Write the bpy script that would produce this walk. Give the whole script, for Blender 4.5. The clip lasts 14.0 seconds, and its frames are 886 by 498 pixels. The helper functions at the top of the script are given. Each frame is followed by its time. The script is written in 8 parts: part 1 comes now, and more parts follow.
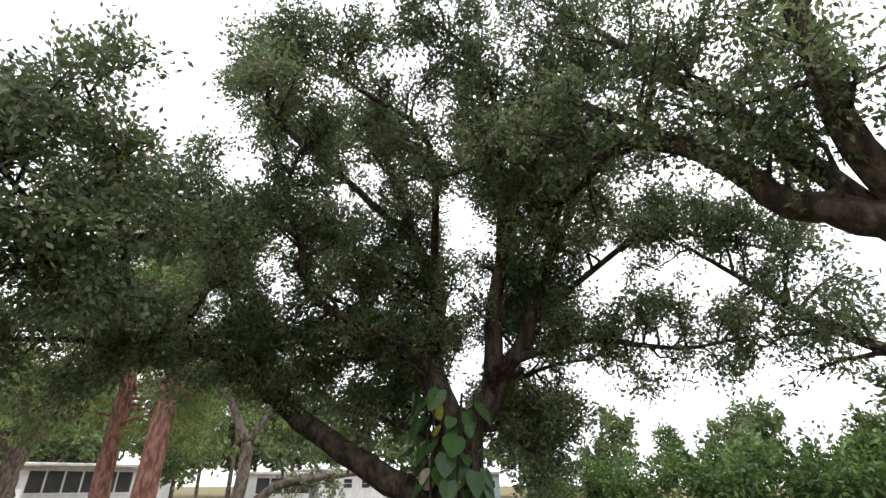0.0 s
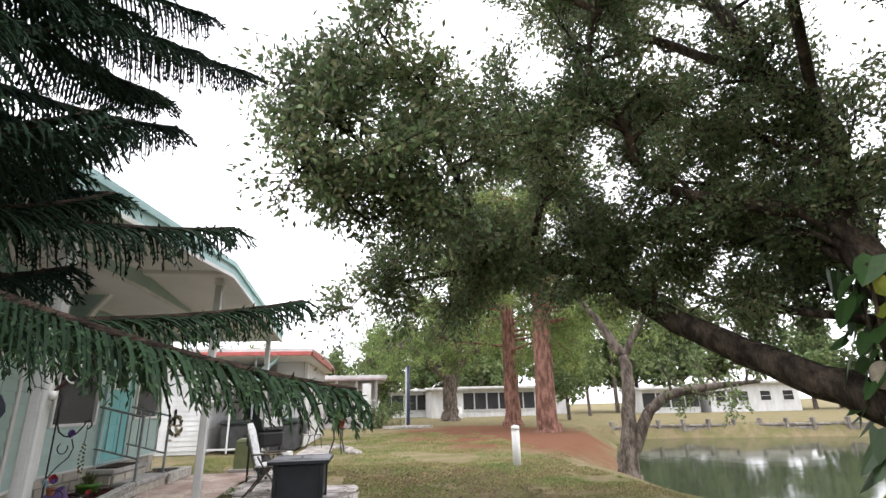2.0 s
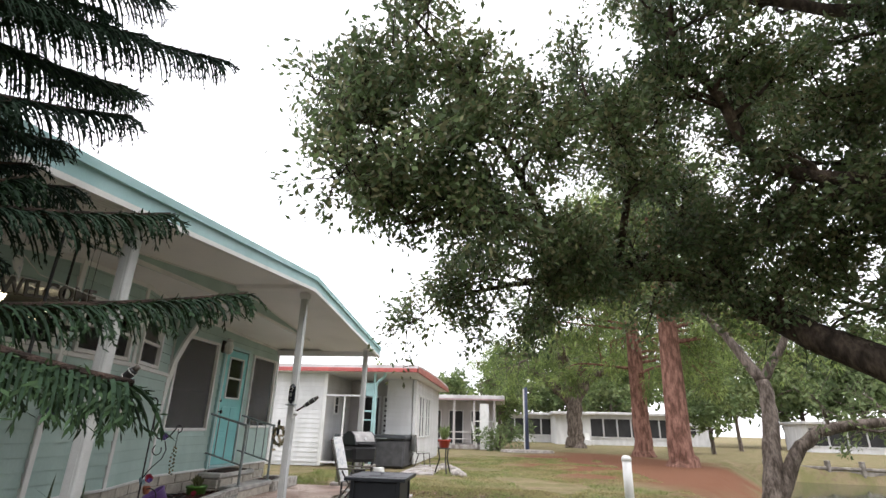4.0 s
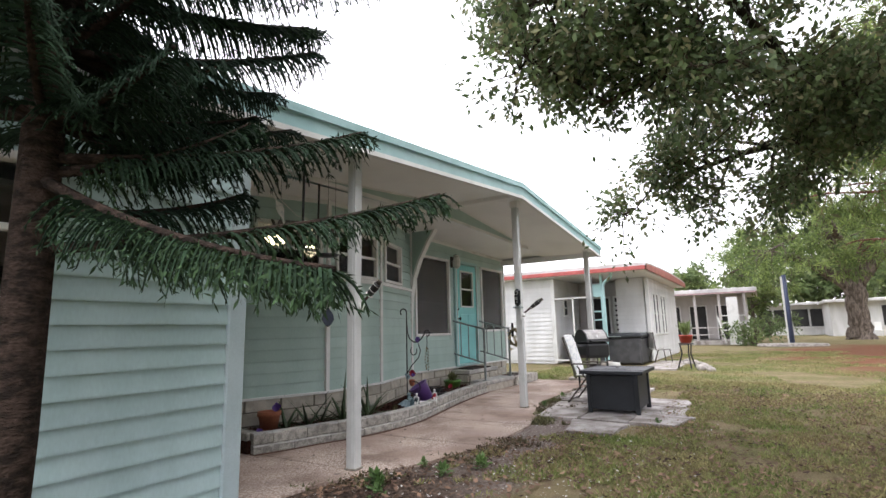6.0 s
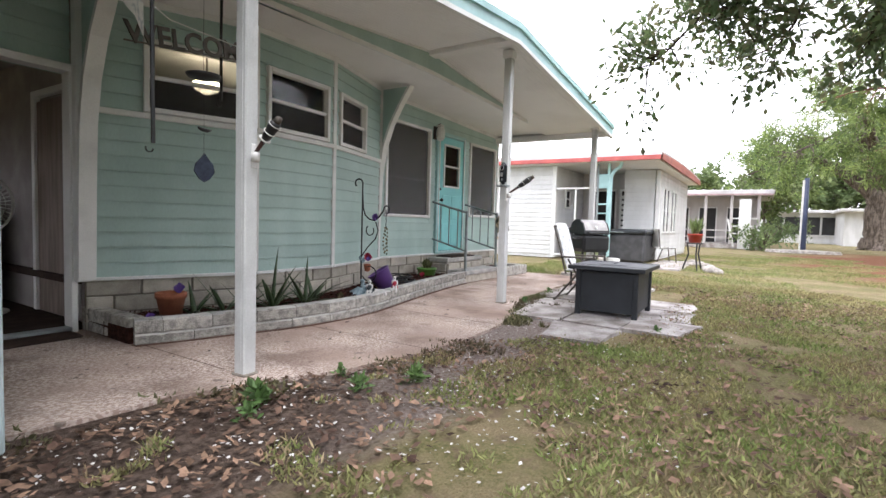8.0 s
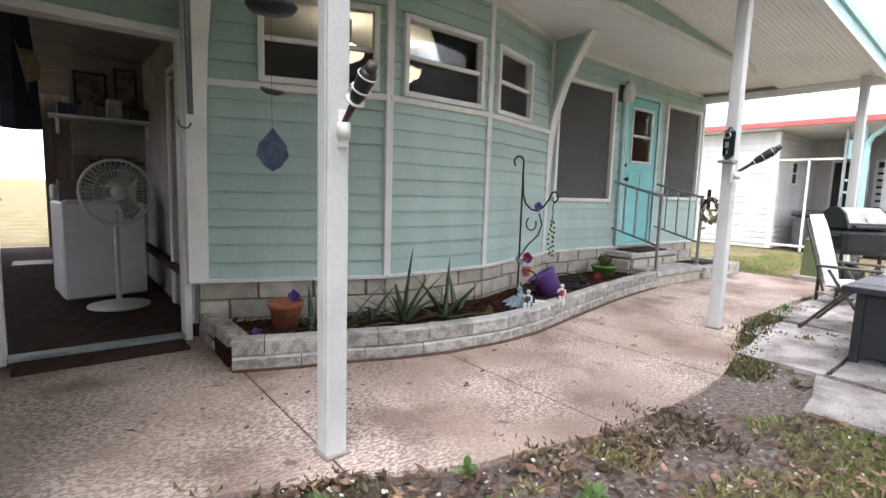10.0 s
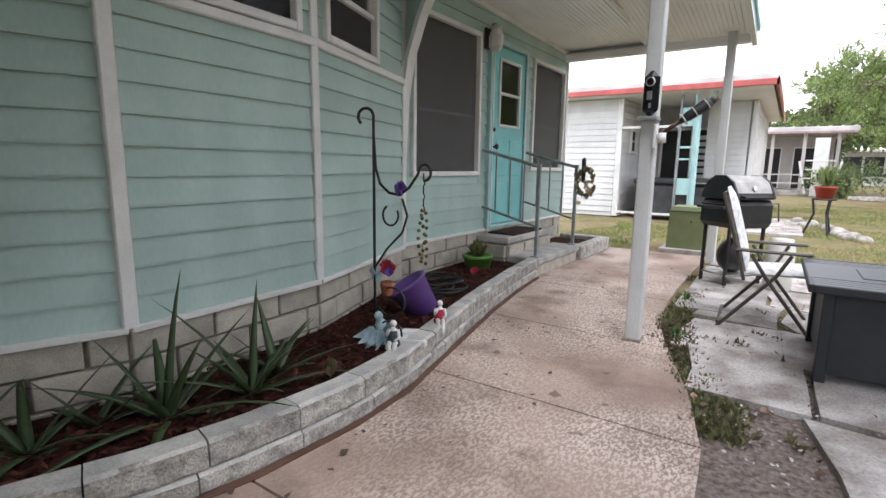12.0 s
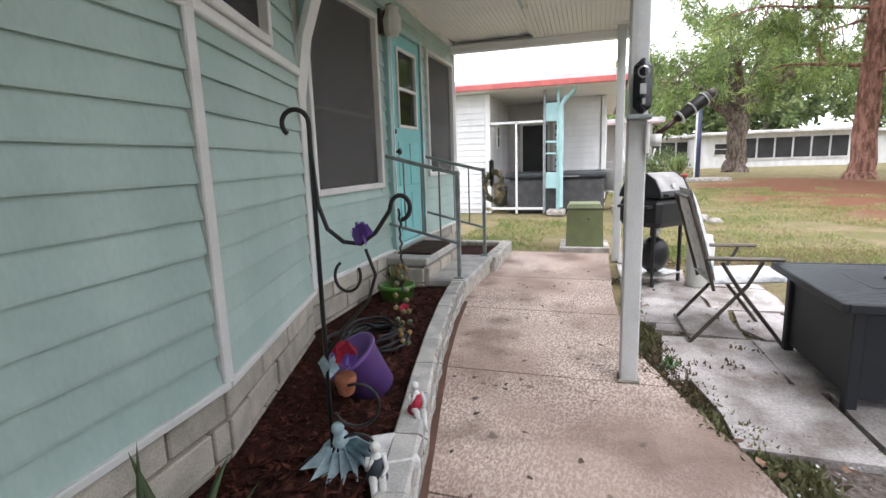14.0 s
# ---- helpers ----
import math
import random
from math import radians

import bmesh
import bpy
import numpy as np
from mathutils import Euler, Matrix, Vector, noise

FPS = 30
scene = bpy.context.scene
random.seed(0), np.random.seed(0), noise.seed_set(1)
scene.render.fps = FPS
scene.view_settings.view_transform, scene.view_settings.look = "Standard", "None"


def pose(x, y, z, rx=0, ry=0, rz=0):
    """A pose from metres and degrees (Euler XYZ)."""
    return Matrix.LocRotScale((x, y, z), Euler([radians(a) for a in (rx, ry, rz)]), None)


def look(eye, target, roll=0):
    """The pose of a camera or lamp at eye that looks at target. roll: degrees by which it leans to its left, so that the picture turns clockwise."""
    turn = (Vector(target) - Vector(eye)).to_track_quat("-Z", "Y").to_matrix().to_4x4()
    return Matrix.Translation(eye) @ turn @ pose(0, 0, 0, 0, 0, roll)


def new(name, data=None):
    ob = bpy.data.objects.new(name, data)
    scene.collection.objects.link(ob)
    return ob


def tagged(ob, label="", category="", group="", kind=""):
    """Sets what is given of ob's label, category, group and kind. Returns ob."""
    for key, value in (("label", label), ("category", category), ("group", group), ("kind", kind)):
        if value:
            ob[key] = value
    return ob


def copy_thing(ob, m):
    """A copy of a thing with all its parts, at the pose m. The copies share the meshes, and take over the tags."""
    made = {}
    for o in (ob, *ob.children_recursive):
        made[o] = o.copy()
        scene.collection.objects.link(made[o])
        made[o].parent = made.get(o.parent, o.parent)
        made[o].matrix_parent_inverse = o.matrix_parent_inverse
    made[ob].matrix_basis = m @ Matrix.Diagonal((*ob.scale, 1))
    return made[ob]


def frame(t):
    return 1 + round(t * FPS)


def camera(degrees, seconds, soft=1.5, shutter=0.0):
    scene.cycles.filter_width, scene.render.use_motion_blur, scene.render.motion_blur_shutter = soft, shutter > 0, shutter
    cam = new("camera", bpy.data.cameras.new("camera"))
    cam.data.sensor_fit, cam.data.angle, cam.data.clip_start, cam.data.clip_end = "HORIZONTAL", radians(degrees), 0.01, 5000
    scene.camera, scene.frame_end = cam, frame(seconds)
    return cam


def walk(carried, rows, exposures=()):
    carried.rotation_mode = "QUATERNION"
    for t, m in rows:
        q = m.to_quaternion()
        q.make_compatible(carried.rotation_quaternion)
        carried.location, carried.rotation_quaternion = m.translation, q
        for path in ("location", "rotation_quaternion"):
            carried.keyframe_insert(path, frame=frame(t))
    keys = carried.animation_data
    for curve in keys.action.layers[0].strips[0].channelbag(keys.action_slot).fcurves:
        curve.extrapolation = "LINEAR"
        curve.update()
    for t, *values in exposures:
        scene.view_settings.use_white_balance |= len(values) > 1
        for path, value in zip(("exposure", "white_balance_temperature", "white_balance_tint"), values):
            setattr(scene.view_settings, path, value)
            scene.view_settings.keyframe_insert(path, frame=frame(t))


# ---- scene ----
cam = camera(83.0, 14.0)
PATH = [
    (0, (0.145, 0.911, 1.363), (-1.092, 2.233, 2.213), 0.0),
    (0.5, (0.148, 0.932, 1.374), (-1.32, 2.073, 2.11), -0.9),
    (0.9, (-0.098, 1.125, 1.287), (-1.703, 2.13, 1.931), 0.8),
    (1, (-0.155, 1.164, 1.279), (-1.819, 2.074, 1.916), 1.3),
    (1.5, (-0.344, 1.26, 1.233), (-2.181, 1.834, 1.779), 0.1),
    (2, (-0.634, 1.247, 1.239), (-2.526, 1.507, 1.833), -1.3),
    (2.5, (-0.841, 1.478, 1.21), (-2.724, 1.615, 1.872), -2.8),
    (2.7, (-0.91, 1.561, 1.15), (-2.793, 1.62, 1.822), -1.5),
    (4.8, (-1.08, 2.02, 1.242), (-2.908, 1.553, 1.906), 0.2),
    (5, (-1.087, 2.011, 1.234), (-2.887, 1.437, 1.889), 0.2),
    (5.5, (-1.122, 2.02, 1.189), (-2.839, 1.144, 1.723), 0.7),
    (6, (-1.2, 1.999, 1.136), (-2.875, 0.956, 1.459), -1.4),
    (6.5, (-1.495, 1.892, 1.07), (-3.168, 0.805, 1.209), 1.1),
    (6.8, (-1.745, 1.822, 1.056), (-3.445, 0.769, 1.055), 1.0),
    (7, (-1.85, 1.834, 1.006), (-3.57, 0.813, 0.961), 1.2),
    (7.2, (-2.007, 1.831, 0.996), (-3.738, 0.832, 0.926), 1.1),
    (9.3, (-3.346, 1.141, 1.071), (-4.828, -0.186, 0.864), 3.0),
    (9.5, (-3.439, 1.062, 1.092), (-4.883, -0.304, 0.876), 3.1),
    (10, (-3.668, 0.836, 1.143), (-4.9, -0.723, 0.909), 1.8),
    (10.5, (-3.862, 0.545, 1.153), (-4.891, -1.155, 0.928), 0.7),
    (11, (-4.125, 0.263, 1.135), (-5.293, -1.346, 0.922), 0.5),
    (11.5, (-4.486, -0.047, 1.136), (-5.834, -1.498, 0.859), -0.4),
    (12, (-4.837, -0.299, 1.153), (-6.465, -1.412, 0.824), 0.8),
    (12.5, (-5.097, -0.493, 1.162), (-6.825, -1.442, 0.823), 0.6),
    (13, (-5.251, -0.759, 1.185), (-6.986, -1.693, 0.844), 0.5),
    (13.5, (-5.309, -1.031, 1.243), (-7.118, -1.803, 0.879), -0.8),
    (14, (-5.395, -1.264, 1.269), (-7.277, -1.846, 0.923), -1.8),
]
walk(cam, [(t, look(eye, target, roll)) for t, eye, target, roll in PATH],
     [(0, 0.42, 6350, 13), (1.5, 0.78, 6350, 13), (5.0, 0.6, 6350, 14), (6.8, 1.05, 6250, 15), (9.5, 1.45, 6150, 15), (10.5, 1.62, 6150, 15), (11.2, 1.45, 6150, 15), (12.0, 1.05, 6150, 14), (13.0, 1.12, 6150, 14), (14.0, 1.22, 6150, 14)])

# light: an overcast sky with a weak, wide sun behind the cloud
world = bpy.data.worlds.new("sky")
scene.world = world
world.use_nodes = True
_n, _l = world.node_tree.nodes, world.node_tree.links
_bg = _n["Background"]
_sky = _n.new("ShaderNodeTexSky")
_sky.sky_type, _sky.sun_disc = "NISHITA", False
_sky.sun_elevation, _sky.sun_rotation = radians(59), radians(43)
_hue = _n.new("ShaderNodeHueSaturation")
_hue.inputs["Saturation"].default_value, _hue.inputs["Value"].default_value = 0.25, 0.12
_l.new(_sky.outputs[0], _hue.inputs["Color"])
_tc = _n.new("ShaderNodeTexCoord")
_cl = _n.new("ShaderNodeTexNoise")
_cl.inputs["Scale"].default_value, _cl.inputs["Detail"].default_value = 2.2, 5
_l.new(_tc.outputs["Generated"], _cl.inputs["Vector"])
_rp = _n.new("ShaderNodeValToRGB")
_rp.color_ramp.elements[0].position, _rp.color_ramp.elements[0].color = 0.3, (0.86, 0.875, 0.92, 1)
_rp.color_ramp.elements[1].position, _rp.color_ramp.elements[1].color = 0.62, (1.06, 1.05, 1.07, 1)
_l.new(_cl.outputs[0], _rp.inputs[0])
_mx = _n.new("ShaderNodeMix")
_mx.data_type = "RGBA"
_mx.inputs[0].default_value = 0.9
_l.new(_hue.outputs[0], _mx.inputs[6])
_l.new(_rp.outputs[0], _mx.inputs[7])
_l.new(_mx.outputs[2], _bg.inputs["Color"])
_bg.inputs["Strength"].default_value = 1.5
sun = new("sun", bpy.data.lights.new("sun", "SUN"))
sun.data.energy, sun.data.angle, sun.data.color = 1.1, radians(30), (1.0, 0.97, 0.93)
sun.matrix_world = look((0, 0, 30), (-12, -13, 0))


# ---- materials ----
def mat(name, col, col2=None, rough=0.6, metal=0.0, scale=5.0, fine=90.0, grain=0.12, bump=0.15, rand=0.0, island=0.0, spec=0.4, low=0.4, high=0.62, stretch=(1, 1, 1), depth=0.004, local=False):
    m = bpy.data.materials.new(name)
    m.use_nodes = True
    n, l = m.node_tree.nodes, m.node_tree.links
    b = n["Principled BSDF"]
    b.inputs["Roughness"].default_value, b.inputs["Metallic"].default_value = rough, metal
    b.inputs["Specular IOR Level"].default_value = spec
    if local:
        pos = n.new("ShaderNodeTexCoord").outputs["Object"]
    else:
        pos = n.new("ShaderNodeNewGeometry").outputs["Position"]
    mp = n.new("ShaderNodeMapping")
    mp.inputs["Scale"].default_value = stretch
    l.new(pos, mp.inputs["Vector"])
    big = n.new("ShaderNodeTexNoise")
    big.inputs["Scale"].default_value, big.inputs["Detail"].default_value = scale, 7
    l.new(mp.outputs[0], big.inputs["Vector"])
    ramp = n.new("ShaderNodeValToRGB")
    c2 = col2 or tuple(c * 0.72 for c in col)
    ramp.color_ramp.elements[0].position, ramp.color_ramp.elements[0].color = low, (*c2, 1)
    ramp.color_ramp.elements[1].position, ramp.color_ramp.elements[1].color = high, (*col, 1)
    l.new(big.outputs[0], ramp.inputs[0])
    small = n.new("ShaderNodeTexNoise")
    small.inputs["Scale"].default_value, small.inputs["Detail"].default_value = fine, 4
    l.new(mp.outputs[0], small.inputs["Vector"])
    val = n.new("ShaderNodeMapRange")
    val.inputs["From Min"].default_value, val.inputs["From Max"].default_value = 0.25, 0.75
    val.inputs["To Min"].default_value, val.inputs["To Max"].default_value = 1 - grain, 1 + grain
    l.new(small.outputs[0], val.inputs["Value"])
    hs = n.new("ShaderNodeHueSaturation")
    l.new(ramp.outputs[0], hs.inputs["Color"])
    v = val.outputs[0]
    for amount, node, out in ((rand, "ShaderNodeObjectInfo", "Random"), (island, "ShaderNodeNewGeometry", "Random Per Island")):
        if amount:
            r = n.new("ShaderNodeMapRange")
            r.inputs["To Min"].default_value, r.inputs["To Max"].default_value = 1 - amount, 1 + amount
            l.new(n.new(node).outputs[out], r.inputs["Value"])
            mu = n.new("ShaderNodeMath")
            mu.operation = "MULTIPLY"
            l.new(v, mu.inputs[0])
            l.new(r.outputs[0], mu.inputs[1])
            v = mu.outputs[0]
    l.new(v, hs.inputs["Value"])
    l.new(hs.outputs[0], b.inputs["Base Color"])
    if bump:
        bu = n.new("ShaderNodeBump")
        bu.inputs["Strength"].default_value, bu.inputs["Distance"].default_value = bump, depth
        l.new(small.outputs[0], bu.inputs["Height"])
        l.new(bu.outputs[0], b.inputs["Normal"])
    return m


def leaf_mat(name, col, col2, rough=0.45, back=0.25, spec=0.4):
    m = mat(name, col, col2, rough=rough, scale=0.9, fine=25, grain=0.15, bump=0, island=0.4, spec=spec)
    n, l = m.node_tree.nodes, m.node_tree.links
    b = n["Principled BSDF"]
    out = n["Material Output"]
    tr = n.new("ShaderNodeBsdfTranslucent")
    src = b.inputs["Base Color"].links[0].from_socket
    l.new(src, tr.inputs["Color"])
    mx = n.new("ShaderNodeMixShader")
    mx.inputs[0].default_value = back
    l.new(b.outputs[0], mx.inputs[1])
    l.new(tr.outputs[0], mx.inputs[2])
    l.new(mx.outputs[0], out.inputs["Surface"])
    return m


def glass_mat(name, tint=(0.9, 0.93, 0.93), rough=0.02):
    m = bpy.data.materials.new(name)
    m.use_nodes = True
    n, l = m.node_tree.nodes, m.node_tree.links
    n.remove(n["Principled BSDF"])
    t, g, f, mx = n.new("ShaderNodeBsdfTransparent"), n.new("ShaderNodeBsdfGlossy"), n.new("ShaderNodeFresnel"), n.new("ShaderNodeMixShader")
    t.inputs["Color"].default_value = (*tint, 1)
    g.inputs["Roughness"].default_value = rough
    f.inputs["IOR"].default_value = 1.5
    l.new(f.outputs[0], mx.inputs[0])
    l.new(t.outputs[0], mx.inputs[1])
    l.new(g.outputs[0], mx.inputs[2])
    l.new(mx.outputs[0], n["Material Output"].inputs["Surface"])
    return m


def emit_mat(name, col, power):
    m = bpy.data.materials.new(name)
    m.use_nodes = True
    b = m.node_tree.nodes["Principled BSDF"]
    b.inputs["Emission Color"].default_value, b.inputs["Emission Strength"].default_value = (*col, 1), power
    return m


def siding_mat(name, col, col2):
    """Painted aluminium lap siding: faint rain streaks and dirt."""
    return mat(name, col, col2, rough=0.5, scale=1.6, fine=45, grain=0.05, bump=0.06, rand=0.05, stretch=(1.6, 1.6, 0.6), spec=0.35)


TEAL = siding_mat("sage_teal_paint", (0.42, 0.545, 0.505), (0.365, 0.485, 0.45))
SHEDPAINT = siding_mat("pale_aqua_paint", (0.46, 0.60, 0.60), (0.40, 0.535, 0.53))
AQUA = mat("aqua_paint", (0.25, 0.60, 0.60), (0.21, 0.53, 0.54), rough=0.45, grain=0.05, bump=0.05, scale=3)
PALE_AQUA = mat("pale_aqua_trim", (0.40, 0.60, 0.60), (0.33, 0.52, 0.52), rough=0.45, grain=0.05, bump=0.05, scale=3)
CORNERTRIM = mat("grey_aqua_trim", (0.50, 0.60, 0.62), (0.43, 0.53, 0.55), rough=0.45, grain=0.05, bump=0.05, scale=3)
WHITE = mat("white_paint", (0.74, 0.74, 0.72), (0.62, 0.62, 0.60), rough=0.45, scale=3, grain=0.05, bump=0.06, low=0.3, high=0.5)
SOFFIT = mat("soffit_white", (0.84, 0.83, 0.82), (0.77, 0.76, 0.75), rough=0.6, scale=1.2, grain=0.04, bump=0.05, low=0.3, high=0.55)
BLOCK = mat("buff_block", (0.50, 0.46, 0.39), (0.38, 0.35, 0.30), rough=0.9, scale=7, fine=160, grain=0.2, bump=0.5, rand=0.14, spec=0.15)
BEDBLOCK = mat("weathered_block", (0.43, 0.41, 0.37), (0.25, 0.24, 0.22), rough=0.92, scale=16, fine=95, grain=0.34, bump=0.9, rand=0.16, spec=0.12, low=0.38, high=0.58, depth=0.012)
BEDTOP = mat("pale_block_top", (0.50, 0.49, 0.46), (0.36, 0.355, 0.34), rough=0.9, scale=6, fine=120, grain=0.2, bump=0.4, rand=0.1, spec=0.15)
MORTAR = mat("mortar", (0.30, 0.27, 0.23), (0.22, 0.20, 0.17), rough=0.95, scale=12, fine=200, grain=0.2, bump=0.3, spec=0.1)
MULCH = mat("red_mulch", (0.06, 0.024, 0.018), (0.026, 0.011, 0.009), rough=0.95, scale=30, fine=180, grain=0.45, bump=0.8, spec=0.1, depth=0.02)
CHIP = mat("mulch_chip", (0.09, 0.032, 0.023), (0.034, 0.014, 0.011), rough=0.9, scale=20, fine=100, grain=0.3, bump=0.2, island=0.5, spec=0.15)
BLACK = mat("black_iron", (0.012, 0.012, 0.013), (0.02, 0.02, 0.02), rough=0.42, grain=0.1, bump=0.05)
CHAR = mat("charcoal_powder_coat", (0.022, 0.025, 0.031), (0.015, 0.018, 0.022), rough=0.5, scale=4, fine=200, grain=0.1, bump=0.08)
CHARTOP = mat("charcoal_tabletop", (0.045, 0.05, 0.061), (0.03, 0.034, 0.042), rough=0.4, scale=3, fine=120, grain=0.12, bump=0.05)
GREYMETAL = mat("grey_rail_metal", (0.30, 0.33, 0.33), (0.22, 0.25, 0.25), rough=0.5, metal=0.3, scale=9, grain=0.12, bump=0.08)
POSTWHITE = mat("greyed_white_paint", (0.55, 0.56, 0.55), (0.46, 0.47, 0.46), rough=0.5, scale=3, grain=0.07, bump=0.08, low=0.3, high=0.5)
ALUM = mat("dulled_aluminium", (0.42, 0.41, 0.39), (0.30, 0.29, 0.28), rough=0.5, metal=0.25, scale=9, grain=0.12, bump=0.06)
SLATE = mat("dark_slate_glaze", (0.035, 0.045, 0.07), (0.02, 0.026, 0.045), rough=0.35, scale=25, grain=0.2, bump=0.3)
STEEL = mat("brushed_steel", (0.55, 0.55, 0.54), (0.42, 0.42, 0.41), rough=0.32, metal=0.9, scale=8, grain=0.08, bump=0.04)
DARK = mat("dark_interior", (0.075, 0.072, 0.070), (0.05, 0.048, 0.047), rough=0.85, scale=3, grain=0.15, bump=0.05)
# grey with the porch room's shade mixed into the wall colour
SHADEDWALL = mat("shaded_room_wall", (0.36, 0.33, 0.31), (0.26, 0.235, 0.22), rough=0.75, scale=2.5, grain=0.12, bump=0.1)
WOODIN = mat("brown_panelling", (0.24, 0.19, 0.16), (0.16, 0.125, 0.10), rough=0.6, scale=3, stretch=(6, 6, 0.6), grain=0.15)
CARPET = mat("dark_brown_carpet", (0.06, 0.043, 0.036), (0.045, 0.032, 0.028), rough=0.98, scale=9, fine=400, grain=0.3, bump=0.4, spec=0.05)
APPL = mat("appliance_white", (0.70, 0.71, 0.72), (0.64, 0.65, 0.66), rough=0.3, grain=0.03, bump=0.02)
PLASTW = mat("offwhite_plastic", (0.66, 0.66, 0.62), (0.56, 0.56, 0.52), rough=0.45, grain=0.04, bump=0.03)
TERRA = mat("terracotta", (0.36, 0.13, 0.07), (0.26, 0.09, 0.05), rough=0.85, scale=10, grain=0.18, bump=0.2)
PURPLE = mat("purple_plastic", (0.17, 0.085, 0.30), (0.13, 0.065, 0.24), rough=0.4, grain=0.06, bump=0.04)
VIOLET = mat("violet_petal", (0.20, 0.11, 0.42), (0.12, 0.06, 0.28), rough=0.6, grain=0.15)
REDP = mat("red_petal", (0.42, 0.02, 0.045), (0.24, 0.012, 0.03), rough=0.6, grain=0.2)
REDPOT = mat("red_glaze", (0.40, 0.05, 0.03), (0.28, 0.035, 0.02), rough=0.35, grain=0.08)
LIME = mat("lime_plastic", (0.13, 0.30, 0.05), (0.08, 0.2, 0.035), rough=0.4, grain=0.1)
OLIVE = mat("olive_green_enamel", (0.17, 0.20, 0.095), (0.14, 0.165, 0.08), rough=0.5, scale=5, grain=0.08, bump=0.05)
STATUE = mat("white_resin", (0.68, 0.68, 0.66), (0.5, 0.5, 0.49), rough=0.7, scale=20, grain=0.1, bump=0.1)
BLUEGREY = mat("blue_grey_resin", (0.42, 0.54, 0.58), (0.28, 0.38, 0.42), rough=0.65, scale=22, grain=0.12, bump=0.15)
NAVY = mat("slate_blue_glaze", (0.065, 0.085, 0.15), (0.035, 0.045, 0.09), rough=0.3, scale=25, grain=0.2, bump=0.3)
FAB = mat("floral_cushion", (0.66, 0.66, 0.64), (0.42, 0.45, 0.48), rough=0.9, scale=22, fine=200, grain=0.08, bump=0.15, low=0.36, high=0.5, spec=0.1)
BRONZE = mat("bronze_tube", (0.10, 0.085, 0.07), (0.07, 0.06, 0.05), rough=0.45, metal=0.4, grain=0.1)
TUB = mat("tub_grey", (0.07, 0.07, 0.072), (0.045, 0.045, 0.047), rough=0.6, grain=0.1)
WHITEHOUSE = siding_mat("white_siding", (0.72, 0.72, 0.72), (0.62, 0.62, 0.61))
PINKGREY = siding_mat("grey_pink_wall", (0.52, 0.49, 0.47), (0.45, 0.42, 0.41))
CORAL = mat("coral_fascia", (0.48, 0.115, 0.10), (0.38, 0.09, 0.08), rough=0.5, grain=0.06)
ROOFM = mat("white_roof_coating", (0.60, 0.59, 0.58), (0.45, 0.44, 0.43), rough=0.6, scale=1.5, grain=0.08)
SCREEN = mat("dark_screen", (0.035, 0.035, 0.036), (0.022, 0.022, 0.023), rough=0.7, grain=0.1, scale=1.2)
def mesh_mat(name, col, open_part):
    m = bpy.data.materials.new(name)
    m.use_nodes = True
    n, l = m.node_tree.nodes, m.node_tree.links
    b = n["Principled BSDF"]
    b.inputs["Base Color"].default_value = (*col, 1)
    b.inputs["Roughness"].default_value = 0.8
    tr, mx = n.new("ShaderNodeBsdfTransparent"), n.new("ShaderNodeMixShader")
    mx.inputs[0].default_value = open_part
    l.new(b.outputs[0], mx.inputs[1])
    l.new(tr.outputs[0], mx.inputs[2])
    l.new(mx.outputs[0], n["Material Output"].inputs["Surface"])
    return m


MESHSCREEN = mesh_mat("grey_insect_mesh", (0.13, 0.13, 0.125), 0.55)
DARKMESH = mesh_mat("dark_insect_mesh", (0.03, 0.03, 0.03), 0.38)
GREYSCREEN = mat("grey_screen", (0.085, 0.083, 0.080), (0.065, 0.063, 0.061), rough=0.7, grain=0.08, scale=1.0)
BARK = mat("oak_bark", (0.085, 0.066, 0.05), (0.03, 0.024, 0.019), rough=0.95, scale=9, fine=38, grain=0.4, bump=1.0, stretch=(1, 1, 0.35), spec=0.1, depth=0.03)
PINKBARK = mat("reddish_bark", (0.30, 0.165, 0.125), (0.13, 0.068, 0.05), rough=0.95, scale=7, fine=30, grain=0.35, bump=1.0, stretch=(1, 1, 0.3), spec=0.1, depth=0.03)
GREYBARK = mat("grey_bark", (0.20, 0.165, 0.14), (0.08, 0.064, 0.052), rough=0.95, scale=8, fine=32, grain=0.35, bump=1.0, stretch=(1, 1, 0.3), spec=0.1, depth=0.03)
PINETRUNK = mat("dark_peeling_bark", (0.06, 0.042, 0.033), (0.022, 0.017, 0.014), rough=0.95, scale=16, fine=60, grain=0.4, bump=0.9, stretch=(1, 1, 2.2), spec=0.1, depth=0.02)
OAKLEAF = leaf_mat("oak_leaf", (0.145, 0.20, 0.082), (0.07, 0.11, 0.045), back=0.42)
OAKLEAF2 = leaf_mat("olive_oak_leaf", (0.225, 0.225, 0.115), (0.115, 0.13, 0.065), back=0.42)
CYPRESS = leaf_mat("feathery_leaf", (0.185, 0.225, 0.085), (0.09, 0.135, 0.045), rough=0.6, back=0.35)
FARLEAF = leaf_mat("far_leaf", (0.19, 0.245, 0.095), (0.095, 0.14, 0.055), rough=0.7, back=0.3)
BUSHLEAF = leaf_mat("bush_leaf", (0.13, 0.20, 0.05), (0.06, 0.11, 0.03), rough=0.6, back=0.3)
VINE = leaf_mat("vine_leaf", (0.055, 0.12, 0.03), (0.03, 0.075, 0.02), rough=0.35, back=0.2)
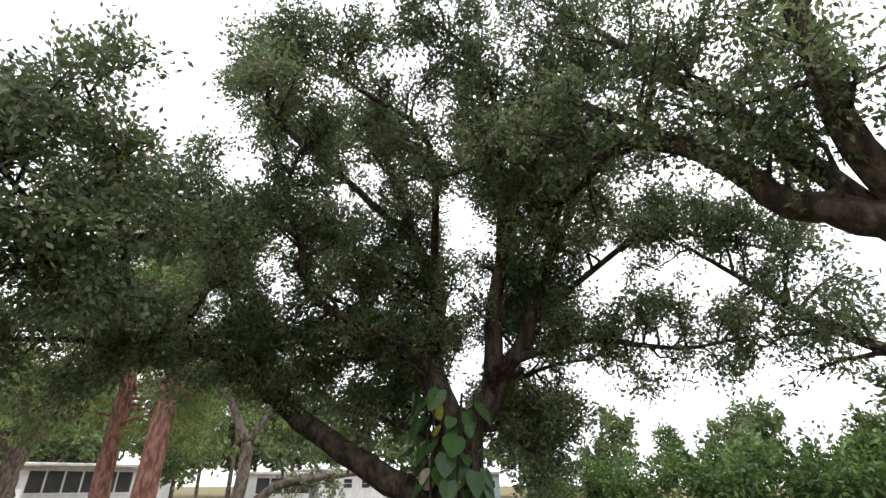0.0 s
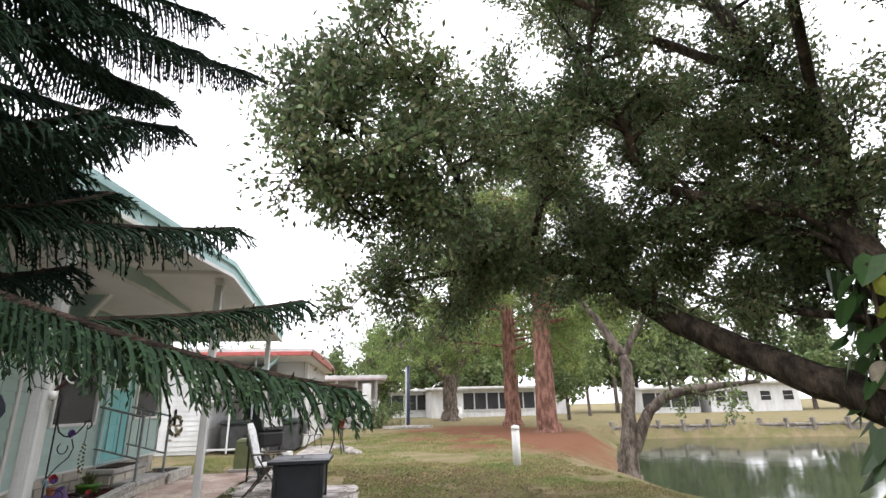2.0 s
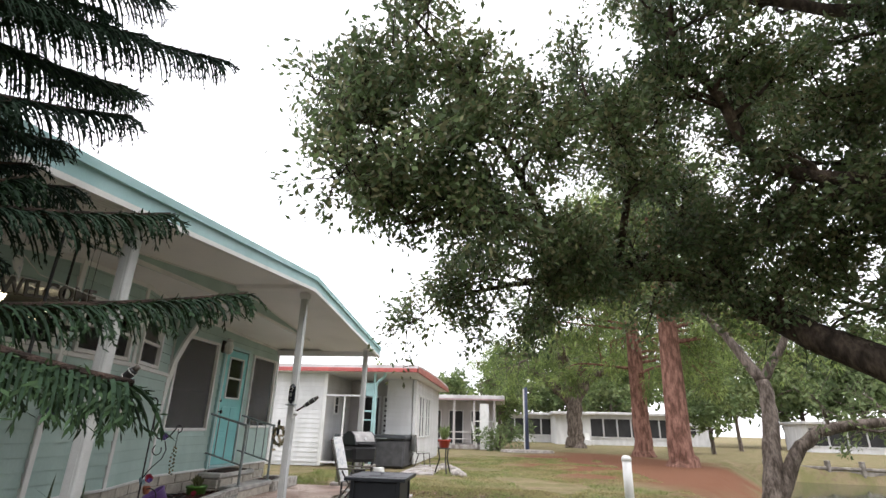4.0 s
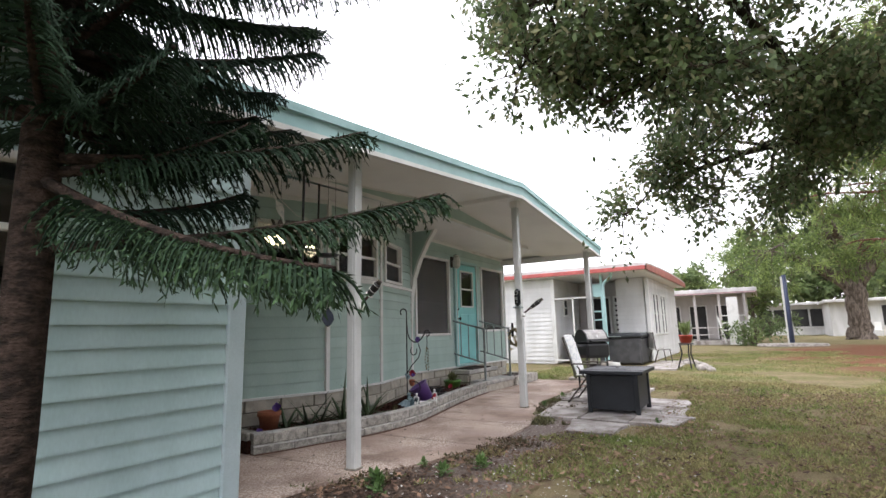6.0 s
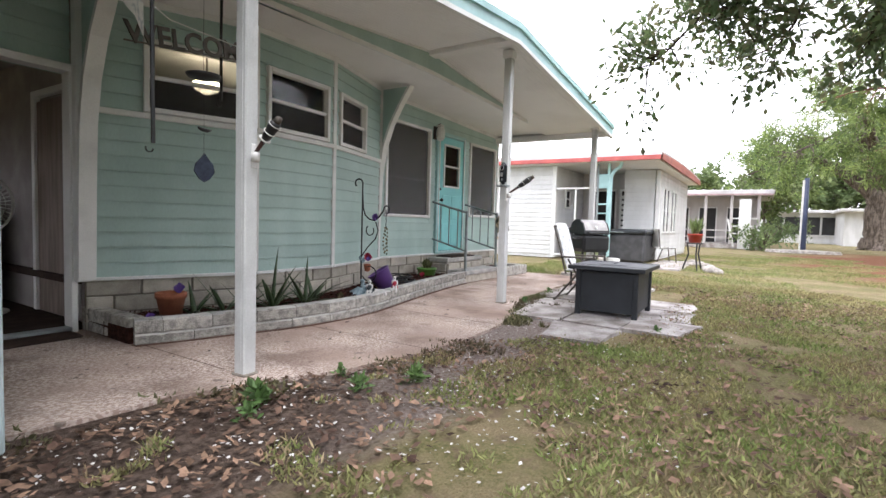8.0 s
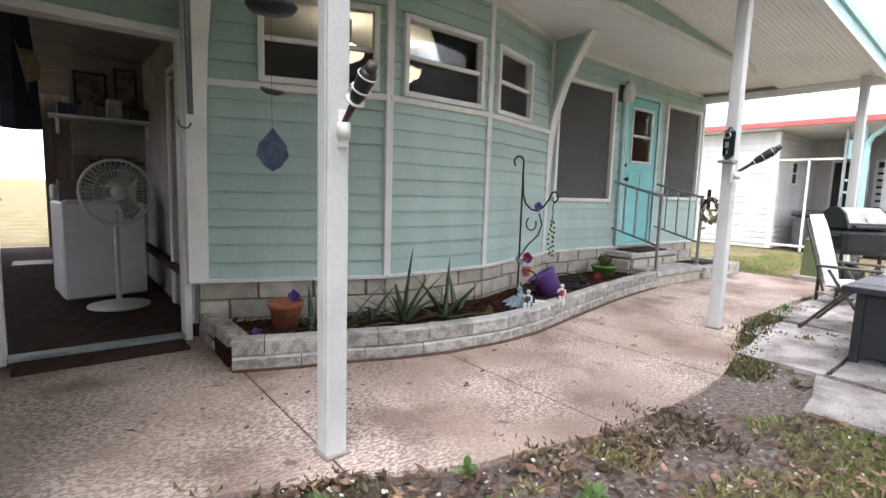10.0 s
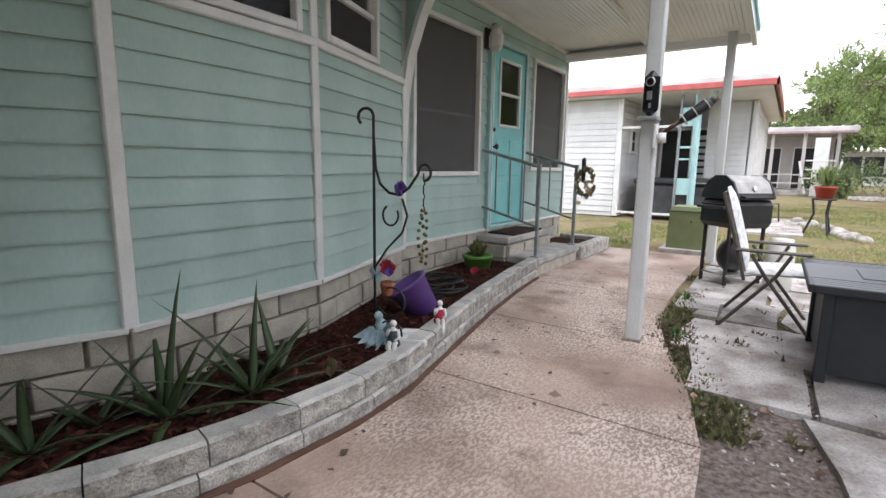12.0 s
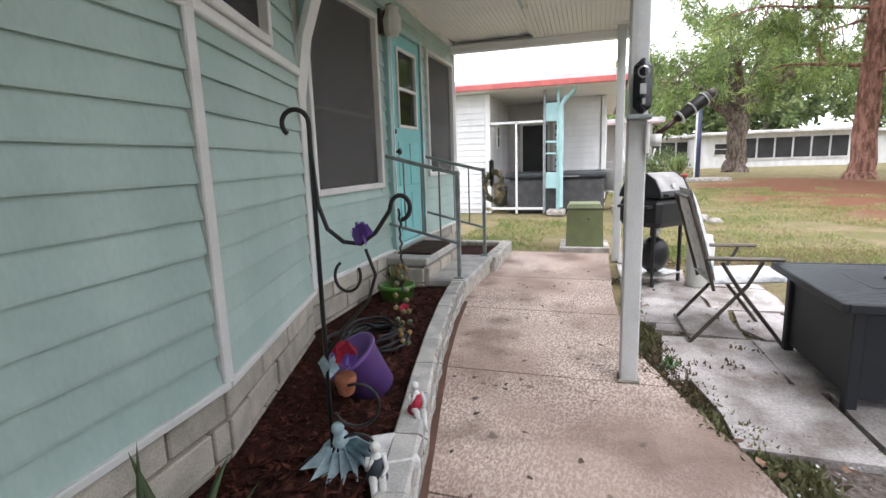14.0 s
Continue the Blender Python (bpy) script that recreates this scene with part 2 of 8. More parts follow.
YELLOWLEAF = leaf_mat("yellowing_vine_leaf", (0.30, 0.30, 0.04), (0.15, 0.2, 0.03), rough=0.4)
NEEDLE = leaf_mat("dark_needle", (0.026, 0.050, 0.026), (0.012, 0.025, 0.016), rough=0.7, back=0.08, spec=0.12)
NEEDLE2 = leaf_mat("young_needle", (0.042, 0.076, 0.032), (0.02, 0.042, 0.02), rough=0.7, back=0.1, spec=0.12)
PINELEAF = leaf_mat("pine_needle", (0.28, 0.36, 0.11), (0.15, 0.22, 0.06), rough=0.6, back=0.38)
ALOE = leaf_mat("aloe_leaf", (0.085, 0.12, 0.05), (0.045, 0.075, 0.032), rough=0.4, back=0.08)
GRASSM = leaf_mat("grass_blade", (0.185, 0.24, 0.07), (0.33, 0.30, 0.14), rough=0.7, back=0.3)
STRAWM = leaf_mat("straw_blade", (0.36, 0.29, 0.17), (0.22, 0.16, 0.09), rough=0.8, back=0.2)
GREENWEED = leaf_mat("bright_weed_leaf", (0.13, 0.215, 0.065), (0.07, 0.13, 0.04), rough=0.5, back=0.25)
WEED = leaf_mat("weed_leaf", (0.16, 0.175, 0.075), (0.12, 0.095, 0.055), rough=0.55, back=0.25)
DEADLEAF = mat("dead_leaf", (0.24, 0.155, 0.105), (0.075, 0.046, 0.034), rough=0.85, scale=3, fine=60, grain=0.25, bump=0.2, island=0.55, spec=0.15)
STONE = mat("pale_stone", (0.40, 0.37, 0.33), (0.22, 0.20, 0.18), rough=0.9, scale=8, grain=0.2, bump=0.5, rand=0.15)
GLASS = glass_mat("window_glass")
LAMPM = emit_mat("warm_lamp", (1.0, 0.80, 0.50), 4.5)


def slab_mat():
    """Pinkish knock-down concrete with cream splatter and brown stains."""
    m = mat("textured_concrete", (0.385, 0.29, 0.24), (0.275, 0.20, 0.165), rough=0.85, scale=1.3, fine=60, grain=0.12, bump=0.5, spec=0.2, depth=0.006)
    n, l = m.node_tree.nodes, m.node_tree.links
    b = n["Principled BSDF"]
    src = b.inputs["Base Color"].links[0].from_socket
    pos = n.new("ShaderNodeNewGeometry").outputs["Position"]
    mp = n.new("ShaderNodeMapping")
    mp.inputs["Rotation"].default_value = (0, 0, 0.35)
    mp.inputs["Scale"].default_value = (1.0, 1.8, 1)
    l.new(pos, mp.inputs["Vector"])
    sp = n.new("ShaderNodeTexNoise")
    sp.inputs["Scale"].default_value, sp.inputs["Detail"].default_value, sp.inputs["Distortion"].default_value = 42, 5.0, 0.6
    l.new(mp.outputs[0], sp.inputs["Vector"])
    rp = n.new("ShaderNodeValToRGB")
    rp.color_ramp.elements[0].position, rp.color_ramp.elements[1].position = 0.46, 0.555
    l.new(sp.outputs[0], rp.inputs[0])
    wear = n.new("ShaderNodeTexNoise")
    wear.inputs["Scale"].default_value = 1.0
    l.new(pos, wear.inputs["Vector"])
    wr = n.new("ShaderNodeMapRange")
    wr.inputs["From Min"].default_value, wr.inputs["From Max"].default_value, wr.inputs["To Max"].default_value = 0.34, 0.60, 0.95
    l.new(wear.outputs[0], wr.inputs["Value"])
    mu = n.new("ShaderNodeMath")
    mu.operation = "MULTIPLY"
    l.new(rp.outputs[0], mu.inputs[0])
    l.new(wr.outputs[0], mu.inputs[1])
    mx = n.new("ShaderNodeMix")
    mx.data_type = "RGBA"
    l.new(mu.outputs[0], mx.inputs[0])
    l.new(src, mx.inputs[6])
    mx.inputs[7].default_value = (0.64, 0.55, 0.485, 1)
    st = n.new("ShaderNodeTexNoise")
    st.inputs["Scale"].default_value, st.inputs["Detail"].default_value = 2.3, 6
    l.new(pos, st.inputs["Vector"])
    sr = n.new("ShaderNodeMapRange")
    sr.inputs["From Min"].default_value, sr.inputs["From Max"].default_value, sr.inputs["To Max"].default_value = 0.51, 0.70, 0.75
    l.new(st.outputs[0], sr.inputs["Value"])
    m2 = n.new("ShaderNodeMix")
    m2.data_type = "RGBA"
    l.new(sr.outputs[0], m2.inputs[0])
    l.new(mx.outputs[2], m2.inputs[6])
    m2.inputs[7].default_value = (0.17, 0.12, 0.095, 1)
    sq = n.new("ShaderNodeTexNoise")
    sq.inputs["Scale"].default_value, sq.inputs["Detail"].default_value = 9.0, 5
    l.new(pos, sq.inputs["Vector"])
    sd = n.new("ShaderNodeMapRange")
    sd.inputs["From Min"].default_value, sd.inputs["From Max"].default_value, sd.inputs["To Max"].default_value = 0.66, 0.71, 0.75
    l.new(sq.outputs[0], sd.inputs["Value"])
    m3_ = n.new("ShaderNodeMix")
    m3_.data_type = "RGBA"
    l.new(sd.outputs[0], m3_.inputs[0])
    l.new(m2.outputs[2], m3_.inputs[6])
    m3_.inputs[7].default_value = (0.13, 0.10, 0.085, 1)
    l.new(m3_.outputs[2], b.inputs["Base Color"])
    b2 = n.new("ShaderNodeBump")
    b2.inputs["Strength"].default_value, b2.inputs["Distance"].default_value = 0.5, 0.004
    l.new(rp.outputs[0], b2.inputs["Height"])
    old = b.inputs["Normal"].links[0].from_socket
    l.new(old, b2.inputs["Normal"])
    l.new(b2.outputs[0], b.inputs["Normal"])
    return m


SLAB = slab_mat()
PAVER = mat("worn_flagstone", (0.47, 0.44, 0.42), (0.22, 0.19, 0.17), rough=0.85, scale=3.4, fine=70, grain=0.28, bump=0.7, rand=0.16, low=0.37, high=0.60, depth=0.01)
SEAWALL = mat("seawall_timber", (0.32, 0.29, 0.25), (0.17, 0.15, 0.13), rough=0.9, scale=4, grain=0.2, bump=0.3, rand=0.15)


def ground_mat():
    """Thin lawn: green and straw patches, bare litter along the walk, red needle litter under the far trees."""
    m = bpy.data.materials.new("lawn")
    m.use_nodes = True
    n, l = m.node_tree.nodes, m.node_tree.links
    b = n["Principled BSDF"]
    b.inputs["Roughness"].default_value = 0.95
    b.inputs["Specular IOR Level"].default_value = 0.1
    pos = n.new("ShaderNodeNewGeometry").outputs["Position"]

    def noise_tex(scale, detail=6, rough=0.6):
        t = n.new("ShaderNodeTexNoise")
        t.inputs["Scale"].default_value, t.inputs["Detail"].default_value, t.inputs["Roughness"].default_value = scale, detail, rough
        l.new(pos, t.inputs["Vector"])
        return t.outputs[0]

    def span(v, a, b_, lo=0.0, hi=1.0):
        r = n.new("ShaderNodeMapRange")
        for key, x in (("From Min", a), ("From Max", b_), ("To Min", lo), ("To Max", hi)):
            r.inputs[key].default_value = x
        l.new(v, r.inputs["Value"])
        return r.outputs[0]

    def mix(f, a, b_):
        x = n.new("ShaderNodeMix")
        x.data_type = "RGBA"
        l.new(f, x.inputs[0])
        for s, c in ((6, a), (7, b_)):
            if isinstance(c, tuple):
                x.inputs[s].default_value = (*c, 1)
            else:
                l.new(c, x.inputs[s])
        return x.outputs[2]

    def disc(cx, cy, r0, r1, sx=1.0, sy=1.0):
        mp = n.new("ShaderNodeMapping")
        mp.vector_type = "TEXTURE"
        mp.inputs["Location"].default_value, mp.inputs["Scale"].default_value = (cx, cy, 0), (sx, sy, 1000)
        l.new(pos, mp.inputs["Vector"])
        ln = n.new("ShaderNodeVectorMath")
        ln.operation = "LENGTH"
        l.new(mp.outputs[0], ln.inputs[0])
        ad = n.new("ShaderNodeMath")
        ad.operation = "ADD"
        l.new(ln.outputs["Value"], ad.inputs[0])
        l.new(span(noise_tex(0.35), 0.2, 0.8, -r1 * 0.3, r1 * 0.3), ad.inputs[1])
        return span(ad.outputs[0], r0, r1, 1.0, 0.0)

    green = mix(span(noise_tex(60, 3), 0.35, 0.65), (0.11, 0.115, 0.045), (0.225, 0.20, 0.095))
    straw = mix(span(noise_tex(80, 3), 0.3, 0.7), (0.165, 0.125, 0.07), (0.34, 0.275, 0.17))
    c = mix(span(noise_tex(1.7), 0.40, 0.62), green, straw)
    c = mix(span(noise_tex(5), 0.56, 0.7), c, (0.17, 0.12, 0.085))
    litter = mix(span(noise_tex(35, 4), 0.35, 0.65), (0.14, 0.10, 0.08), (0.31, 0.27, 0.245))
    c = mix(disc(-6.1, -0.30, 0.75, 1.05, 3.2, 0.72), c, litter)
    soil = mix(span(noise_tex(28, 5), 0.35, 0.65), (0.055, 0.038, 0.03), (0.16, 0.12, 0.095))
    c = mix(disc(-2.0, -0.45, 0.75, 1.1, 3.0, 1.0), c, soil)
    red = mix(span(noise_tex(25, 5), 0.3, 0.7), (0.14, 0.062, 0.036), (0.225, 0.112, 0.066))
    c = mix(disc(-23.5, 6.5, 0.75, 1.1, 10.0, 4.6), c, red)
    l.new(c, b.inputs["Base Color"])
    bu = n.new("ShaderNodeBump")
    bu.inputs["Strength"].default_value, bu.inputs["Distance"].default_value = 0.9, 0.03
    l.new(noise_tex(45, 6, 0.7), bu.inputs["Height"])
    l.new(bu.outputs[0], b.inputs["Normal"])
    return m


LAWN = ground_mat()


def water_mat():
    m = bpy.data.materials.new("pond_water")
    m.use_nodes = True
    n, l = m.node_tree.nodes, m.node_tree.links
    b = n["Principled BSDF"]
    b.inputs["Base Color"].default_value = (0.05, 0.062, 0.038, 1)
    b.inputs["Roughness"].default_value, b.inputs["IOR"].default_value = 0.06, 1.33
    t = n.new("ShaderNodeTexNoise")
    t.inputs["Scale"].default_value, t.inputs["Detail"].default_value = 1.6, 3
    l.new(n.new("ShaderNodeNewGeometry").outputs["Position"], t.inputs["Vector"])
    bu = n.new("ShaderNodeBump")
    bu.inputs["Strength"].default_value, bu.inputs["Distance"].default_value = 0.12, 0.03
    l.new(t.outputs[0], bu.inputs["Height"])
    l.new(bu.outputs[0], b.inputs["Normal"])
    return m


WATER = water_mat()


# ---- building blocks ----
class Shape:
    """Collects vertices and faces for one mesh."""

    def __init__(self):
        self.v, self.f = [], []

    def add(self, verts, faces, m=None):
        k = len(self.v)
        self.v += [tuple(m @ Vector(p)) for p in verts] if m is not None else [tuple(p) for p in verts]
        self.f += [tuple(k + i for i in f) for f in faces]
        return self

    def box(self, cx, cy, cz, sx, sy, sz, b=0.0, rz=0.0, m=None):
        hx, hy, hz = sx / 2, sy / 2, sz / 2
        mm = pose(cx, cy, cz, 0, 0, rz)
        if m is not None:
            mm = m @ mm
        if b <= 0:
            vs = [(x, y, z) for x in (-hx, hx) for y in (-hy, hy) for z in (-hz, hz)]
            return self.add(vs, [(0, 1, 3, 2), (4, 6, 7, 5), (0, 4, 5, 1), (2, 3, 7, 6), (0, 2, 6, 4), (1, 5, 7, 3)], mm)
        b = min(b, hx * 0.9, hy * 0.9, hz * 0.9)
        vs, ix = [], {}
        for x in (-1, 1):
            for y in (-1, 1):
                for z in (-1, 1):
                    for a in range(3):
                        ix[x, y, z, a] = len(vs)
                        vs.append((x * (hx - (b if a != 0 else 0)), y * (hy - (b if a != 1 else 0)), z * (hz - (b if a != 2 else 0))))
        fs = []
        for s in (-1, 1):
            fs.append([ix[s, -1, -1, 0], ix[s, 1, -1, 0], ix[s, 1, 1, 0], ix[s, -1, 1, 0]][:: s])
            fs.append([ix[-1, s, -1, 1], ix[1, s, -1, 1], ix[1, s, 1, 1], ix[-1, s, 1, 1]][:: -s])
            fs.append([ix[-1, -1, s, 2], ix[1, -1, s, 2], ix[1, 1, s, 2], ix[-1, 1, s, 2]][:: s])
            for t in (-1, 1):
                k = s * t
                fs.append([ix[s, t, -1, 0], ix[s, t, -1, 1], ix[s, t, 1, 1], ix[s, t, 1, 0]][:: k])
                fs.append([ix[s, -1, t, 0], ix[s, 1, t, 0], ix[s, 1, t, 2], ix[s, -1, t, 2]][:: k])
                fs.append([ix[-1, s, t, 1], ix[-1, s, t, 2], ix[1, s, t, 2], ix[1, s, t, 1]][:: k])
                for u in (-1, 1):
                    fs.append([ix[s, t, u, 0], ix[s, t, u, 1], ix[s, t, u, 2]][:: s * t * u])
        return self.add(vs, fs, mm)

    def tube(self, pts, r, n=8, m=None, closed=False):
        pts = [Vector(p) for p in pts]
        rs = r if isinstance(r, (list, tuple)) else [r] * len(pts)
        vs, fs, up = [], [], None
        for i, p in enumerate(pts):
            if closed:
                d = (pts[(i + 1) % len(pts)] - pts[i - 1]).normalized()
            else:
                d = (pts[min(i + 1, len(pts) - 1)] - pts[max(i - 1, 0)]).normalized()
            if up is None:
                up = Vector((0, 0, 1)) if abs(d.z) < 0.9 else Vector((1, 0, 0))
            side = d.cross(up).normalized()
            up = side.cross(d).normalized()
            for k in range(n):
                a = 2 * math.pi * k / n
                vs.append(p + (side * math.cos(a) + up * math.sin(a)) * rs[i])
        rows = len(pts) if closed else len(pts) - 1
        for i in range(rows):
            j = (i + 1) % len(pts)
            fs += [(i * n + k, i * n + (k + 1) % n, j * n + (k + 1) % n, j * n + k) for k in range(n)]
        if not closed:
            fs.append(tuple(range(n))[::-1])
            fs.append(tuple((len(pts) - 1) * n + k for k in range(n)))
        return self.add(vs, fs, m)

    def lathe(self, prof, n=20, m=None, caps=True):
        vs = [(r * math.cos(2 * math.pi * k / n), r * math.sin(2 * math.pi * k / n), z) for r, z in prof for k in range(n)]
        fs = [(i * n + k, i * n + (k + 1) % n, (i + 1) * n + (k + 1) % n, (i + 1) * n + k) for i in range(len(prof) - 1) for k in range(n)]
        if caps:
            fs.append(tuple(range(n))[::-1])
            fs.append(tuple((len(prof) - 1) * n + k for k in range(n)))
        return self.add(vs, fs, m)

    def prism(self, poly, z0, z1, m=None):
        n = len(poly)
        vs = [(x, y, z0) for x, y in poly] + [(x, y, z1) for x, y in poly]
        fs = [tuple(range(n))[::-1], tuple(range(n, 2 * n))] + [(i, (i + 1) % n, n + (i + 1) % n, n + i) for i in range(n)]
        return self.add(vs, fs, m)

    def quad(self, a, b, c, d):
        return self.add([a, b, c, d], [(0, 1, 2, 3)])

    def mesh(self, name, material=None, smooth=False):
        me = bpy.data.meshes.new(name)
        me.from_pydata(self.v, [], self.f)
        if material:
            me.materials.append(material)
        if smooth:
            me.polygons.foreach_set("use_smooth", [True] * len(me.polygons))
        me.update()
        return me


def part(name, shape, material, parent=None, label="", smooth=False):
    """One mesh object from a Shape, under a thing or a part."""
    ob = new(name, shape.mesh(name, material, smooth))
    if parent is not None:
        ob.parent = parent
    if label:
        ob["label"] = label
    return ob


def thing(name, at, label, category, rz=0.0, group="", kind=""):
    """An Empty at a thing's base, to hold its parts."""
    ob = new(name)
    ob.empty_display_size = 0.1
    ob.matrix_basis = pose(*at, 0, 0, rz)
    return tagged(ob, label, category, group, kind)


def along(p, q, u, off=0.0):
    """The point u metres from p towards q in plan, off metres to the right-hand side's opposite (outwards, +y side)."""
    d = (Vector(q) - Vector(p)).normalized()
    nrm = Vector((-d.y, d.x))
    if nrm.y < 0:
        nrm = -nrm
    return Vector(p) + d * u + nrm * off


def facet(p, q):
    """A pose whose x runs along the wall from p to q, whose y points out to the yard and whose origin is p."""
    d = (Vector(q) - Vector(p)).normalized()
    nrm = Vector((-d.y, d.x))
    if nrm.y < 0:
        nrm = -nrm
    return Matrix(((d.x, nrm.x, 0, p[0]), (d.y, nrm.y, 0, p[1]), (0, 0, 1, 0), (0, 0, 0, 1)))


def lap_siding(parent, p, q, z0, z1, holes, material, course=0.2, lip=0.018, m=None):
    """Lap-siding boards from p to q, each a piece of its own, cut round the holes (u0, u1, z0, z1)."""
    m, length = m or facet(p, q), (Vector(q) - Vector(p)).length
    z, cache = z0, {}
    while z < z1 - 0.01:
        top = min(z + course, z1)
        cuts = [0.0, length]
        for a, b, c, d in holes:
            if c < top - 0.01 and d > z + 0.01:
                cuts += [a, b]
        cuts = sorted(set(min(max(c, 0.0), length) for c in cuts))
        for a, b in zip(cuts, cuts[1:]):
            if b - a < 0.02:
                continue
            spans = [(z, top)]
            for h0, h1, h2, h3 in holes:
                if a >= h0 - 1e-4 and b <= h1 + 1e-4:
                    nxt = []
                    for s0, s1 in spans:
                        if h3 <= s0 or h2 >= s1:
                            nxt.append((s0, s1))
                        else:
                            nxt += [(s0, h2)] * (h2 > s0 + 0.01) + [(h3, s1)] * (h3 < s1 - 0.01)
                    spans = nxt
            for s0, s1 in spans:
                key = (round(b - a, 3), round(s1 - s0, 3))
                if key not in cache:
                    w, h = key
                    s = Shape()
                    prof = [(0.0, 0.0), (lip, 0.0), (lip, 0.012), (0.006, h), (0.0, h)]
                    vs = [(x, y, zz) for x in (0, w) for y, zz in prof]
                    k = len(prof)
                    s.add(vs, [(0, 1, 2, 3, 4), (9, 8, 7, 6, 5)] + [(i, (i + 1) % k + 0, (i + 1) % k + k, i + k)[::-1] for i in range(k)])
                    cache[key] = s.mesh("siding_board", material)
                ob = new("siding_board", cache[key])
                ob.parent = parent
                ob.matrix_basis = m @ pose(a, 0, s0)
        z = top


def wall_shape(p, q, z0, z1, holes, thick=0.12):
    """A wall slab with openings going through it; its outer face runs from p to q."""
    m, length, s = facet(p, q), (Vector(q) - Vector(p)).length, Shape()
    us = sorted(set([0.0, length] + [u for h in holes for u in h[:2]]))
    for a, b in zip(us, us[1:]):
        spans, mid = [(z0, z1)], (a + b) / 2
        for h in holes:
            if h[0] < mid < h[1]:
                spans = [t for s0, s1 in spans for t in ((s0, min(s1, h[2])), (max(s0, h[3]), s1)) if t[1] > t[0] + 0.005]
        for s0, s1 in spans:
            s.box((a + b) / 2, -thick / 2, (s0 + s1) / 2, b - a, thick, s1 - s0, m=m)
    return s

# ---- the large structure: ground, pond, walk ----
SHORE = [(-24.0, 12.3), (-18.5, 9.6), (-14.5, 8.0), (-12.6, 7.2), (-10.5, 7.2), (-8.2, 7.0), (-6.0, 7.6), (-3.5, 8.2), (0.0, 9.0), (8.0, 10.0), (20.0, 12.0), (42.0, 14.0),
         (46.0, 26.0), (34.0, 38.0), (14.0, 43.0), (-6.0, 42.0), (-18.0, 36.0), (-25.5, 25.4), (-28.5, 15.1), (-27.0, 13.4)]


def shore_gap(x, y):
    """Metres from the shoreline: below zero over the water."""
    p, best, inside = np.array((x, y)), 1e9, False
    for (x0, y0), (x1, y1) in zip(SHORE, SHORE[1:] + SHORE[:1]):
        a, d = np.array((x0, y0)), np.array((x1 - x0, y1 - y0))
        u = min(max(((p - a) @ d) / (d @ d), 0.0), 1.0)
        best = min(best, float(np.hypot(*(p - a - u * d))))
        if (y0 > y) != (y1 > y) and x < x0 + (y - y0) / (y1 - y0) * (x1 - x0):
            inside = not inside
    return -best if inside else best


def ground_z(x, y):
    if y < 2.5 and x > -30:
        return -0.025
    g = shore_gap(x, y)
    far = x < -24 and y > 13 or y > 20
    slope = 0.25 if far else 1.6
    z = -0.95 + 0.93 * min(max((g + 0.35) / slope, 0.0), 1.0) if g > -0.35 else -0.95 + max(g + 0.35, -3) * 0.3
    return z + (0.03 * noise.noise((x * 0.3, y * 0.3, 0)) if g > 1 else 0)


xs = [-320, -240, -170, -120, -90, -72, -60] + list(np.arange(-52, -30, 1.6)) + list(np.arange(-30, 9, 0.55)) + list(np.arange(9, 50, 2.5)) + [60, 80, 110, 160, 240, 320]
ys = [-320, -220, -140, -90, -60, -40, -25, -15, -9, -6, -4.5, -3, -2, -1, 0, 1, 2] + list(np.arange(2.6, 14, 0.5)) + list(np.arange(14, 46, 1.4)) + [50, 60, 75, 100, 140, 200, 320]
s = Shape()
s.v = [(float(x), float(y), float(ground_z(x, y))) for y in ys for x in xs]
W = len(xs)
s.f = [(j * W + i, j * W + i + 1, (j + 1) * W + i + 1, (j + 1) * W + i) for j in range(len(ys) - 1) for i in range(W - 1)]
tagged(part("ground", s, LAWN, smooth=True), "thin lawn with straw patches and red needle litter", "ground", kind="structure")
s = Shape()
s.prism(SHORE, -0.80, -0.75)
tagged(part("water", s, WATER), "still green pond water reflecting the sky", "pond", kind="structure")

# timber seawall on the far bank
seawall = thing("seawall", (0, 0, 0), "low weathered timber seawall along the far bank", "seawall", kind="structure")
run = [(-27.0, 13.4), (-28.5, 15.1), (-25.5, 25.4), (-18.0, 36.0), (-6.0, 42.0)]
for k in range(4):
    p, q = run[k], run[k + 1]
    m, ln = facet(p, q), (Vector(q) - Vector(p)).length
    part("rail", Shape().box(ln / 2, 0, -0.12, ln, 0.14, 0.12, 0.02, m=m), SEAWALL, seawall)
    part("sheet_pile", Shape().box(ln / 2, 0, -0.6, ln, 0.08, 0.75, m=m), SEAWALL, seawall)
post_mesh = Shape().box(0, 0, 0, 0.2, 0.2, 1.25, 0.03).mesh("pile", SEAWALL)
for k in range(4):
    p, q = run[k], run[k + 1]
    ln = (Vector(q) - Vector(p)).length
    for j in range(int(ln / 1.3)):
        ob = new("pile", post_mesh)
        ob.parent = seawall
        c = along(p, q, 0.4 + j * 1.3, 0.0)
        ob.matrix_basis = pose(c.x, c.y, -0.42, 0, 0, 20)

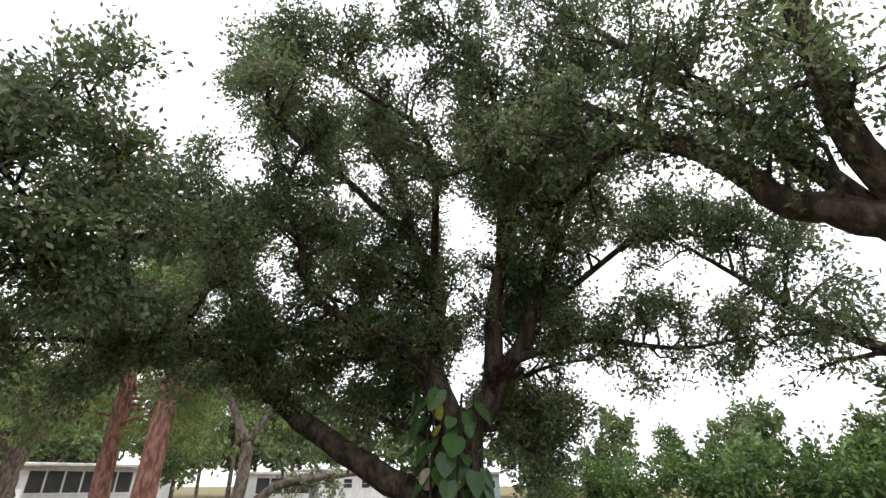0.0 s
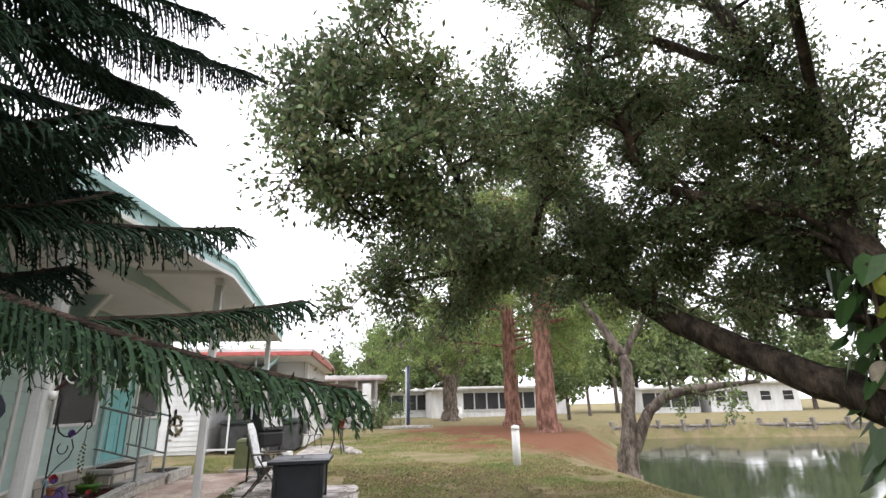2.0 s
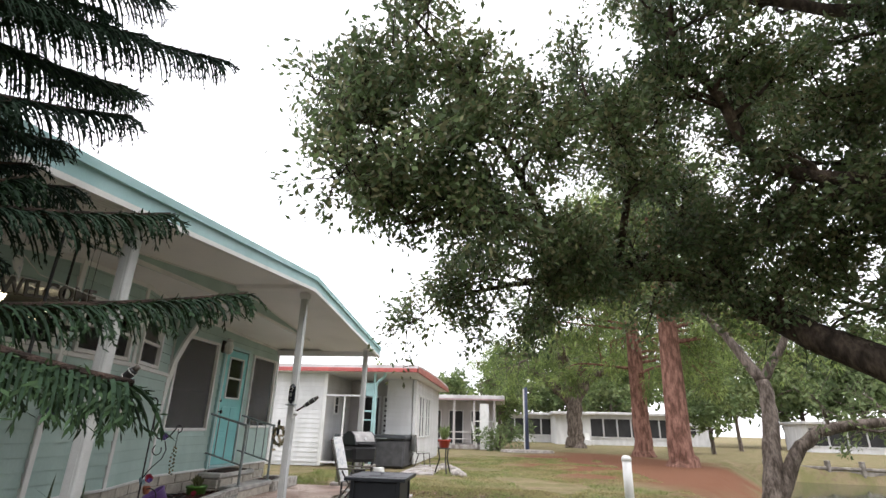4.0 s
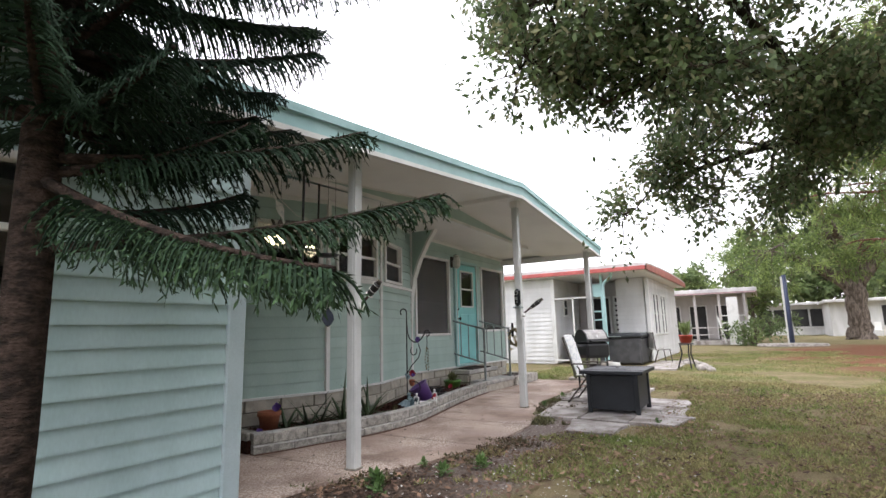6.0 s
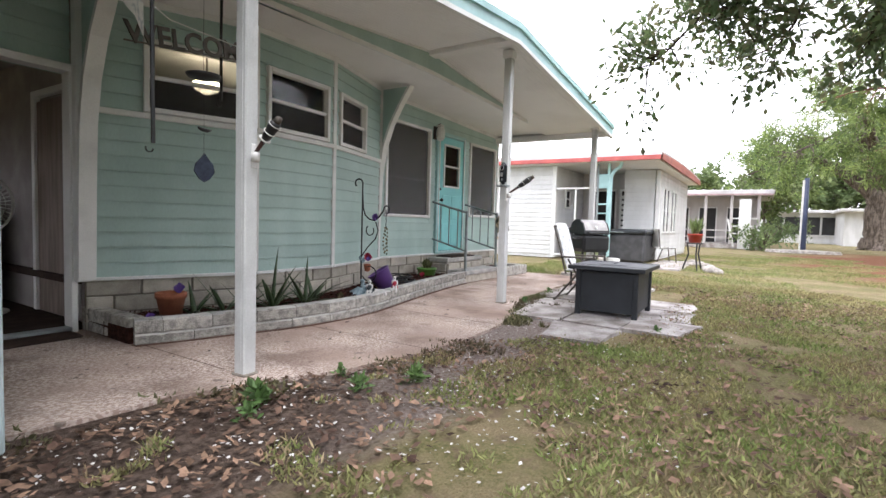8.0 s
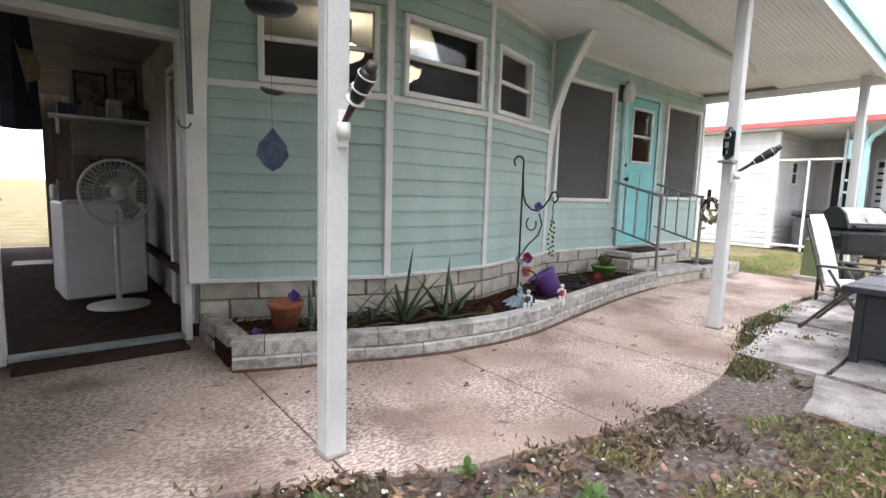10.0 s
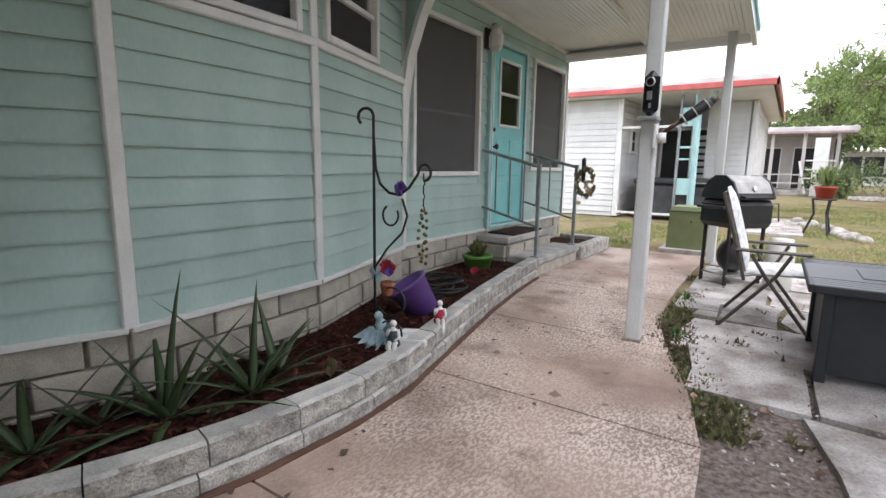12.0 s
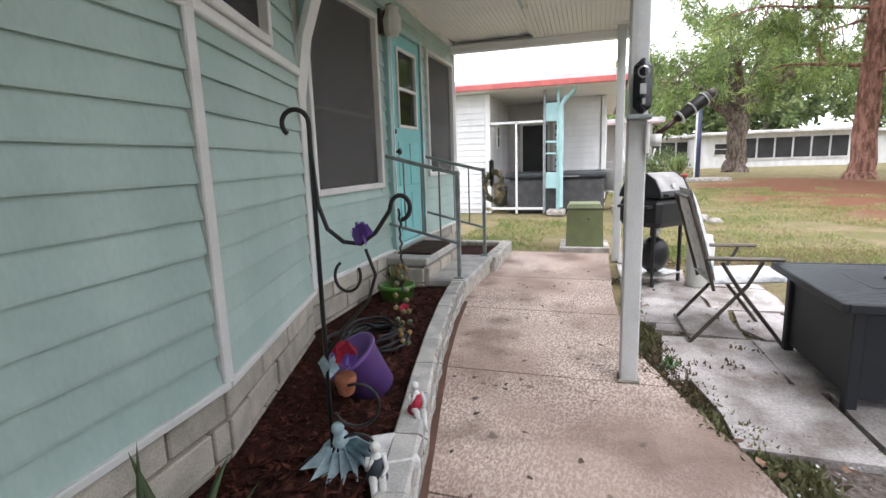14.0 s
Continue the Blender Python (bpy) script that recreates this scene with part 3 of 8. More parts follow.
# concrete walk under the porch, in panels between open joints
EDGE = [(-3.28, -1.10), (-4.10, -1.02), (-4.55, -0.86), (-5.0, -0.64), (-5.7, -0.48), (-6.3, -0.44), (-7.0, -0.48), (-7.6, -0.62), (-8.1, -0.80), (-8.7, -0.98), (-9.3, -1.06), (-10.2, -1.10), (-12.25, -1.10)]
BEDLINE = [(-4.50, -2.26), (-4.85, -2.13), (-5.21, -2.03), (-5.5, -1.92), (-5.85, -1.84), (-6.33, -1.80), (-6.75, -1.83), (-7.15, -1.92), (-7.7, -2.05), (-8.3, -2.18), (-9.0, -2.31), (-9.67, -2.40)]


def edge_y(line, x):
    px, py = [p[0] for p in line][::-1], [p[1] for p in line][::-1]
    return float(np.interp(x, px, py))


walkway = thing("walkway", (0, 0, 0), "pinkish textured concrete walk with open joints", "walkway", kind="structure")
joints = [-3.28, -4.56, -5.83, -7.05, -8.23, -9.52, -10.72, -12.25]
for a, b in zip(joints, joints[1:]):
    a, b = a - 0.006, b + 0.006
    n = 8
    front = [(a + (b - a) * k / n, edge_y(EDGE, a + (b - a) * k / n) + 0.012 * noise.noise((a + k, 3, 1))) for k in range(n + 1)]
    back = -3.3 if a > -4.5 else -2.55
    part("slab_panel", Shape().prism(front + [(b, back), (a, back)], -0.12, 0.0), SLAB, walkway)
part("joint_bed", Shape().prism([(-3.3, -1.2), (-12.2, -1.2), (-12.2, -3.0), (-3.3, -3.2)], -0.1, -0.03), MORTAR, walkway)

# ---- the sage house ----
L, A, B, C, E = (-4.50, -3.06), (-5.79, -2.60), (-6.90, -2.65), (-8.25, -3.08), (-12.16, -3.155)
D = (-8.25, -3.155)
BASE, SILL, TOPW, CEIL = 0.44, 1.87, 2.50, 2.94
bays = [("wall_bay_1", L, A, [(0.42, 1.29, SILL, TOPW)]), ("wall_bay_2", A, B, [(0.12, 1.01, SILL, TOPW)]), ("wall_bay_3", B, C, [(0.10, 0.86, SILL, TOPW)])]
walls = [(n, p, q, h, BASE) for n, p, q, h in bays] + [("wall_front", D, E, [(0.20, 1.38, 1.05, 2.53), (1.56, 2.50, BASE, 2.55), (2.70, 3.78, 1.10, 2.51)], BASE)]
for name, p, q, holes, z0 in walls:
    w = tagged(part(name, wall_shape(p, q, z0, 3.0, holes), TEAL), "sage-teal lap-sided outer wall", "wall", kind="structure")
for name, p, q, off in (("wall_bay_return", C, D, 0),):
    tagged(part(name, Shape().box((C[0] + D[0]) / 2 + 0.03, -3.115, 1.72, 0.06, 0.08, 2.56), TEAL), "sage-teal wall return beside the bay", "wall", kind="structure")
tagged(part("wall_end", wall_shape((-12.10, -3.155), (-12.16, -9.0), 0.0, 3.0, [], 0.12), TEAL), "sage-teal end wall of the house", "wall", kind="structure")
# near-black colour puts the unlit rooms' shade into this wall
tagged(part("wall_back", Shape().box(-8.3, -9.0, 1.5, 7.9, 0.12, 3.0), DARK), "back wall of the rooms, near-black to hold their shade", "wall", kind="structure")
tagged(part("wall_inner", Shape().box(-4.62, -6.0, 1.5, 0.10, 5.7, 3.0), SHADEDWALL), "wall between porch room and house, shade greyed into its colour", "wall", kind="structure")
tagged(part("floor", Shape().box(-8.3, -6.15, 0.40, 7.6, 5.7, 0.06), CARPET), "dark carpet floor of the rooms", "floor", kind="structure")
tagged(part("ceiling", Shape().box(-8.3, -6.1, 2.98, 7.9, 5.9, 0.06), SOFFIT), "white ceiling of the rooms", "ceiling", kind="structure")

# foundation core behind the blocks
s = Shape()
for p, q in ((L, A), (A, B), (B, C), (D, E)):
    m, ln = facet(p, q), (Vector(q) - Vector(p)).length
    s.box(ln / 2, -0.075, 0.22, ln, 0.11, 0.44, m=m)
tagged(part("foundation", s, MORTAR), "mortar core of the block skirting", "foundation", kind="structure")

# trim: base strip, sill band, corner battens
trim = thing("trim", (0, 0, 0), "white painted metal trim strips on the sage siding", "trim", kind="structure")
for p, q in ((L, A), (A, B), (B, C), (D, E)):
    m, ln = facet(p, q), (Vector(q) - Vector(p)).length
    part("base_strip", Shape().box(ln / 2, 0.018, BASE - 0.005, ln, 0.05, 0.03, 0.004, m=m), WHITE, trim)
    if q != E:
        part("sill_band", Shape().box(ln / 2, 0.022, SILL - 0.03, ln, 0.04, 0.05, 0.006, m=m), WHITE, trim)
    h0, h1 = (2.885 - 0.024 * abs(x + 7.95) for x in (p[0], q[0]))
    part("head_strip", Shape().add([(u, y, z + dz) for u, z in ((0, h0), (ln, h1)) for y in (0.0, 0.034) for dz in (-0.045, 0.008)], [(0, 1, 3, 2), (4, 6, 7, 5), (0, 4, 5, 1), (2, 3, 7, 6), (0, 2, 6, 4), (1, 5, 7, 3)], m), WHITE, trim)
for p, z1, w in ((A, CEIL, 0.065), (B, CEIL, 0.055), (C, CEIL, 0.05), ((-12.14, -3.15), CEIL, 0.045)):
    part("batten", Shape().box(p[0], p[1] + 0.012, (BASE + z1) / 2, w, 0.05, z1 - BASE, 0.006), WHITE, trim)
part("corner_post", Shape().box(L[0] + 0.015, L[1] + 0.02, 1.62, 0.125, 0.08, 2.40, 0.008), WHITE, trim)


def window(name, m, u0, u1, z0, z1, rail, mull=(), screen=False, label="", glassy=True):
    """A framed window in a wall's facet: frame, meeting rail, panes; dark rooms show behind."""
    t = thing(name, (0, 0, 0), label, "window", kind="structure")
    t.matrix_basis = m @ pose((u0 + u1) / 2, 0, z0)
    w, h, fr = u1 - u0, z1 - z0, 0.045
    sh = Shape()
    for x in (-w / 2 + fr / 2, w / 2 - fr / 2):
        sh.box(x, 0.01, h / 2, fr, 0.09, h, 0.006)
    for z in (fr / 2, h - fr / 2):
        sh.box(0, 0.012, z, w - 2 * fr + 0.004, 0.086, fr, 0.006)
    part("window_frame", sh, WHITE, t)
    if rail:
        part("meeting_rail", Shape().box(0, 0.008, rail - z0, w - 2 * fr, 0.05, 0.035, 0.005), WHITE, t)
    for x in mull:
        part("mullion", Shape().box(x, 0.009, h / 2, 0.03, 0.055, h - 2 * fr, 0.005), WHITE, t)
    g = part("pane", Shape().box(0, -0.012, h / 2, w - 2 * fr, 0.006, h - 2 * fr), GLASS, t)
    g.visible_shadow = False
    if screen:
        part("insect_screen", Shape().box(0, 0.002, (rail - z0 + fr) / 2, w - 2 * fr, 0.002, rail - z0 - fr), DARKMESH, t, "dark insect screen").visible_shadow = False
    return t


m1, m2, m3, mf = facet(L, A), facet(A, B), facet(B, C), facet(D, E)
window("window_1", m1, 0.42, 1.29, SILL, TOPW, 2.18, screen=True, label="white-framed sash window with a dark lower screen")
window("window_2", m2, 0.12, 1.01, SILL, TOPW, 2.18, screen=True, label="white-framed sash window lit by a warm lamp inside")
window("window_3", m3, 0.10, 0.86, SILL, TOPW, 2.18, screen=True, label="white-framed sash window with a dark lower screen")
for n_, u0, u1, z0, z1 in (("window_4", 0.20, 1.38, 1.05, 2.53), ("window_5", 2.70, 3.78, 1.10, 2.51)):
    w = window(n_, mf, u0, u1, z0, z1, 0, label="large dark screened porch window in a white frame")
    part("porch_screen", Shape().box(0, 0.004, (z1 - z0) / 2, u1 - u0 - 0.09, 0.002, z1 - z0 - 0.09), MESHSCREEN, w, "grey insect screen").visible_shadow = False
    part("screen_bar", Shape().box(0, -0.03, (z1 - z0) * 0.42, u1 - u0 - 0.09, 0.03, 0.03), GREYMETAL, w)

rack = thing("white_rack", (-9.26, -3.36, 1.10), "white slatted rack standing behind the porch screen", "rack")
part("back_board", Shape().box(0, -0.02, 0.26, 0.36, 0.012, 0.50, 0.004), WHITE, rack)
for k in range(6):
    part("slat", Shape().box(0, 0.0, 0.06 + 0.075 * k, 0.38, 0.02, 0.022, 0.003), BRONZE, rack)
for x in (-0.02, 0.17):
    part("upright", Shape().box(x, 0.008, 0.26, 0.016, 0.02, 0.52, 0.003), BRONZE, rack)
part("stand", Shape().box(0, -0.02, -0.33, 0.30, 0.10, 0.68, 0.008), DARK, rack)

# aqua entrance door with a small sash window in it
door = thing("door_1", (0, 0, 0), "aqua painted entrance door with a small sash window", "door", kind="structure")
door.matrix_basis = mf @ pose(2.03, 0, BASE)
H = 2.11
s = Shape()
for x in (-0.45, 0.45):
    s.box(x, 0.015, H / 2, 0.05, 0.10, H, 0.006)
s.box(0, 0.016, H - 0.03, 0.85, 0.098, 0.06, 0.006)
s.box(0, 0.02, 0.02, 0.85, 0.11, 0.04, 0.006)
part("door_frame", s, PALE_AQUA, door, "pale aqua frame with white stops")
s = Shape()
for x in (-0.415, 0.415):
    s.box(x, 0.066, H / 2, 0.02, 0.012, H - 0.05, 0.003)
part("white_stop", s, WHITE, door)
leaf = wall_shape((0, 0), (0.80, 0), 0.05, 2.03, [(0.14, 0.66, 1.17, 1.90)], 0.04)
lf = part("door_leaf", leaf, AQUA, door)
lf.matrix_basis = pose(-0.40, 0.045, 0)
s = Shape()
for x0, x1 in ((-0.28, -0.03), (0.03, 0.28)):
    for z0, z1 in ((0.15, 0.52), (0.60, 1.02)):
        s.box((x0 + x1) / 2, 0.048, (z0 + z1) / 2, x1 - x0, 0.012, z1 - z0, 0.006)
part("raised_panel", s, AQUA, door)
s = Shape()
for x in (-0.25, 0.25):
    s.box(x, 0.052, 1.535, 0.03, 0.03, 0.75, 0.005)
for z in (1.175, 1.53, 1.895):
    s.box(0, 0.052, z, 0.47, 0.03, 0.03, 0.005)
part("sash", s, WHITE, door, "white sash in the door")
g = part("pane", Shape().box(0, 0.03, 1.535, 0.50, 0.005, 0.72), GLASS, door)
g.visible_shadow = False
part("notice", Shape().box(-0.02, 0.024, 1.72, 0.30, 0.003, 0.17), mat("amber_paper", (0.42, 0.30, 0.12), rough=0.8), door, "small amber paper notice")
part("notice", Shape().box(0.04, 0.024, 1.37, 0.24, 0.003, 0.22), mat("white_paper", (0.7, 0.7, 0.7), rough=0.8), door, "white paper notice")
kn = Shape()
kn.lathe([(0.012, 0), (0.012, 0.03), (0.03, 0.035), (0.032, 0.05), (0.02, 0.06)], 14, pose(-0.35, 0.045, 0.93, -90))
kn.lathe([(0.022, 0), (0.022, 0.012), (0.012, 0.02)], 12, pose(-0.35, 0.045, 1.12, -90))
part("door_knob", kn, BLACK, door, smooth=True)
hg = Shape()
for z in (0.25, 1.0, 1.8):
    hg.box(0.405, 0.055, z, 0.02, 0.02, 0.09, 0.003)
part("hinge", hg, AQUA, door)
pl = thing("porch_lamp", (0, 0, 0), "small weathered glass porch lamp beside the door", "lamp")
pl.matrix_basis = mf @ pose(1.50, 0.02, 2.36) @ Matrix.Scale(1.35, 4)
part("backplate", Shape().box(0, 0.012, 0.1, 0.07, 0.024, 0.16, 0.006), BRONZE, pl)
part("lamp_glass", Shape().lathe([(0.03, 0.0), (0.055, 0.03), (0.06, 0.11), (0.04, 0.16), (0.05, 0.18), (0.01, 0.2)], 10, pose(0, 0.09, 0)), PLASTW, pl)
part("bracket", Shape().tube([(0, 0.02, 0.12), (0, 0.06, 0.2), (0, 0.09, 0.2)], 0.009, 6), BRONZE, pl)

# curved wing fins at both ends of the bay
def wing_fin(x, y0, label, width=0.10):
    fin = tagged(new("wing_fin"), label, "bracket", kind="structure")
    prof = [(0.0, 0.44), (0.02, 1.2), (0.05, 1.7), (0.12, 2.05), (0.24, 2.35), (0.40, 2.62), (0.57, 2.86)]
    n = len(prof)
    s = Shape().add([(x + dx, y0 + y, z) for dx in (-0.015, 0.015) for y, z in prof + [(-0.02, z) for _, z in prof[::-1]]], [tuple(range(2 * n)), tuple(range(2 * n, 4 * n))[::-1]])
    part("panel", s, TEAL, fin)
    s = Shape()
    for (ya, za), (yb, zb) in zip(prof, prof[1:]):
        w = 0.045
        s.add([(xx, y0 + y + dy, z) for xx in (x - width / 2, x + width / 2) for y, z, dy in ((ya, za, 0), (yb, zb, 0), (yb, zb, w), (ya, za, w))], [(0, 1, 2, 3), (7, 6, 5, 4), (0, 4, 5, 1), (3, 2, 6, 7), (0, 3, 7, 4), (1, 5, 6, 2)])
    part("edge_trim", s, WHITE, fin, "white edge trim")


wing_fin(-8.285, -3.155, "curved sage fin with a white edge under the porch roof")
wing_fin(-4.485, -3.02, "curved sage fin with a white edge beside the open doorway", 0.13)

# ---- porch roof: a shallow gable with its fascia to the yard ----
RX, RZ, R0, R1 = -7.95, 3.26, 1.6, -12.2


def roof_z(x):
    return RZ - 0.098 * abs(x - RX)


roof = thing("porch_roof", (0, 0, 0), "shallow gabled porch roof with aqua fascia and white soffit", "roof", kind="structure")
for x0, x1 in ((R0, RX), (RX, R1)):
    z0, z1 = roof_z(x0), roof_z(x1)
    cv = []
    for y in (-0.80, -9.2):
        for x, z in ((x0, z0), (x1, z1)):
            cv += [(x, y, z), (x, y, z - 0.05)]
    part("roof_sheet", Shape().add(cv, [(0, 2, 6, 4), (1, 5, 7, 3), (0, 1, 3, 2), (4, 6, 7, 5), (0, 4, 5, 1), (2, 3, 7, 6)]), ROOFM, roof)
    s = Shape()
    nb = 24
    for k in range(nb):
        ya, yb = -0.86 - k * 0.05 - 0.002, -0.86 - (k + 1) * 0.05 + 0.002
        s.add([(x, y, roof_z(x) - dz) for y in (ya, yb) for x in (x0, x1) for dz in (0.10, 0.12)], [(0, 2, 6, 4), (1, 5, 7, 3), (0, 1, 3, 2), (4, 6, 7, 5)])
    part("soffit", s, SOFFIT, roof, "white boarded soffit")
    s = Shape()
    s.add([(x, y, roof_z(x) - dz) for y in (-0.80, -0.84) for x in (x0, x1) for dz in (0.0, 0.20)], [(0, 2, 3, 1), (4, 5, 7, 6), (0, 4, 6, 2), (1, 3, 7, 5)])
    part("fascia", s, PALE_AQUA, roof, "aqua fascia board")
    s = Shape()
    s.add([(x, y, roof_z(x) - dz) for y in (-0.775, -0.80) for x in (x0, x1) for dz in (-0.02, 0.05)], [(0, 2, 3, 1), (4, 5, 7, 6), (0, 4, 6, 2), (1, 3, 7, 5), (0, 1, 5, 4), (2, 6, 7, 3)])
    part("drip_edge", s, PALE_AQUA, roof, "aqua drip edge")
    s = Shape()
    s.add([(x, y, roof_z(x) - dz) for y in (-0.79, -0.845) for x in (x0, x1) for dz in (0.17, 0.215)], [(0, 2, 3, 1), (4, 5, 7, 6), (0, 4, 6, 2), (1, 3, 7, 5)])
    part("lower_trim", s, WHITE, roof)
part("ridge_beam", Shape().box(RX, -1.42, RZ - 0.145, 0.16, 1.15, 0.09, 0.01), SOFFIT, roof)
part("end_fascia", Shape().box(R1 + 0.03, -2.0, roof_z(R1) - 0.08, 0.06, 2.35, 0.20, 0.01), WHITE, roof)
part("end_beam", Shape().box(R1 + 0.12, -2.0, roof_z(R1) - 0.15, 0.10, 2.3, 0.10, 0.01), SOFFIT, roof)
part("gutter_end", Shape().box(R1 + 0.01, -0.86, roof_z(R1) - 0.07, 0.05, 0.10, 0.17, 0.01), PALE_AQUA, roof)
# gabled drop panel and the lower soffit behind it
YP = -2.02


def soffit_z(x):
    return 2.885 - 0.024 * abs(x - RX)


s = Shape()
px = [-3.5, RX, -11.0]
lo = [soffit_z(x) for x in px]
hi = [roof_z(x) - 0.11 for x in px]
for i in (0, 1):
    s.add([(px[i], YP, lo[i]), (px[i + 1], YP, lo[i + 1]), (px[i + 1], YP, hi[i + 1]), (px[i], YP, hi[i]), (px[i], YP - 0.04, lo[i]), (px[i + 1], YP - 0.04, lo[i + 1]), (px[i + 1], YP - 0.04, hi[i + 1]), (px[i], YP - 0.04, hi[i])],
          [(0, 1, 2, 3), (7, 6, 5, 4), (0, 4, 5, 1), (3, 2, 6, 7)])
part("drop_panel", s, TEAL, roof, "sage gabled drop panel")
for dz, zs in ((0.0, lo), (0.0, hi)):
    s = Shape()
    for i in (0, 1):
        s.add([(x, YP + dy, z + d2) for dy in (0.005, 0.03) for x, z in ((px[i], zs[i]), (px[i + 1], zs[i + 1])) for d2 in (-0.025, 0.025)], [(0, 2, 3, 1), (4, 5, 7, 6), (0, 4, 6, 2), (1, 3, 7, 5)])
    part("panel_trim", s, WHITE, roof, "white trim strip")
s = Shape()
nb = 22
for k in range(nb):
    ya, yb = YP - 0.045 - k * 0.0515 - 0.002, YP - 0.045 - (k + 1) * 0.0515 + 0.002
    for x0, x1, z0, z1 in ((-3.5, RX, lo[0], soffit_z(RX)), (RX, -12.16, soffit_z(RX), soffit_z(-12.16))):
        s.add([(x, y, z + dz + 0.012) for y in (ya, yb) for x, z in ((x0, z0 + 0.0), (x1, z1)) for dz in (0.0, 0.02)], [(0, 2, 6, 4), (1, 5, 7, 3), (0, 1, 3, 2), (4, 6, 7, 5)])
part("inner_soffit", s, SOFFIT, roof, "white boarded inner soffit")

# porch posts with moulded bottoms
post = thing("porch_post", (0, 0, 0), "slender white square porch post on the concrete walk", "post", group="porch posts")
part("shaft", Shape().box(0, 0, 1.39, 0.095, 0.095, 2.78, 0.008), POSTWHITE, post)
part("base_plate", Shape().box(0, 0, 0.008, 0.115, 0.115, 0.016, 0.004), MORTAR, post, "stained mortar pad")
s = Shape()
for sx in (-1, 1):
    s.box(sx * 0.0485, 0, 1.4, 0.004, 0.04, 2.75)
part("channel", s, POSTWHITE, post)
part("cap", Shape().box(0, 0, 2.80, 0.13, 0.13, 0.09, 0.008), SOFFIT, post)
post.matrix_basis = pose(-4.58, -1.05, 0, 0, 0, 4)
post2 = copy_thing(post, pose(-8.28, -1.07, 0, 0, 0, 2))
post3 = copy_thing(post, pose(-11.82, -1.02, -0.02))
post2.scale = (1, 1, 1.09)

# ---- the shed and the open porch room behind it ----
shed = thing("shed", (0, 0, 0), "sage sided annex with white corner trim", "shed", kind="structure")
SA, SB = (-3.31, -0.92), (1.5, -0.92)
SHOLE = [(1.09, 2.17, 1.30, 2.02)]
tagged(part("wall_shed_front", wall_shape(SA, SB, 0.0, 2.30, SHOLE).add([(x, y, z) for y in (-0.92, -1.04) for x, z in ((-3.31, 2.30), (1.5, 2.30), (1.5, 2.31), (-3.31, 2.74))], [(0, 1, 2, 3), (7, 6, 5, 4)]), SHEDPAINT), "sage sided annex wall facing the yard", "wall", kind="structure")
tagged(part("wall_shed_side", Shape().box(SA[0] + 0.06, -2.11, 1.36, 0.12, 2.13, 2.72), TEAL), "sage sided annex side wall", "wall", kind="structure")
part("corner_trim", Shape().box(SA[0] + 0.03, SA[1] - 0.03, 1.35, 0.13, 0.13, 2.7, 0.01), CORNERTRIM, shed, "pale grey-aqua corner trim")
part("footing", Shape().box(-0.85, -0.80, 0.0, 4.5, 0.15, 0.10, 0.02), PAVER, shed, "broken concrete footing")
part("base_trim", Shape().box(SA[0] - 0.012, -2.2, 0.05, 0.03, 2.4, 0.05, 0.004), WHITE, shed)
window("window_6", facet(SA, SB), 1.09, 2.17, 1.30, 2.02, 1.66, label="white-framed annex window")
tagged(part("floor_annex", Shape().box(-1.5, -6.2, 0.02, 6.1, 6.1, 0.05), CARPET), "dark brown carpet floor of the porch room", "floor", kind="structure")
tagged(part("ceiling_annex", Shape().box(-1.5, -6.2, 2.45, 6.1, 6.0, 0.05), SHADEDWALL), "porch room ceiling with the room's shade in its grey", "ceiling", kind="structure")
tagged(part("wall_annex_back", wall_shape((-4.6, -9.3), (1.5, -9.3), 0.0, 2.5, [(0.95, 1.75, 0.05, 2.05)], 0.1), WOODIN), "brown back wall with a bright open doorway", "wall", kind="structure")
# out of view; the gap at mid height is added to let daylight in
tagged(part("wall_annex_east", Shape().box(1.5, -5.2, 0.45, 0.1, 8.3, 0.9).box(1.5, -5.2, 2.1, 0.1, 8.3, 0.3), WOODIN), "unseen brown side wall with a gap added to light the porch room", "wall", kind="structure")
tagged(part("wall_doorway_head", wall_shape((-4.44, -3.16), (-3.31, -3.16), 0.0, 3.0, [(0.0, 1.13, -0.1, 2.12)], 0.12), TEAL), "sage siding above the open doorway", "wall", kind="structure")
s = Shape()
s.box(-4.43, -3.14, 1.06, 0.05, 0.14, 2.12, 0.006)
s.box(-3.40, -3.14, 1.06, 0.05, 0.14, 2.12, 0.006)
s.box(-3.915, -3.14, 2.14, 1.08, 0.14, 0.06, 0.006)
tagged(part("door_casing", s, WHITE), "white casing of the open doorway", "door frame", kind="structure")
tagged(part("threshold", Shape().box(-3.915, -3.10, 0.035, 0.98, 0.10, 0.03, 0.006), GREYMETAL), "worn metal threshold strip", "threshold", kind="structure")
opendoor = thing("door_2", (-3.385, -3.055, 0.03), "white screen door standing open against the annex", "door", rz=90.5, kind="structure")
s = Shape()
for x in (0.04, 0.72):
    s.box(x, 0, 1.02, 0.08, 0.045, 2.04, 0.008)
for z in (0.16, 0.95, 2.0):
    s.box(0.38, 0, z, 0.61, 0.042, 0.10 if z > 1 else 0.20, 0.006)
part("door_rail", s, WHITE, opendoor)
part("screen_panel", Shape().box(0.38, 0, 1.48, 0.60, 0.006, 0.92), SCREEN, opendoor, "dark mesh panel")
part("kick_panel", Shape().box(0.38, 0, 0.52, 0.60, 0.015, 0.62), WHITE, opendoor)
s = Shape()
s.box(0.72, 0.03, 1.0, 0.05, 0.02, 0.14, 0.005)
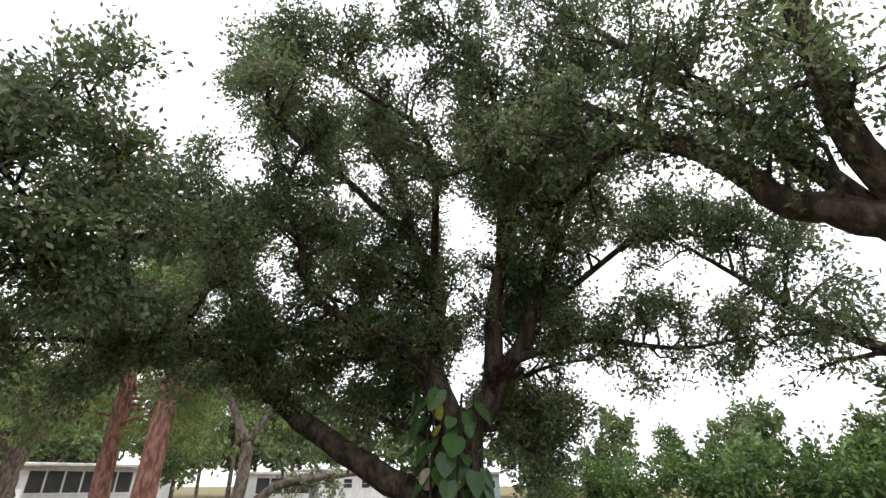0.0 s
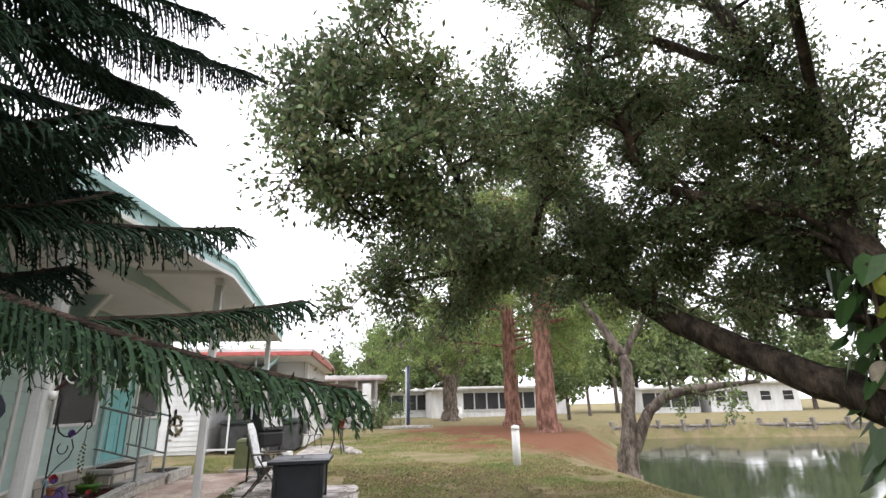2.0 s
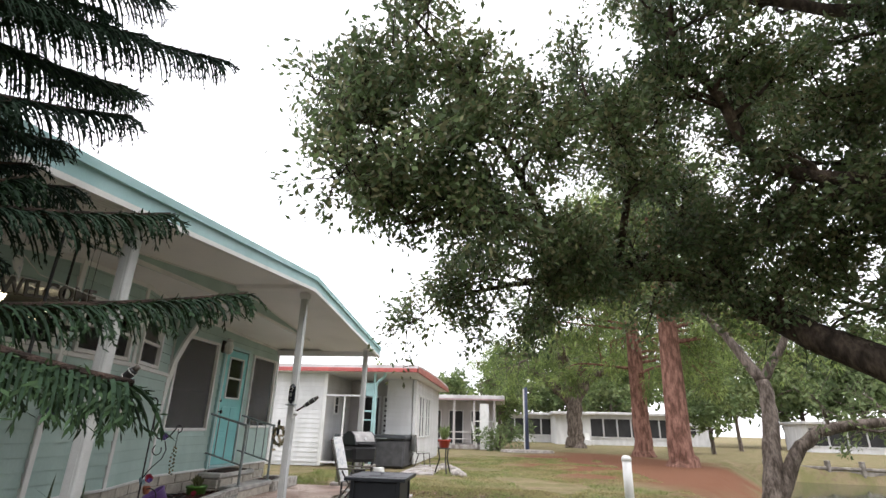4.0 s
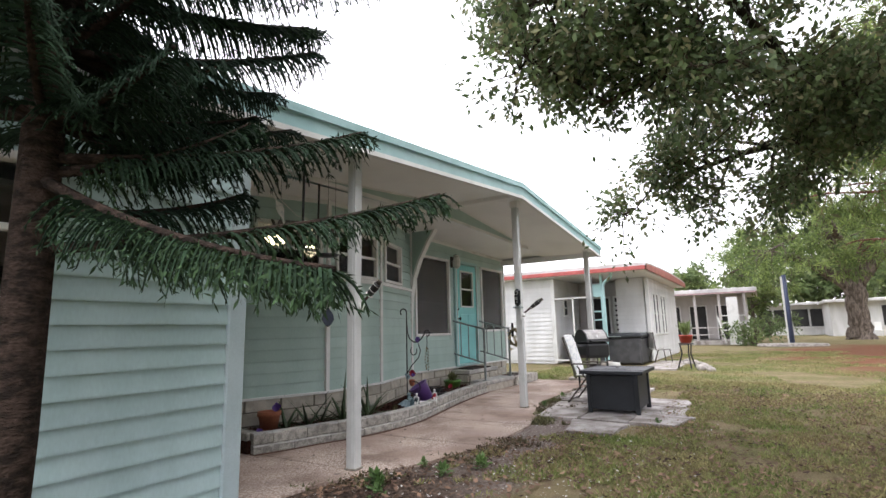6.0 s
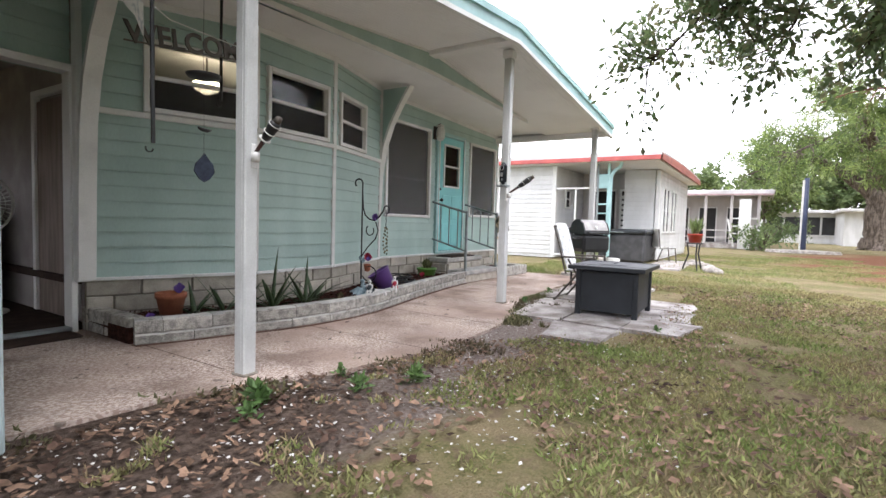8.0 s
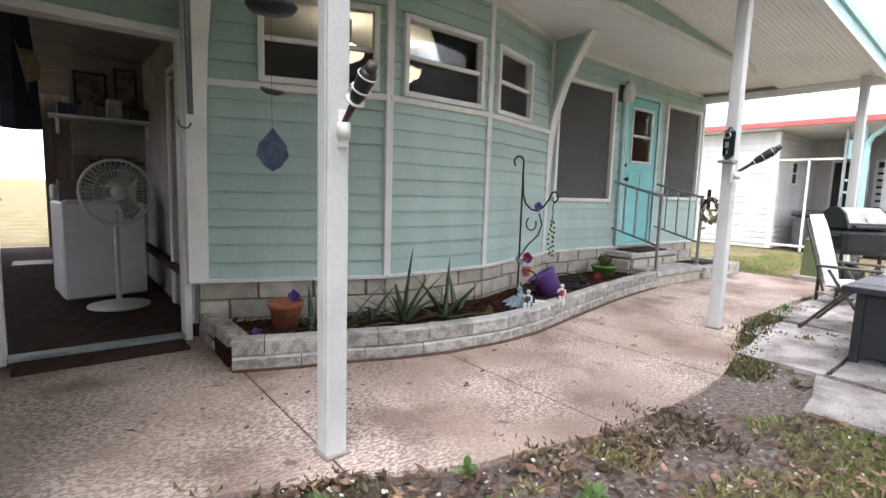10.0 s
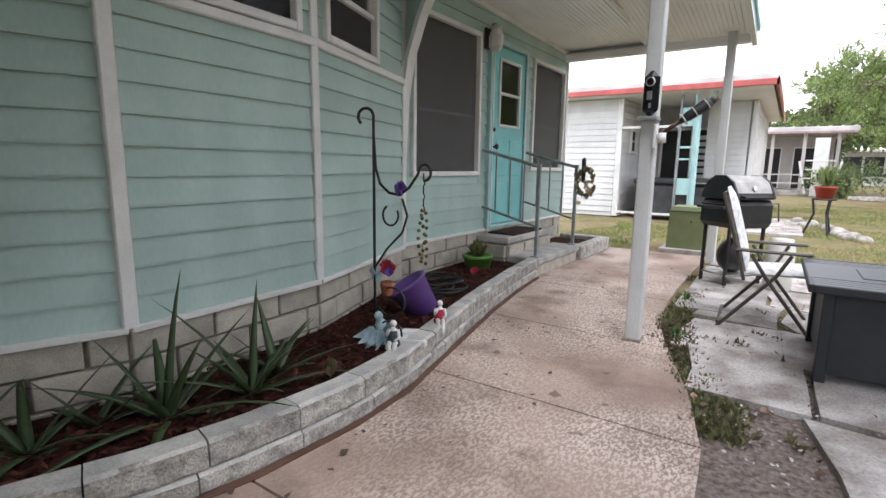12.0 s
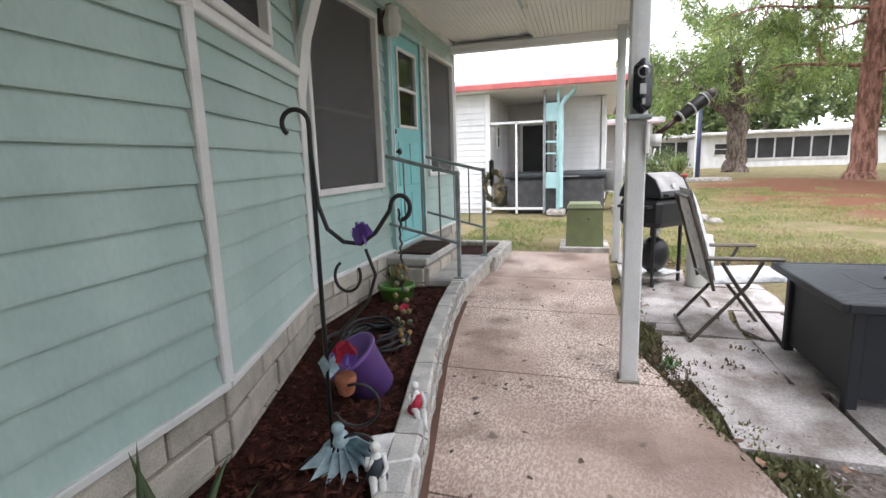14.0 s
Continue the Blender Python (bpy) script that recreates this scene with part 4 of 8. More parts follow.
s.tube([(0.72, -0.01, 1.0), (0.72, -0.03, 1.0), (0.62, -0.03, 1.0)], 0.01, 8)
s.tube([(0.72, 0.02, 1.0), (0.72, 0.09, 1.0), (0.62, 0.09, 1.0)], 0.01, 8)
part("lever_handle", s, STEEL, opendoor, "steel lever handle")
tagged(part("doormat", Shape().box(-3.92, -2.98, 0.012, 0.94, 0.30, 0.024, 0.006), CARPET), "black ribbed doormat at the open doorway", "doormat")

# ---- garden bed, steps and rails ----
bed = [(p[0], p[1]) for p in BEDLINE]
s = Shape()
s.prism([(x, y - 0.09) for x, y in bed] + [(-9.67, -3.14), (-8.25, -3.13), (-8.25, -3.07), (-6.90, -2.64), (-5.79, -2.59), (-4.52, -3.04)], -0.05, 0.12)
tagged(part("mulch_bed", s, MULCH), "dark red wood mulch filling the garden bed", "mulch", kind="structure")
rng = np.random.RandomState(4)


def scatter_quads(name, pts, size, material, flat=0.35, aspect=3.0, label="", category=""):
    """Many small loose flakes lying at the given points, as one mesh."""
    pts = np.asarray(pts, float)
    k = len(pts)
    a = rng.rand(k) * 2 * np.pi
    tilt = (rng.rand(k, 2) - 0.5) * 2 * flat
    ln = size * (0.5 + rng.rand(k))
    wd = ln / aspect * (0.6 + 0.8 * rng.rand(k))
    d = np.stack([np.cos(a), np.sin(a), tilt[:, 0]], 1)
    e = np.stack([-np.sin(a), np.cos(a), tilt[:, 1]], 1)
    v = np.stack([pts - d * ln[:, None] / 2 - e * wd[:, None] * 0.3, pts - e * wd[:, None] / 2, pts + d * ln[:, None] / 2, pts + e * wd[:, None] / 2], 1).reshape(-1, 3)
    f = np.arange(4 * k).reshape(-1, 4)
    me = bpy.data.meshes.new(name)
    me.vertices.add(4 * k)
    me.vertices.foreach_set("co", v.ravel())
    me.loops.add(4 * k)
    me.loops.foreach_set("vertex_index", f.ravel())
    me.polygons.add(k)
    me.polygons.foreach_set("loop_start", np.arange(k) * 4)
    me.materials.append(material)
    me.update(calc_edges=True)
    ob = new(name, me)
    if label:
        tagged(ob, label, category, kind="stuff")
    return ob


pts = []
while len(pts) < 5200:
    x = -4.6 - 5.0 * rng.rand()
    y0, y1 = edge_y(BEDLINE, x) - 0.14, edge_y([L, A, B, C, (-9.7, -3.12)], x) + 0.03
    if y0 > y1:
        pts.append((x, y1 + (y0 - y1) * rng.rand(), 0.122 + 0.02 * rng.rand()))
scatter_quads("mulch_chips", pts, 0.05, CHIP, 0.5, 3.2, "loose red-brown mulch chips on the bed", "mulch")

steps = thing("entrance_steps", (-10.28, -2.78, 0), "two weathered block steps up to the aqua door", "steps")
part("lower_tread", Shape().box(0, 0.22, 0.165, 1.24, 0.36, 0.07, 0.012), BEDTOP, steps)
part("lower_riser", Shape().box(0, 0.21, 0.065, 1.20, 0.33, 0.13, 0.01), BLOCK, steps)
part("upper_tread", Shape().box(0.02, -0.17, 0.355, 1.20, 0.42, 0.07, 0.012), BEDTOP, steps)
part("upper_riser", Shape().box(0.02, -0.18, 0.16, 1.16, 0.38, 0.32, 0.01), MORTAR, steps)
sb = Shape().box(0, 0, 0, 0.36, 0.05, 0.13, 0.008).mesh("step_block", BLOCK)
for r in range(2):
    for k in range(3):
        ob = new("step_block", sb)
        ob.parent = steps
        ob.matrix_basis = pose(0.41 - 0.385 * k, 0.02, 0.085 + 0.145 * r)
for r in range(2):
    ob = new("step_block", sb)
    ob.parent = steps
    ob.matrix_basis = pose(0.61, -0.18, 0.085 + 0.145 * r, 0, 0, 90)
tagged(part("step_mat", Shape().box(-10.22, -2.93, 0.40, 0.75, 0.34, 0.02, 0.006), CARPET), "worn dark mat on the upper step", "doormat")
# planter box past the steps
side_bed = thing("side_planter", (-11.5, -2.75, 0), "low block planter box with weeds beside the steps", "planter")
part("block_front", Shape().box(0, 0.33, 0.09, 1.15, 0.14, 0.18, 0.015), BEDBLOCK, side_bed)
part("block_end", Shape().box(-0.51, -0.02, 0.09, 0.14, 0.56, 0.18, 0.015), BEDBLOCK, side_bed)
part("soil", Shape().box(0.05, -0.05, 0.06, 1.0, 0.62, 0.12), MULCH, side_bed)


def handrail(x, label):
    t = thing("handrail", (x, -2.46, 0.2), label, "handrail", group="entrance handrails")
    part("newel", Shape().box(0, 0, 0.49, 0.035, 0.035, 0.98, 0.004), GREYMETAL, t)
    part("foot_plate", Shape().box(0, 0, 0.006, 0.09, 0.09, 0.012, 0.003), GREYMETAL, t)
    part("top_rail", Shape().tube([(0, 0.02, 0.95), (0, -0.35, 1.04), (0, -0.68, 1.13)], 0.018, 8), GREYMETAL, t)
    part("bottom_rail", Shape().tube([(0, 0.0, 0.32), (0, -0.68, 0.50)], 0.014, 8), GREYMETAL, t)
    for k in range(3):
        y = -0.17 * (k + 1)
        zt, zb = 0.955 - y * 0.265, 0.32 - y * 0.265
        part("baluster", Shape().box(0, y, (zt + zb) / 2, 0.014, 0.014, zt - zb), GREYMETAL, t)
    return t


handrail(-9.76, "grey painted steel handrail beside the entrance steps")
handrail(-10.86, "grey painted steel handrail hung with a dried wreath")


def leaf_tuft(shape, center, n, size, spread, up=0.5, wide=0.25):
    for _ in range(n):
        a, t = rng.rand() * 6.28, rng.rand()
        d = Vector((math.cos(a) * spread, math.sin(a) * spread, up * (0.3 + rng.rand()))).normalized()
        o = Vector(center) + Vector(((rng.rand() - 0.5), (rng.rand() - 0.5), (rng.rand() - 0.5))) * spread * 0.6
        sd = d.cross(Vector((0.2, 0.1, 1))).normalized() * size * wide
        p1, p2 = o + d * size * 0.5, o + d * size + Vector((0, 0, -size * 0.25 * rng.rand()))
        shape.add([o, p1 - sd, p2, p1 + sd], [(0, 1, 2, 3)])


wreath = thing("wreath", (-10.86, -2.40, 1.0), "dried flower wreath with a dark bow on the rail post", "wreath")
s = Shape()
for k in range(60):
    a = rng.rand() * 6.28
    leaf_tuft(s, (0.02 * rng.randn(), 0.06 + 0.10 * math.cos(a), -0.06 + 0.16 * math.sin(a)), 3, 0.07, 0.05)
part("foliage", s, leaf_mat("dried_leaf", (0.22, 0.20, 0.11), (0.10, 0.10, 0.05)), wreath)
s = Shape()
for k in range(14):
    leaf_tuft(s, (0.03, 0.08 * rng.randn() + 0.06, -0.12 + 0.10 * rng.randn()), 3, 0.05, 0.06, wide=0.5)
tagged(part("cream_flower", s, mat("cream_petal", (0.55, 0.45, 0.30), rough=0.8), wreath), kind="stuff")
part("bow", Shape().box(0.0, 0.03, 0.12, 0.05, 0.05, 0.30, 0.02), BLACK, wreath)


# ---- things in the bed ----
def pot_profile(r0, r1, h, lip=0.02):
    return [(r0 * 0.2, 0.0), (r0, 0.0), (r1 - 0.012, h - lip * 1.6), (r1, h - lip * 1.5), (r1, h), (r1 - 0.018, h), (r0 * 0.92, 0.03), (0.01, 0.03)]


pot = thing("flower_pot", (-4.98, -2.63, 0.12), "terracotta pot with a wilted violet flower in the bed", "flower pot")
part("pot", Shape().lathe(pot_profile(0.085, 0.125, 0.20, 0.03), 24), TERRA, pot, smooth=True)
part("soil", Shape().lathe([(0.105, 0.15), (0.02, 0.165)], 16), MULCH, pot)
s = Shape()
leaf_tuft(s, (-0.03, 0.08, 0.21), 22, 0.07, 0.06, 0.8, 0.45)
part("violet_flower", s, VIOLET, pot)
fl = thing("fallen_flower", (-4.72, -2.45, 0.13), "small violet artificial flower fallen on the mulch", "flower")
s = Shape()
leaf_tuft(s, (0, 0, 0.02), 12, 0.05, 0.04, 0.6, 0.5)
part("petals", s, VIOLET, fl)


def aloe(x, y, n, size, label):
    t = thing("aloe_plant", (x, y, 0.11), label, "plant", group="aloe plants in the bed")
    for k in range(n):
        a = k * 2.4 + rng.rand() * 0.4
        el = 0.22 + 0.95 * (k / n) + 0.12 * rng.randn()
        ln = size * (0.75 + 0.4 * rng.rand())
        w = 0.024 + 0.010 * rng.rand()
        sh, prev = Shape(), []
        bend = -0.55 * (1 - 0.7 * k / n) * (0.3 + 0.7 * rng.rand())
        for j in range(6):
            u = j / 5
            r = ln * u
            e2 = el + bend * u
            c = Vector((math.cos(a) * math.cos(e2) * r, math.sin(a) * math.cos(e2) * r, math.sin(e2) * r))
            sd = Vector((-math.sin(a), math.cos(a), 0)) * w * (1 - u) ** 0.8 * (1.0 if j else 0.8)
            dn = Vector((0, 0, -w * 0.5 * (1 - u)))
            prev += [c - sd, c + dn, c + sd, c - dn * 0.1]
        fs = [(4 * j + i, 4 * j + (i + 1) % 4, 4 * j + 4 + (i + 1) % 4, 4 * j + 4 + i) for j in range(5) for i in range(4)]
        sh.add(prev, fs)
        part("leaf", sh, ALOE, t, smooth=True)
    return t


for x, y, n, sz in ((-5.36, -2.44, 11, 0.46), (-5.78, -2.30, 13, 0.56), (-6.12, -2.22, 13, 0.54), (-6.34, -2.34, 8, 0.38), (-5.14, -2.54, 8, 0.38), (-5.58, -2.46, 7, 0.36)):
    aloe(x, y, n, sz, "green spiky aloe growing in the mulch bed")
weed = thing("weed", (-6.42, -2.02, 0.12), "small bright green seedling in the mulch", "plant")
s = Shape()
leaf_tuft(s, (0, 0, 0.03), 14, 0.08, 0.07, 0.8, 0.3)
part("leaves", s, WEED, weed)

# double shepherd's hook
hook = thing("shepherd_hook", (-6.93, -2.20, 0.12), "black iron double shepherd hook with scrolls in the bed", "garden hook", rz=108)


def arc(cx, cz, r, a0, a1, n=14, x0=0):
    return [(x0, cx + r * math.cos(radians(a0 + (a1 - a0) * k / n)), cz + r * math.sin(radians(a0 + (a1 - a0) * k / n))) for k in range(n + 1)]


def flip(pts):
    return [(p[1], 0.0, p[2]) for p in pts]


def raised(pts):
    return [(p[1] * 0.76, 0.0, p[2] * 0.95 + 0.11) for p in pts]


part("stem", Shape().tube(flip([(0, 0, -0.1), (0, 0, 0.8), (0, 0, 1.29)] + arc(-0.045, 1.29, 0.045, 0, 230)), 0.0085, 8), BLACK, hook, smooth=True)
part("side_arm", Shape().tube(raised([(0, 0.0, 1.14), (0, 0.015, 0.95), (0, 0.05, 0.86), (0, 0.12, 0.81), (0, 0.20, 0.80), (0, 0.27, 0.84), (0, 0.34, 0.92)] + arc(0.39, 0.93, 0.045, 150, -90)), 0.008, 8), BLACK, hook, smooth=True)
part("scroll", Shape().tube(raised([(0, 0.0, 0.36), (0, 0.10, 0.48), (0, 0.22, 0.58), (0, 0.26, 0.68), (0, 0.22, 0.78)]), 0.0065, 6), BLACK, hook, smooth=True)
part("scroll", Shape().tube(raised(arc(0.13, 0.68, 0.06, 120, 390) ), 0.006, 6), BLACK, hook, smooth=True)
part("scroll", Shape().tube(flip(arc(0.10, 0.26, 0.085, 200, 470)), 0.006, 6), BLACK, hook, smooth=True)
part("scroll", Shape().tube(flip(arc(0.09, 0.07, 0.075, 180, -60)), 0.0055, 6), BLACK, hook, smooth=True)
part("scroll", Shape().tube(flip(arc(-0.06, 0.0, 0.06, -60, 200)), 0.0055, 6), BLACK, hook, smooth=True)
s = Shape()
leaf_tuft(s, (0.155, 0.0, 0.875), 26, 0.07, 0.05, 0.4, 0.4)
part("violet_flower", s, VIOLET, hook, "violet artificial flower")
s = Shape()
leaf_tuft(s, (0, 0, 0.38), 8, 0.09, 0.05, 0.3, 0.3)
part("dragonfly", s, BLUEGREY, hook, "small grey-green dragonfly clip")
chime = thing("wind_chime", (-7.02, -1.925, 0.61), "green and amber glass bead chime on a chain", "wind chime")
s = Shape()
for k in range(6):
    s.tube([(0, 0, 0.50 - 0.035 * k), (0.006 * (-1) ** k, 0.006, 0.48 - 0.035 * k), (0, 0, 0.465 - 0.035 * k)], 0.004, 6)
part("chain", s, BLACK, chime)
s = Shape()
for k in range(22):
    z = 0.30 - 0.014 * k
    r = 0.012 + 0.014 * math.sin(k * 0.14)
    s.lathe([(0.001, -0.011), (0.010, -0.005), (0.010, 0.005), (0.001, 0.011)], 6, pose(r * math.cos(k * 2.2), r * math.sin(k * 2.2), z))
part("beads", s, mat("amber_green_glass", (0.22, 0.14, 0.05), (0.05, 0.10, 0.06), rough=0.15, scale=30), chime, smooth=True)
hp = thing("hanging_flowers", (-6.99, -2.16, 0.42), "red and violet artificial flowers in a small amber basket", "flowers")
s = Shape()
leaf_tuft(s, (0, 0, 0.12), 26, 0.07, 0.07, 0.6, 0.5)
part("red_petals", s, REDP, hp)
s = Shape()
leaf_tuft(s, (0.02, 0.03, 0.11), 10, 0.05, 0.04, 0.6, 0.5)
part("violet_petals", s, VIOLET, hp)
part("basket", Shape().lathe([(0.015, -0.02), (0.03, -0.01), (0.042, 0.045), (0.038, 0.065), (0.02, 0.05)], 12, pose(0, 0, 0)), TERRA, hp, smooth=True)

# purple pot lying on its side, hose, green tub
pp = thing("purple_pot", (-7.60, -2.38, 0.115), "large purple plastic pot tipped on the mulch", "flower pot")
part("pot", Shape().lathe(pot_profile(0.105, 0.15, 0.25, 0.011), 28, pose(0.02, 0.06, 0.025, 30, 14, 20)), PURPLE, pp, smooth=True)
hose = thing("garden_hose", (-8.15, -2.62, 0.13), "black coiled garden hose lying on the mulch", "hose")
s = Shape()
cp = []
for k in range(150):
    a, r = k * 0.21, 0.19 + 0.05 * math.sin(k * 0.05) + 0.035 * math.sin(k * 0.7)
    cp.append((r * math.cos(a) * 1.25, r * math.sin(a) * 0.9, 0.012 + 0.0006 * k + 0.008 * math.sin(k)))
s.tube(cp, 0.010, 6)
part("coil", s, mat("black_rubber", (0.018, 0.018, 0.02), rough=0.55), hose, smooth=True)
gt = thing("green_tub", (-9.25, -2.88, 0.12), "lime green plastic tub with trailing weeds by the steps", "tub")
part("tub", Shape().lathe(pot_profile(0.13, 0.16, 0.13), 18), LIME, gt, smooth=True)
s = Shape()
leaf_tuft(s, (0, 0, 0.12), 60, 0.15, 0.16, 0.5, 0.15)
part("weeds", s, WEED, gt)
rf = thing("red_flower", (-8.75, -2.62, 0.12), "small red flower in the mulch", "flower")
s = Shape()
leaf_tuft(s, (0, 0, 0.05), 14, 0.06, 0.04, 0.7, 0.5)
part("petals", s, REDP, rf)


# resin figures, each one plain mesh
def blob(s, c, r, n=8, sc=(1, 1, 1), rot=(0, 0, 0)):
    prof = [(max(r * math.sin(math.pi * k / n), 0.001), -r * math.cos(math.pi * k / n)) for k in range(n + 1)]
    s.lathe(prof, 10, pose(*c, *rot) @ Matrix.Diagonal((*sc, 1)), caps=False)


def sitter(x, y, z, rz, name_label, dress):
    s = Shape()
    blob(s, (0, 0, 0.235), 0.026)
    blob(s, (0, 0.0, 0.15), 0.042, sc=(0.8, 0.7, 1.5))
    s.tube([(-0.02, 0, 0.10), (-0.02, 0.075, 0.10), (-0.02, 0.10, 0.02), (-0.02, 0.13, 0.005)], [0.022, 0.019, 0.013, 0.009], 8)
    s.tube([(0.02, 0, 0.10), (0.02, 0.08, 0.105), (0.02, 0.09, 0.02), (0.02, 0.12, 0.005)], [0.022, 0.019, 0.013, 0.009], 8)
    s.tube([(-0.036, 0, 0.19), (-0.045, 0.03, 0.14), (-0.02, 0.07, 0.125)], [0.012, 0.011, 0.009], 7)
    s.tube([(0.036, 0, 0.19), (0.045, 0.035, 0.15), (0.02, 0.05, 0.20)], [0.012, 0.011, 0.009], 7)
    k0 = len(s.f)
    s.lathe([(0.03, 0.185), (0.036, 0.14), (0.055, 0.085), (0.05, 0.075)], 12, pose(0, 0.008, 0))
    s.tube([(0, -0.02, 0.08), (0, -0.02, -0.02)], 0.006, 6)
    ob = part("figurine", s, STATUE, smooth=True)
    ob.data.materials.append(dress)
    for f in ob.data.polygons[k0:]:
        f.material_index = 1
    ob.matrix_basis = pose(x, y, z, 0, 0, rz) @ Matrix.Scale(0.74, 4)
    return tagged(ob, name_label, "figurine")


sitter(-6.82, -1.97, 0.14, -60, "small white resin sitting figurine in a dark dress", mat("dark_dress", (0.03, 0.04, 0.05), rough=0.6))
sitter(-7.30, -2.0, 0.14, -50, "small white resin sitting figurine in a red dress", REDP)
s = Shape()
blob(s, (0, 0, 0.19), 0.028)
s.lathe([(0.012, 0.17), (0.04, 0.13), (0.035, 0.09), (0.09, 0.03), (0.11, 0.0)], 14)
for k in range(9):
    a = 2.2 + k * 0.35
    s.add([(0, 0, 0.10), (0.07 * math.cos(a), 0.07 * math.sin(a), 0.13), (0.19 * math.cos(a), 0.19 * math.sin(a), 0.09 - 0.01 * k), (0.10 * math.cos(a + 0.35), 0.10 * math.sin(a + 0.35), 0.06)], [(0, 1, 2, 3)])
fairy = part("fairy_figurine", s, BLUEGREY, smooth=True)
fairy.matrix_basis = pose(-7.0, -2.20, 0.135, 0, -25, 200) @ Matrix.Scale(0.92, 4)
tagged(fairy, "pale blue-grey winged resin figurine leaning on a stone", "figurine")
bst = thing("book_stone", (-7.02, -1.99, 0.125), "small white stone shaped like an open book", "ornament", rz=30)
part("page_block", Shape().box(-0.06, 0, 0.03, 0.12, 0.17, 0.045, 0.01, m=pose(0, 0, 0, 0, 9)), STATUE, bst)
part("page_block", Shape().box(0.06, 0, 0.03, 0.12, 0.17, 0.045, 0.01, m=pose(0, 0, 0, 0, -9)), STATUE, bst)
rk = Shape()
blob(rk, (0, 0, 0.02), 0.09, sc=(1.3, 0.8, 0.5))
tagged(part("flat_stone", rk, STONE), "flat grey stone in the mulch", "stone").matrix_basis = pose(-6.98, -2.22, 0.11)

# ---- things on and by the posts ----
plq = thing("leaf_plaque", (0, 0, 0), "slate-blue glazed leaf ornament hanging on a wire", "wall ornament")
plq.matrix_basis = pose(-4.378, -1.175, 1.195, 0, 0, 175) @ Matrix.Scale(0.62, 4)
part("wire", Shape().tube([(0, 0, 0.27), (0, 0, 0.95)], 0.0015, 5), BLACK, plq)
out = [(0.0, 0.0), (0.05, 0.03), (0.10, 0.10), (0.085, 0.17), (0.03, 0.235), (0.0, 0.275), (-0.03, 0.235), (-0.085, 0.17), (-0.10, 0.10), (-0.05, 0.03)]
part("leaf", Shape().prism(out, 0, 0.018, pose(0, 0, 0, 90)), SLATE, plq)
s = Shape()
for a in (-1, 0, 1):
    s.tube([(0, 0.0, 0.03), (a * 0.045, 0.004, 0.10), (a * 0.055, 0.004, 0.16), (0, 0.0, 0.22)], 0.006, 6)
part("vein", s, mat("vein_glaze", (0.08, 0.10, 0.14), rough=0.3), plq)
part("cord", Shape().tube([(0, 0, 0.27), (0.0, 0.0, 0.42)], 0.0025, 5), GREYMETAL, plq)
wb = thing("hanging_clip", (-4.379, -1.17, 1.506), "small dark dish-shaped clip on the ornament's wire", "clip", rz=20)
part("clip", Shape().tube([(-0.055, 0, 0.004), (-0.02, 0.004, -0.004), (0.03, 0.004, -0.004), (0.055, 0, 0.004)], [0.006, 0.011, 0.011, 0.006], 8), BLACK, wb, smooth=True)


def torch(base, tip, name_label):
    t = thing("garden_torch", (0, 0, 0), name_label, "torch holder", group="torch holders on the posts")
    b, e = Vector(base), Vector(tip)
    d = e - b
    part("mount", Shape().box(b.x - 0.012, b.y - 0.01, b.z, 0.045, 0.02, 0.15, 0.004), WHITE, t)
    part("clamp", Shape().lathe([(0.02, -0.03), (0.026, -0.03), (0.026, 0.03), (0.02, 0.03)], 12, Matrix.Translation(b + Vector((0, 0.03, -0.01)))), WHITE, t, smooth=True)
    b2 = b + Vector((0, 0.035, 0.02))
    part("handle", Shape().tube([b2, b2 + d * 0.35], [0.012, 0.014], 10), mat("dark_cherry", (0.06, 0.02, 0.018), rough=0.35), t, smooth=True)
    part("head", Shape().tube([b2 + d * 0.33, b2 + d * 0.45, b2 + d * 0.8, b2 + d * 0.88], [0.016, 0.028, 0.036, 0.028], 12), BLACK, t, smooth=True)
    part("wick_cap", Shape().tube([b2 + d * 0.86, b2 + d], [0.024, 0.020], 10), BRONZE, t, "brown wick cap", smooth=True)
    s = Shape()
    for u in (0.38, 0.58, 0.8):
        s.tube([b2 + d * u, b2 + d * (u + 0.015)], 0.039, 12)
    part("band", s, PLASTW, t)
    return t


torch((-4.585, -1.0, 1.37), (-4.595, -0.80, 1.56), "cherry and black torch in a white holder on a post")
torch((-8.21, -1.01, 1.35), (-8.30, -0.74, 1.555), "cherry and black torch in a white holder on a post")
pb = thing("bell_box", (-8.215, -1.065, 1.47), "glossy black ornamental box on a small post shelf", "ornament")
part("shelf", Shape().box(0, 0.0, -0.012, 0.12, 0.12, 0.024, 0.004), GREYMETAL, pb)
part("case", Shape().box(0.03, 0.01, 0.135, 0.09, 0.09, 0.27, 0.038), mat("black_gloss", (0.012, 0.013, 0.016), rough=0.12), pb)
s = Shape()
s.lathe([(0.022, -0.003), (0.03, 0.003), (0.022, 0.006)], 14, pose(0.076, 0.01, 0.20, 0, 90), caps=False)
s.box(0.076, 0.01, 0.12, 0.004, 0.03, 0.05, 0.001)
s.box(0.076, 0.015, 0.06, 0.004, 0.014, 0.03, 0.001)
part("silver_mark", s, STEEL, pb, "small silver ornament")


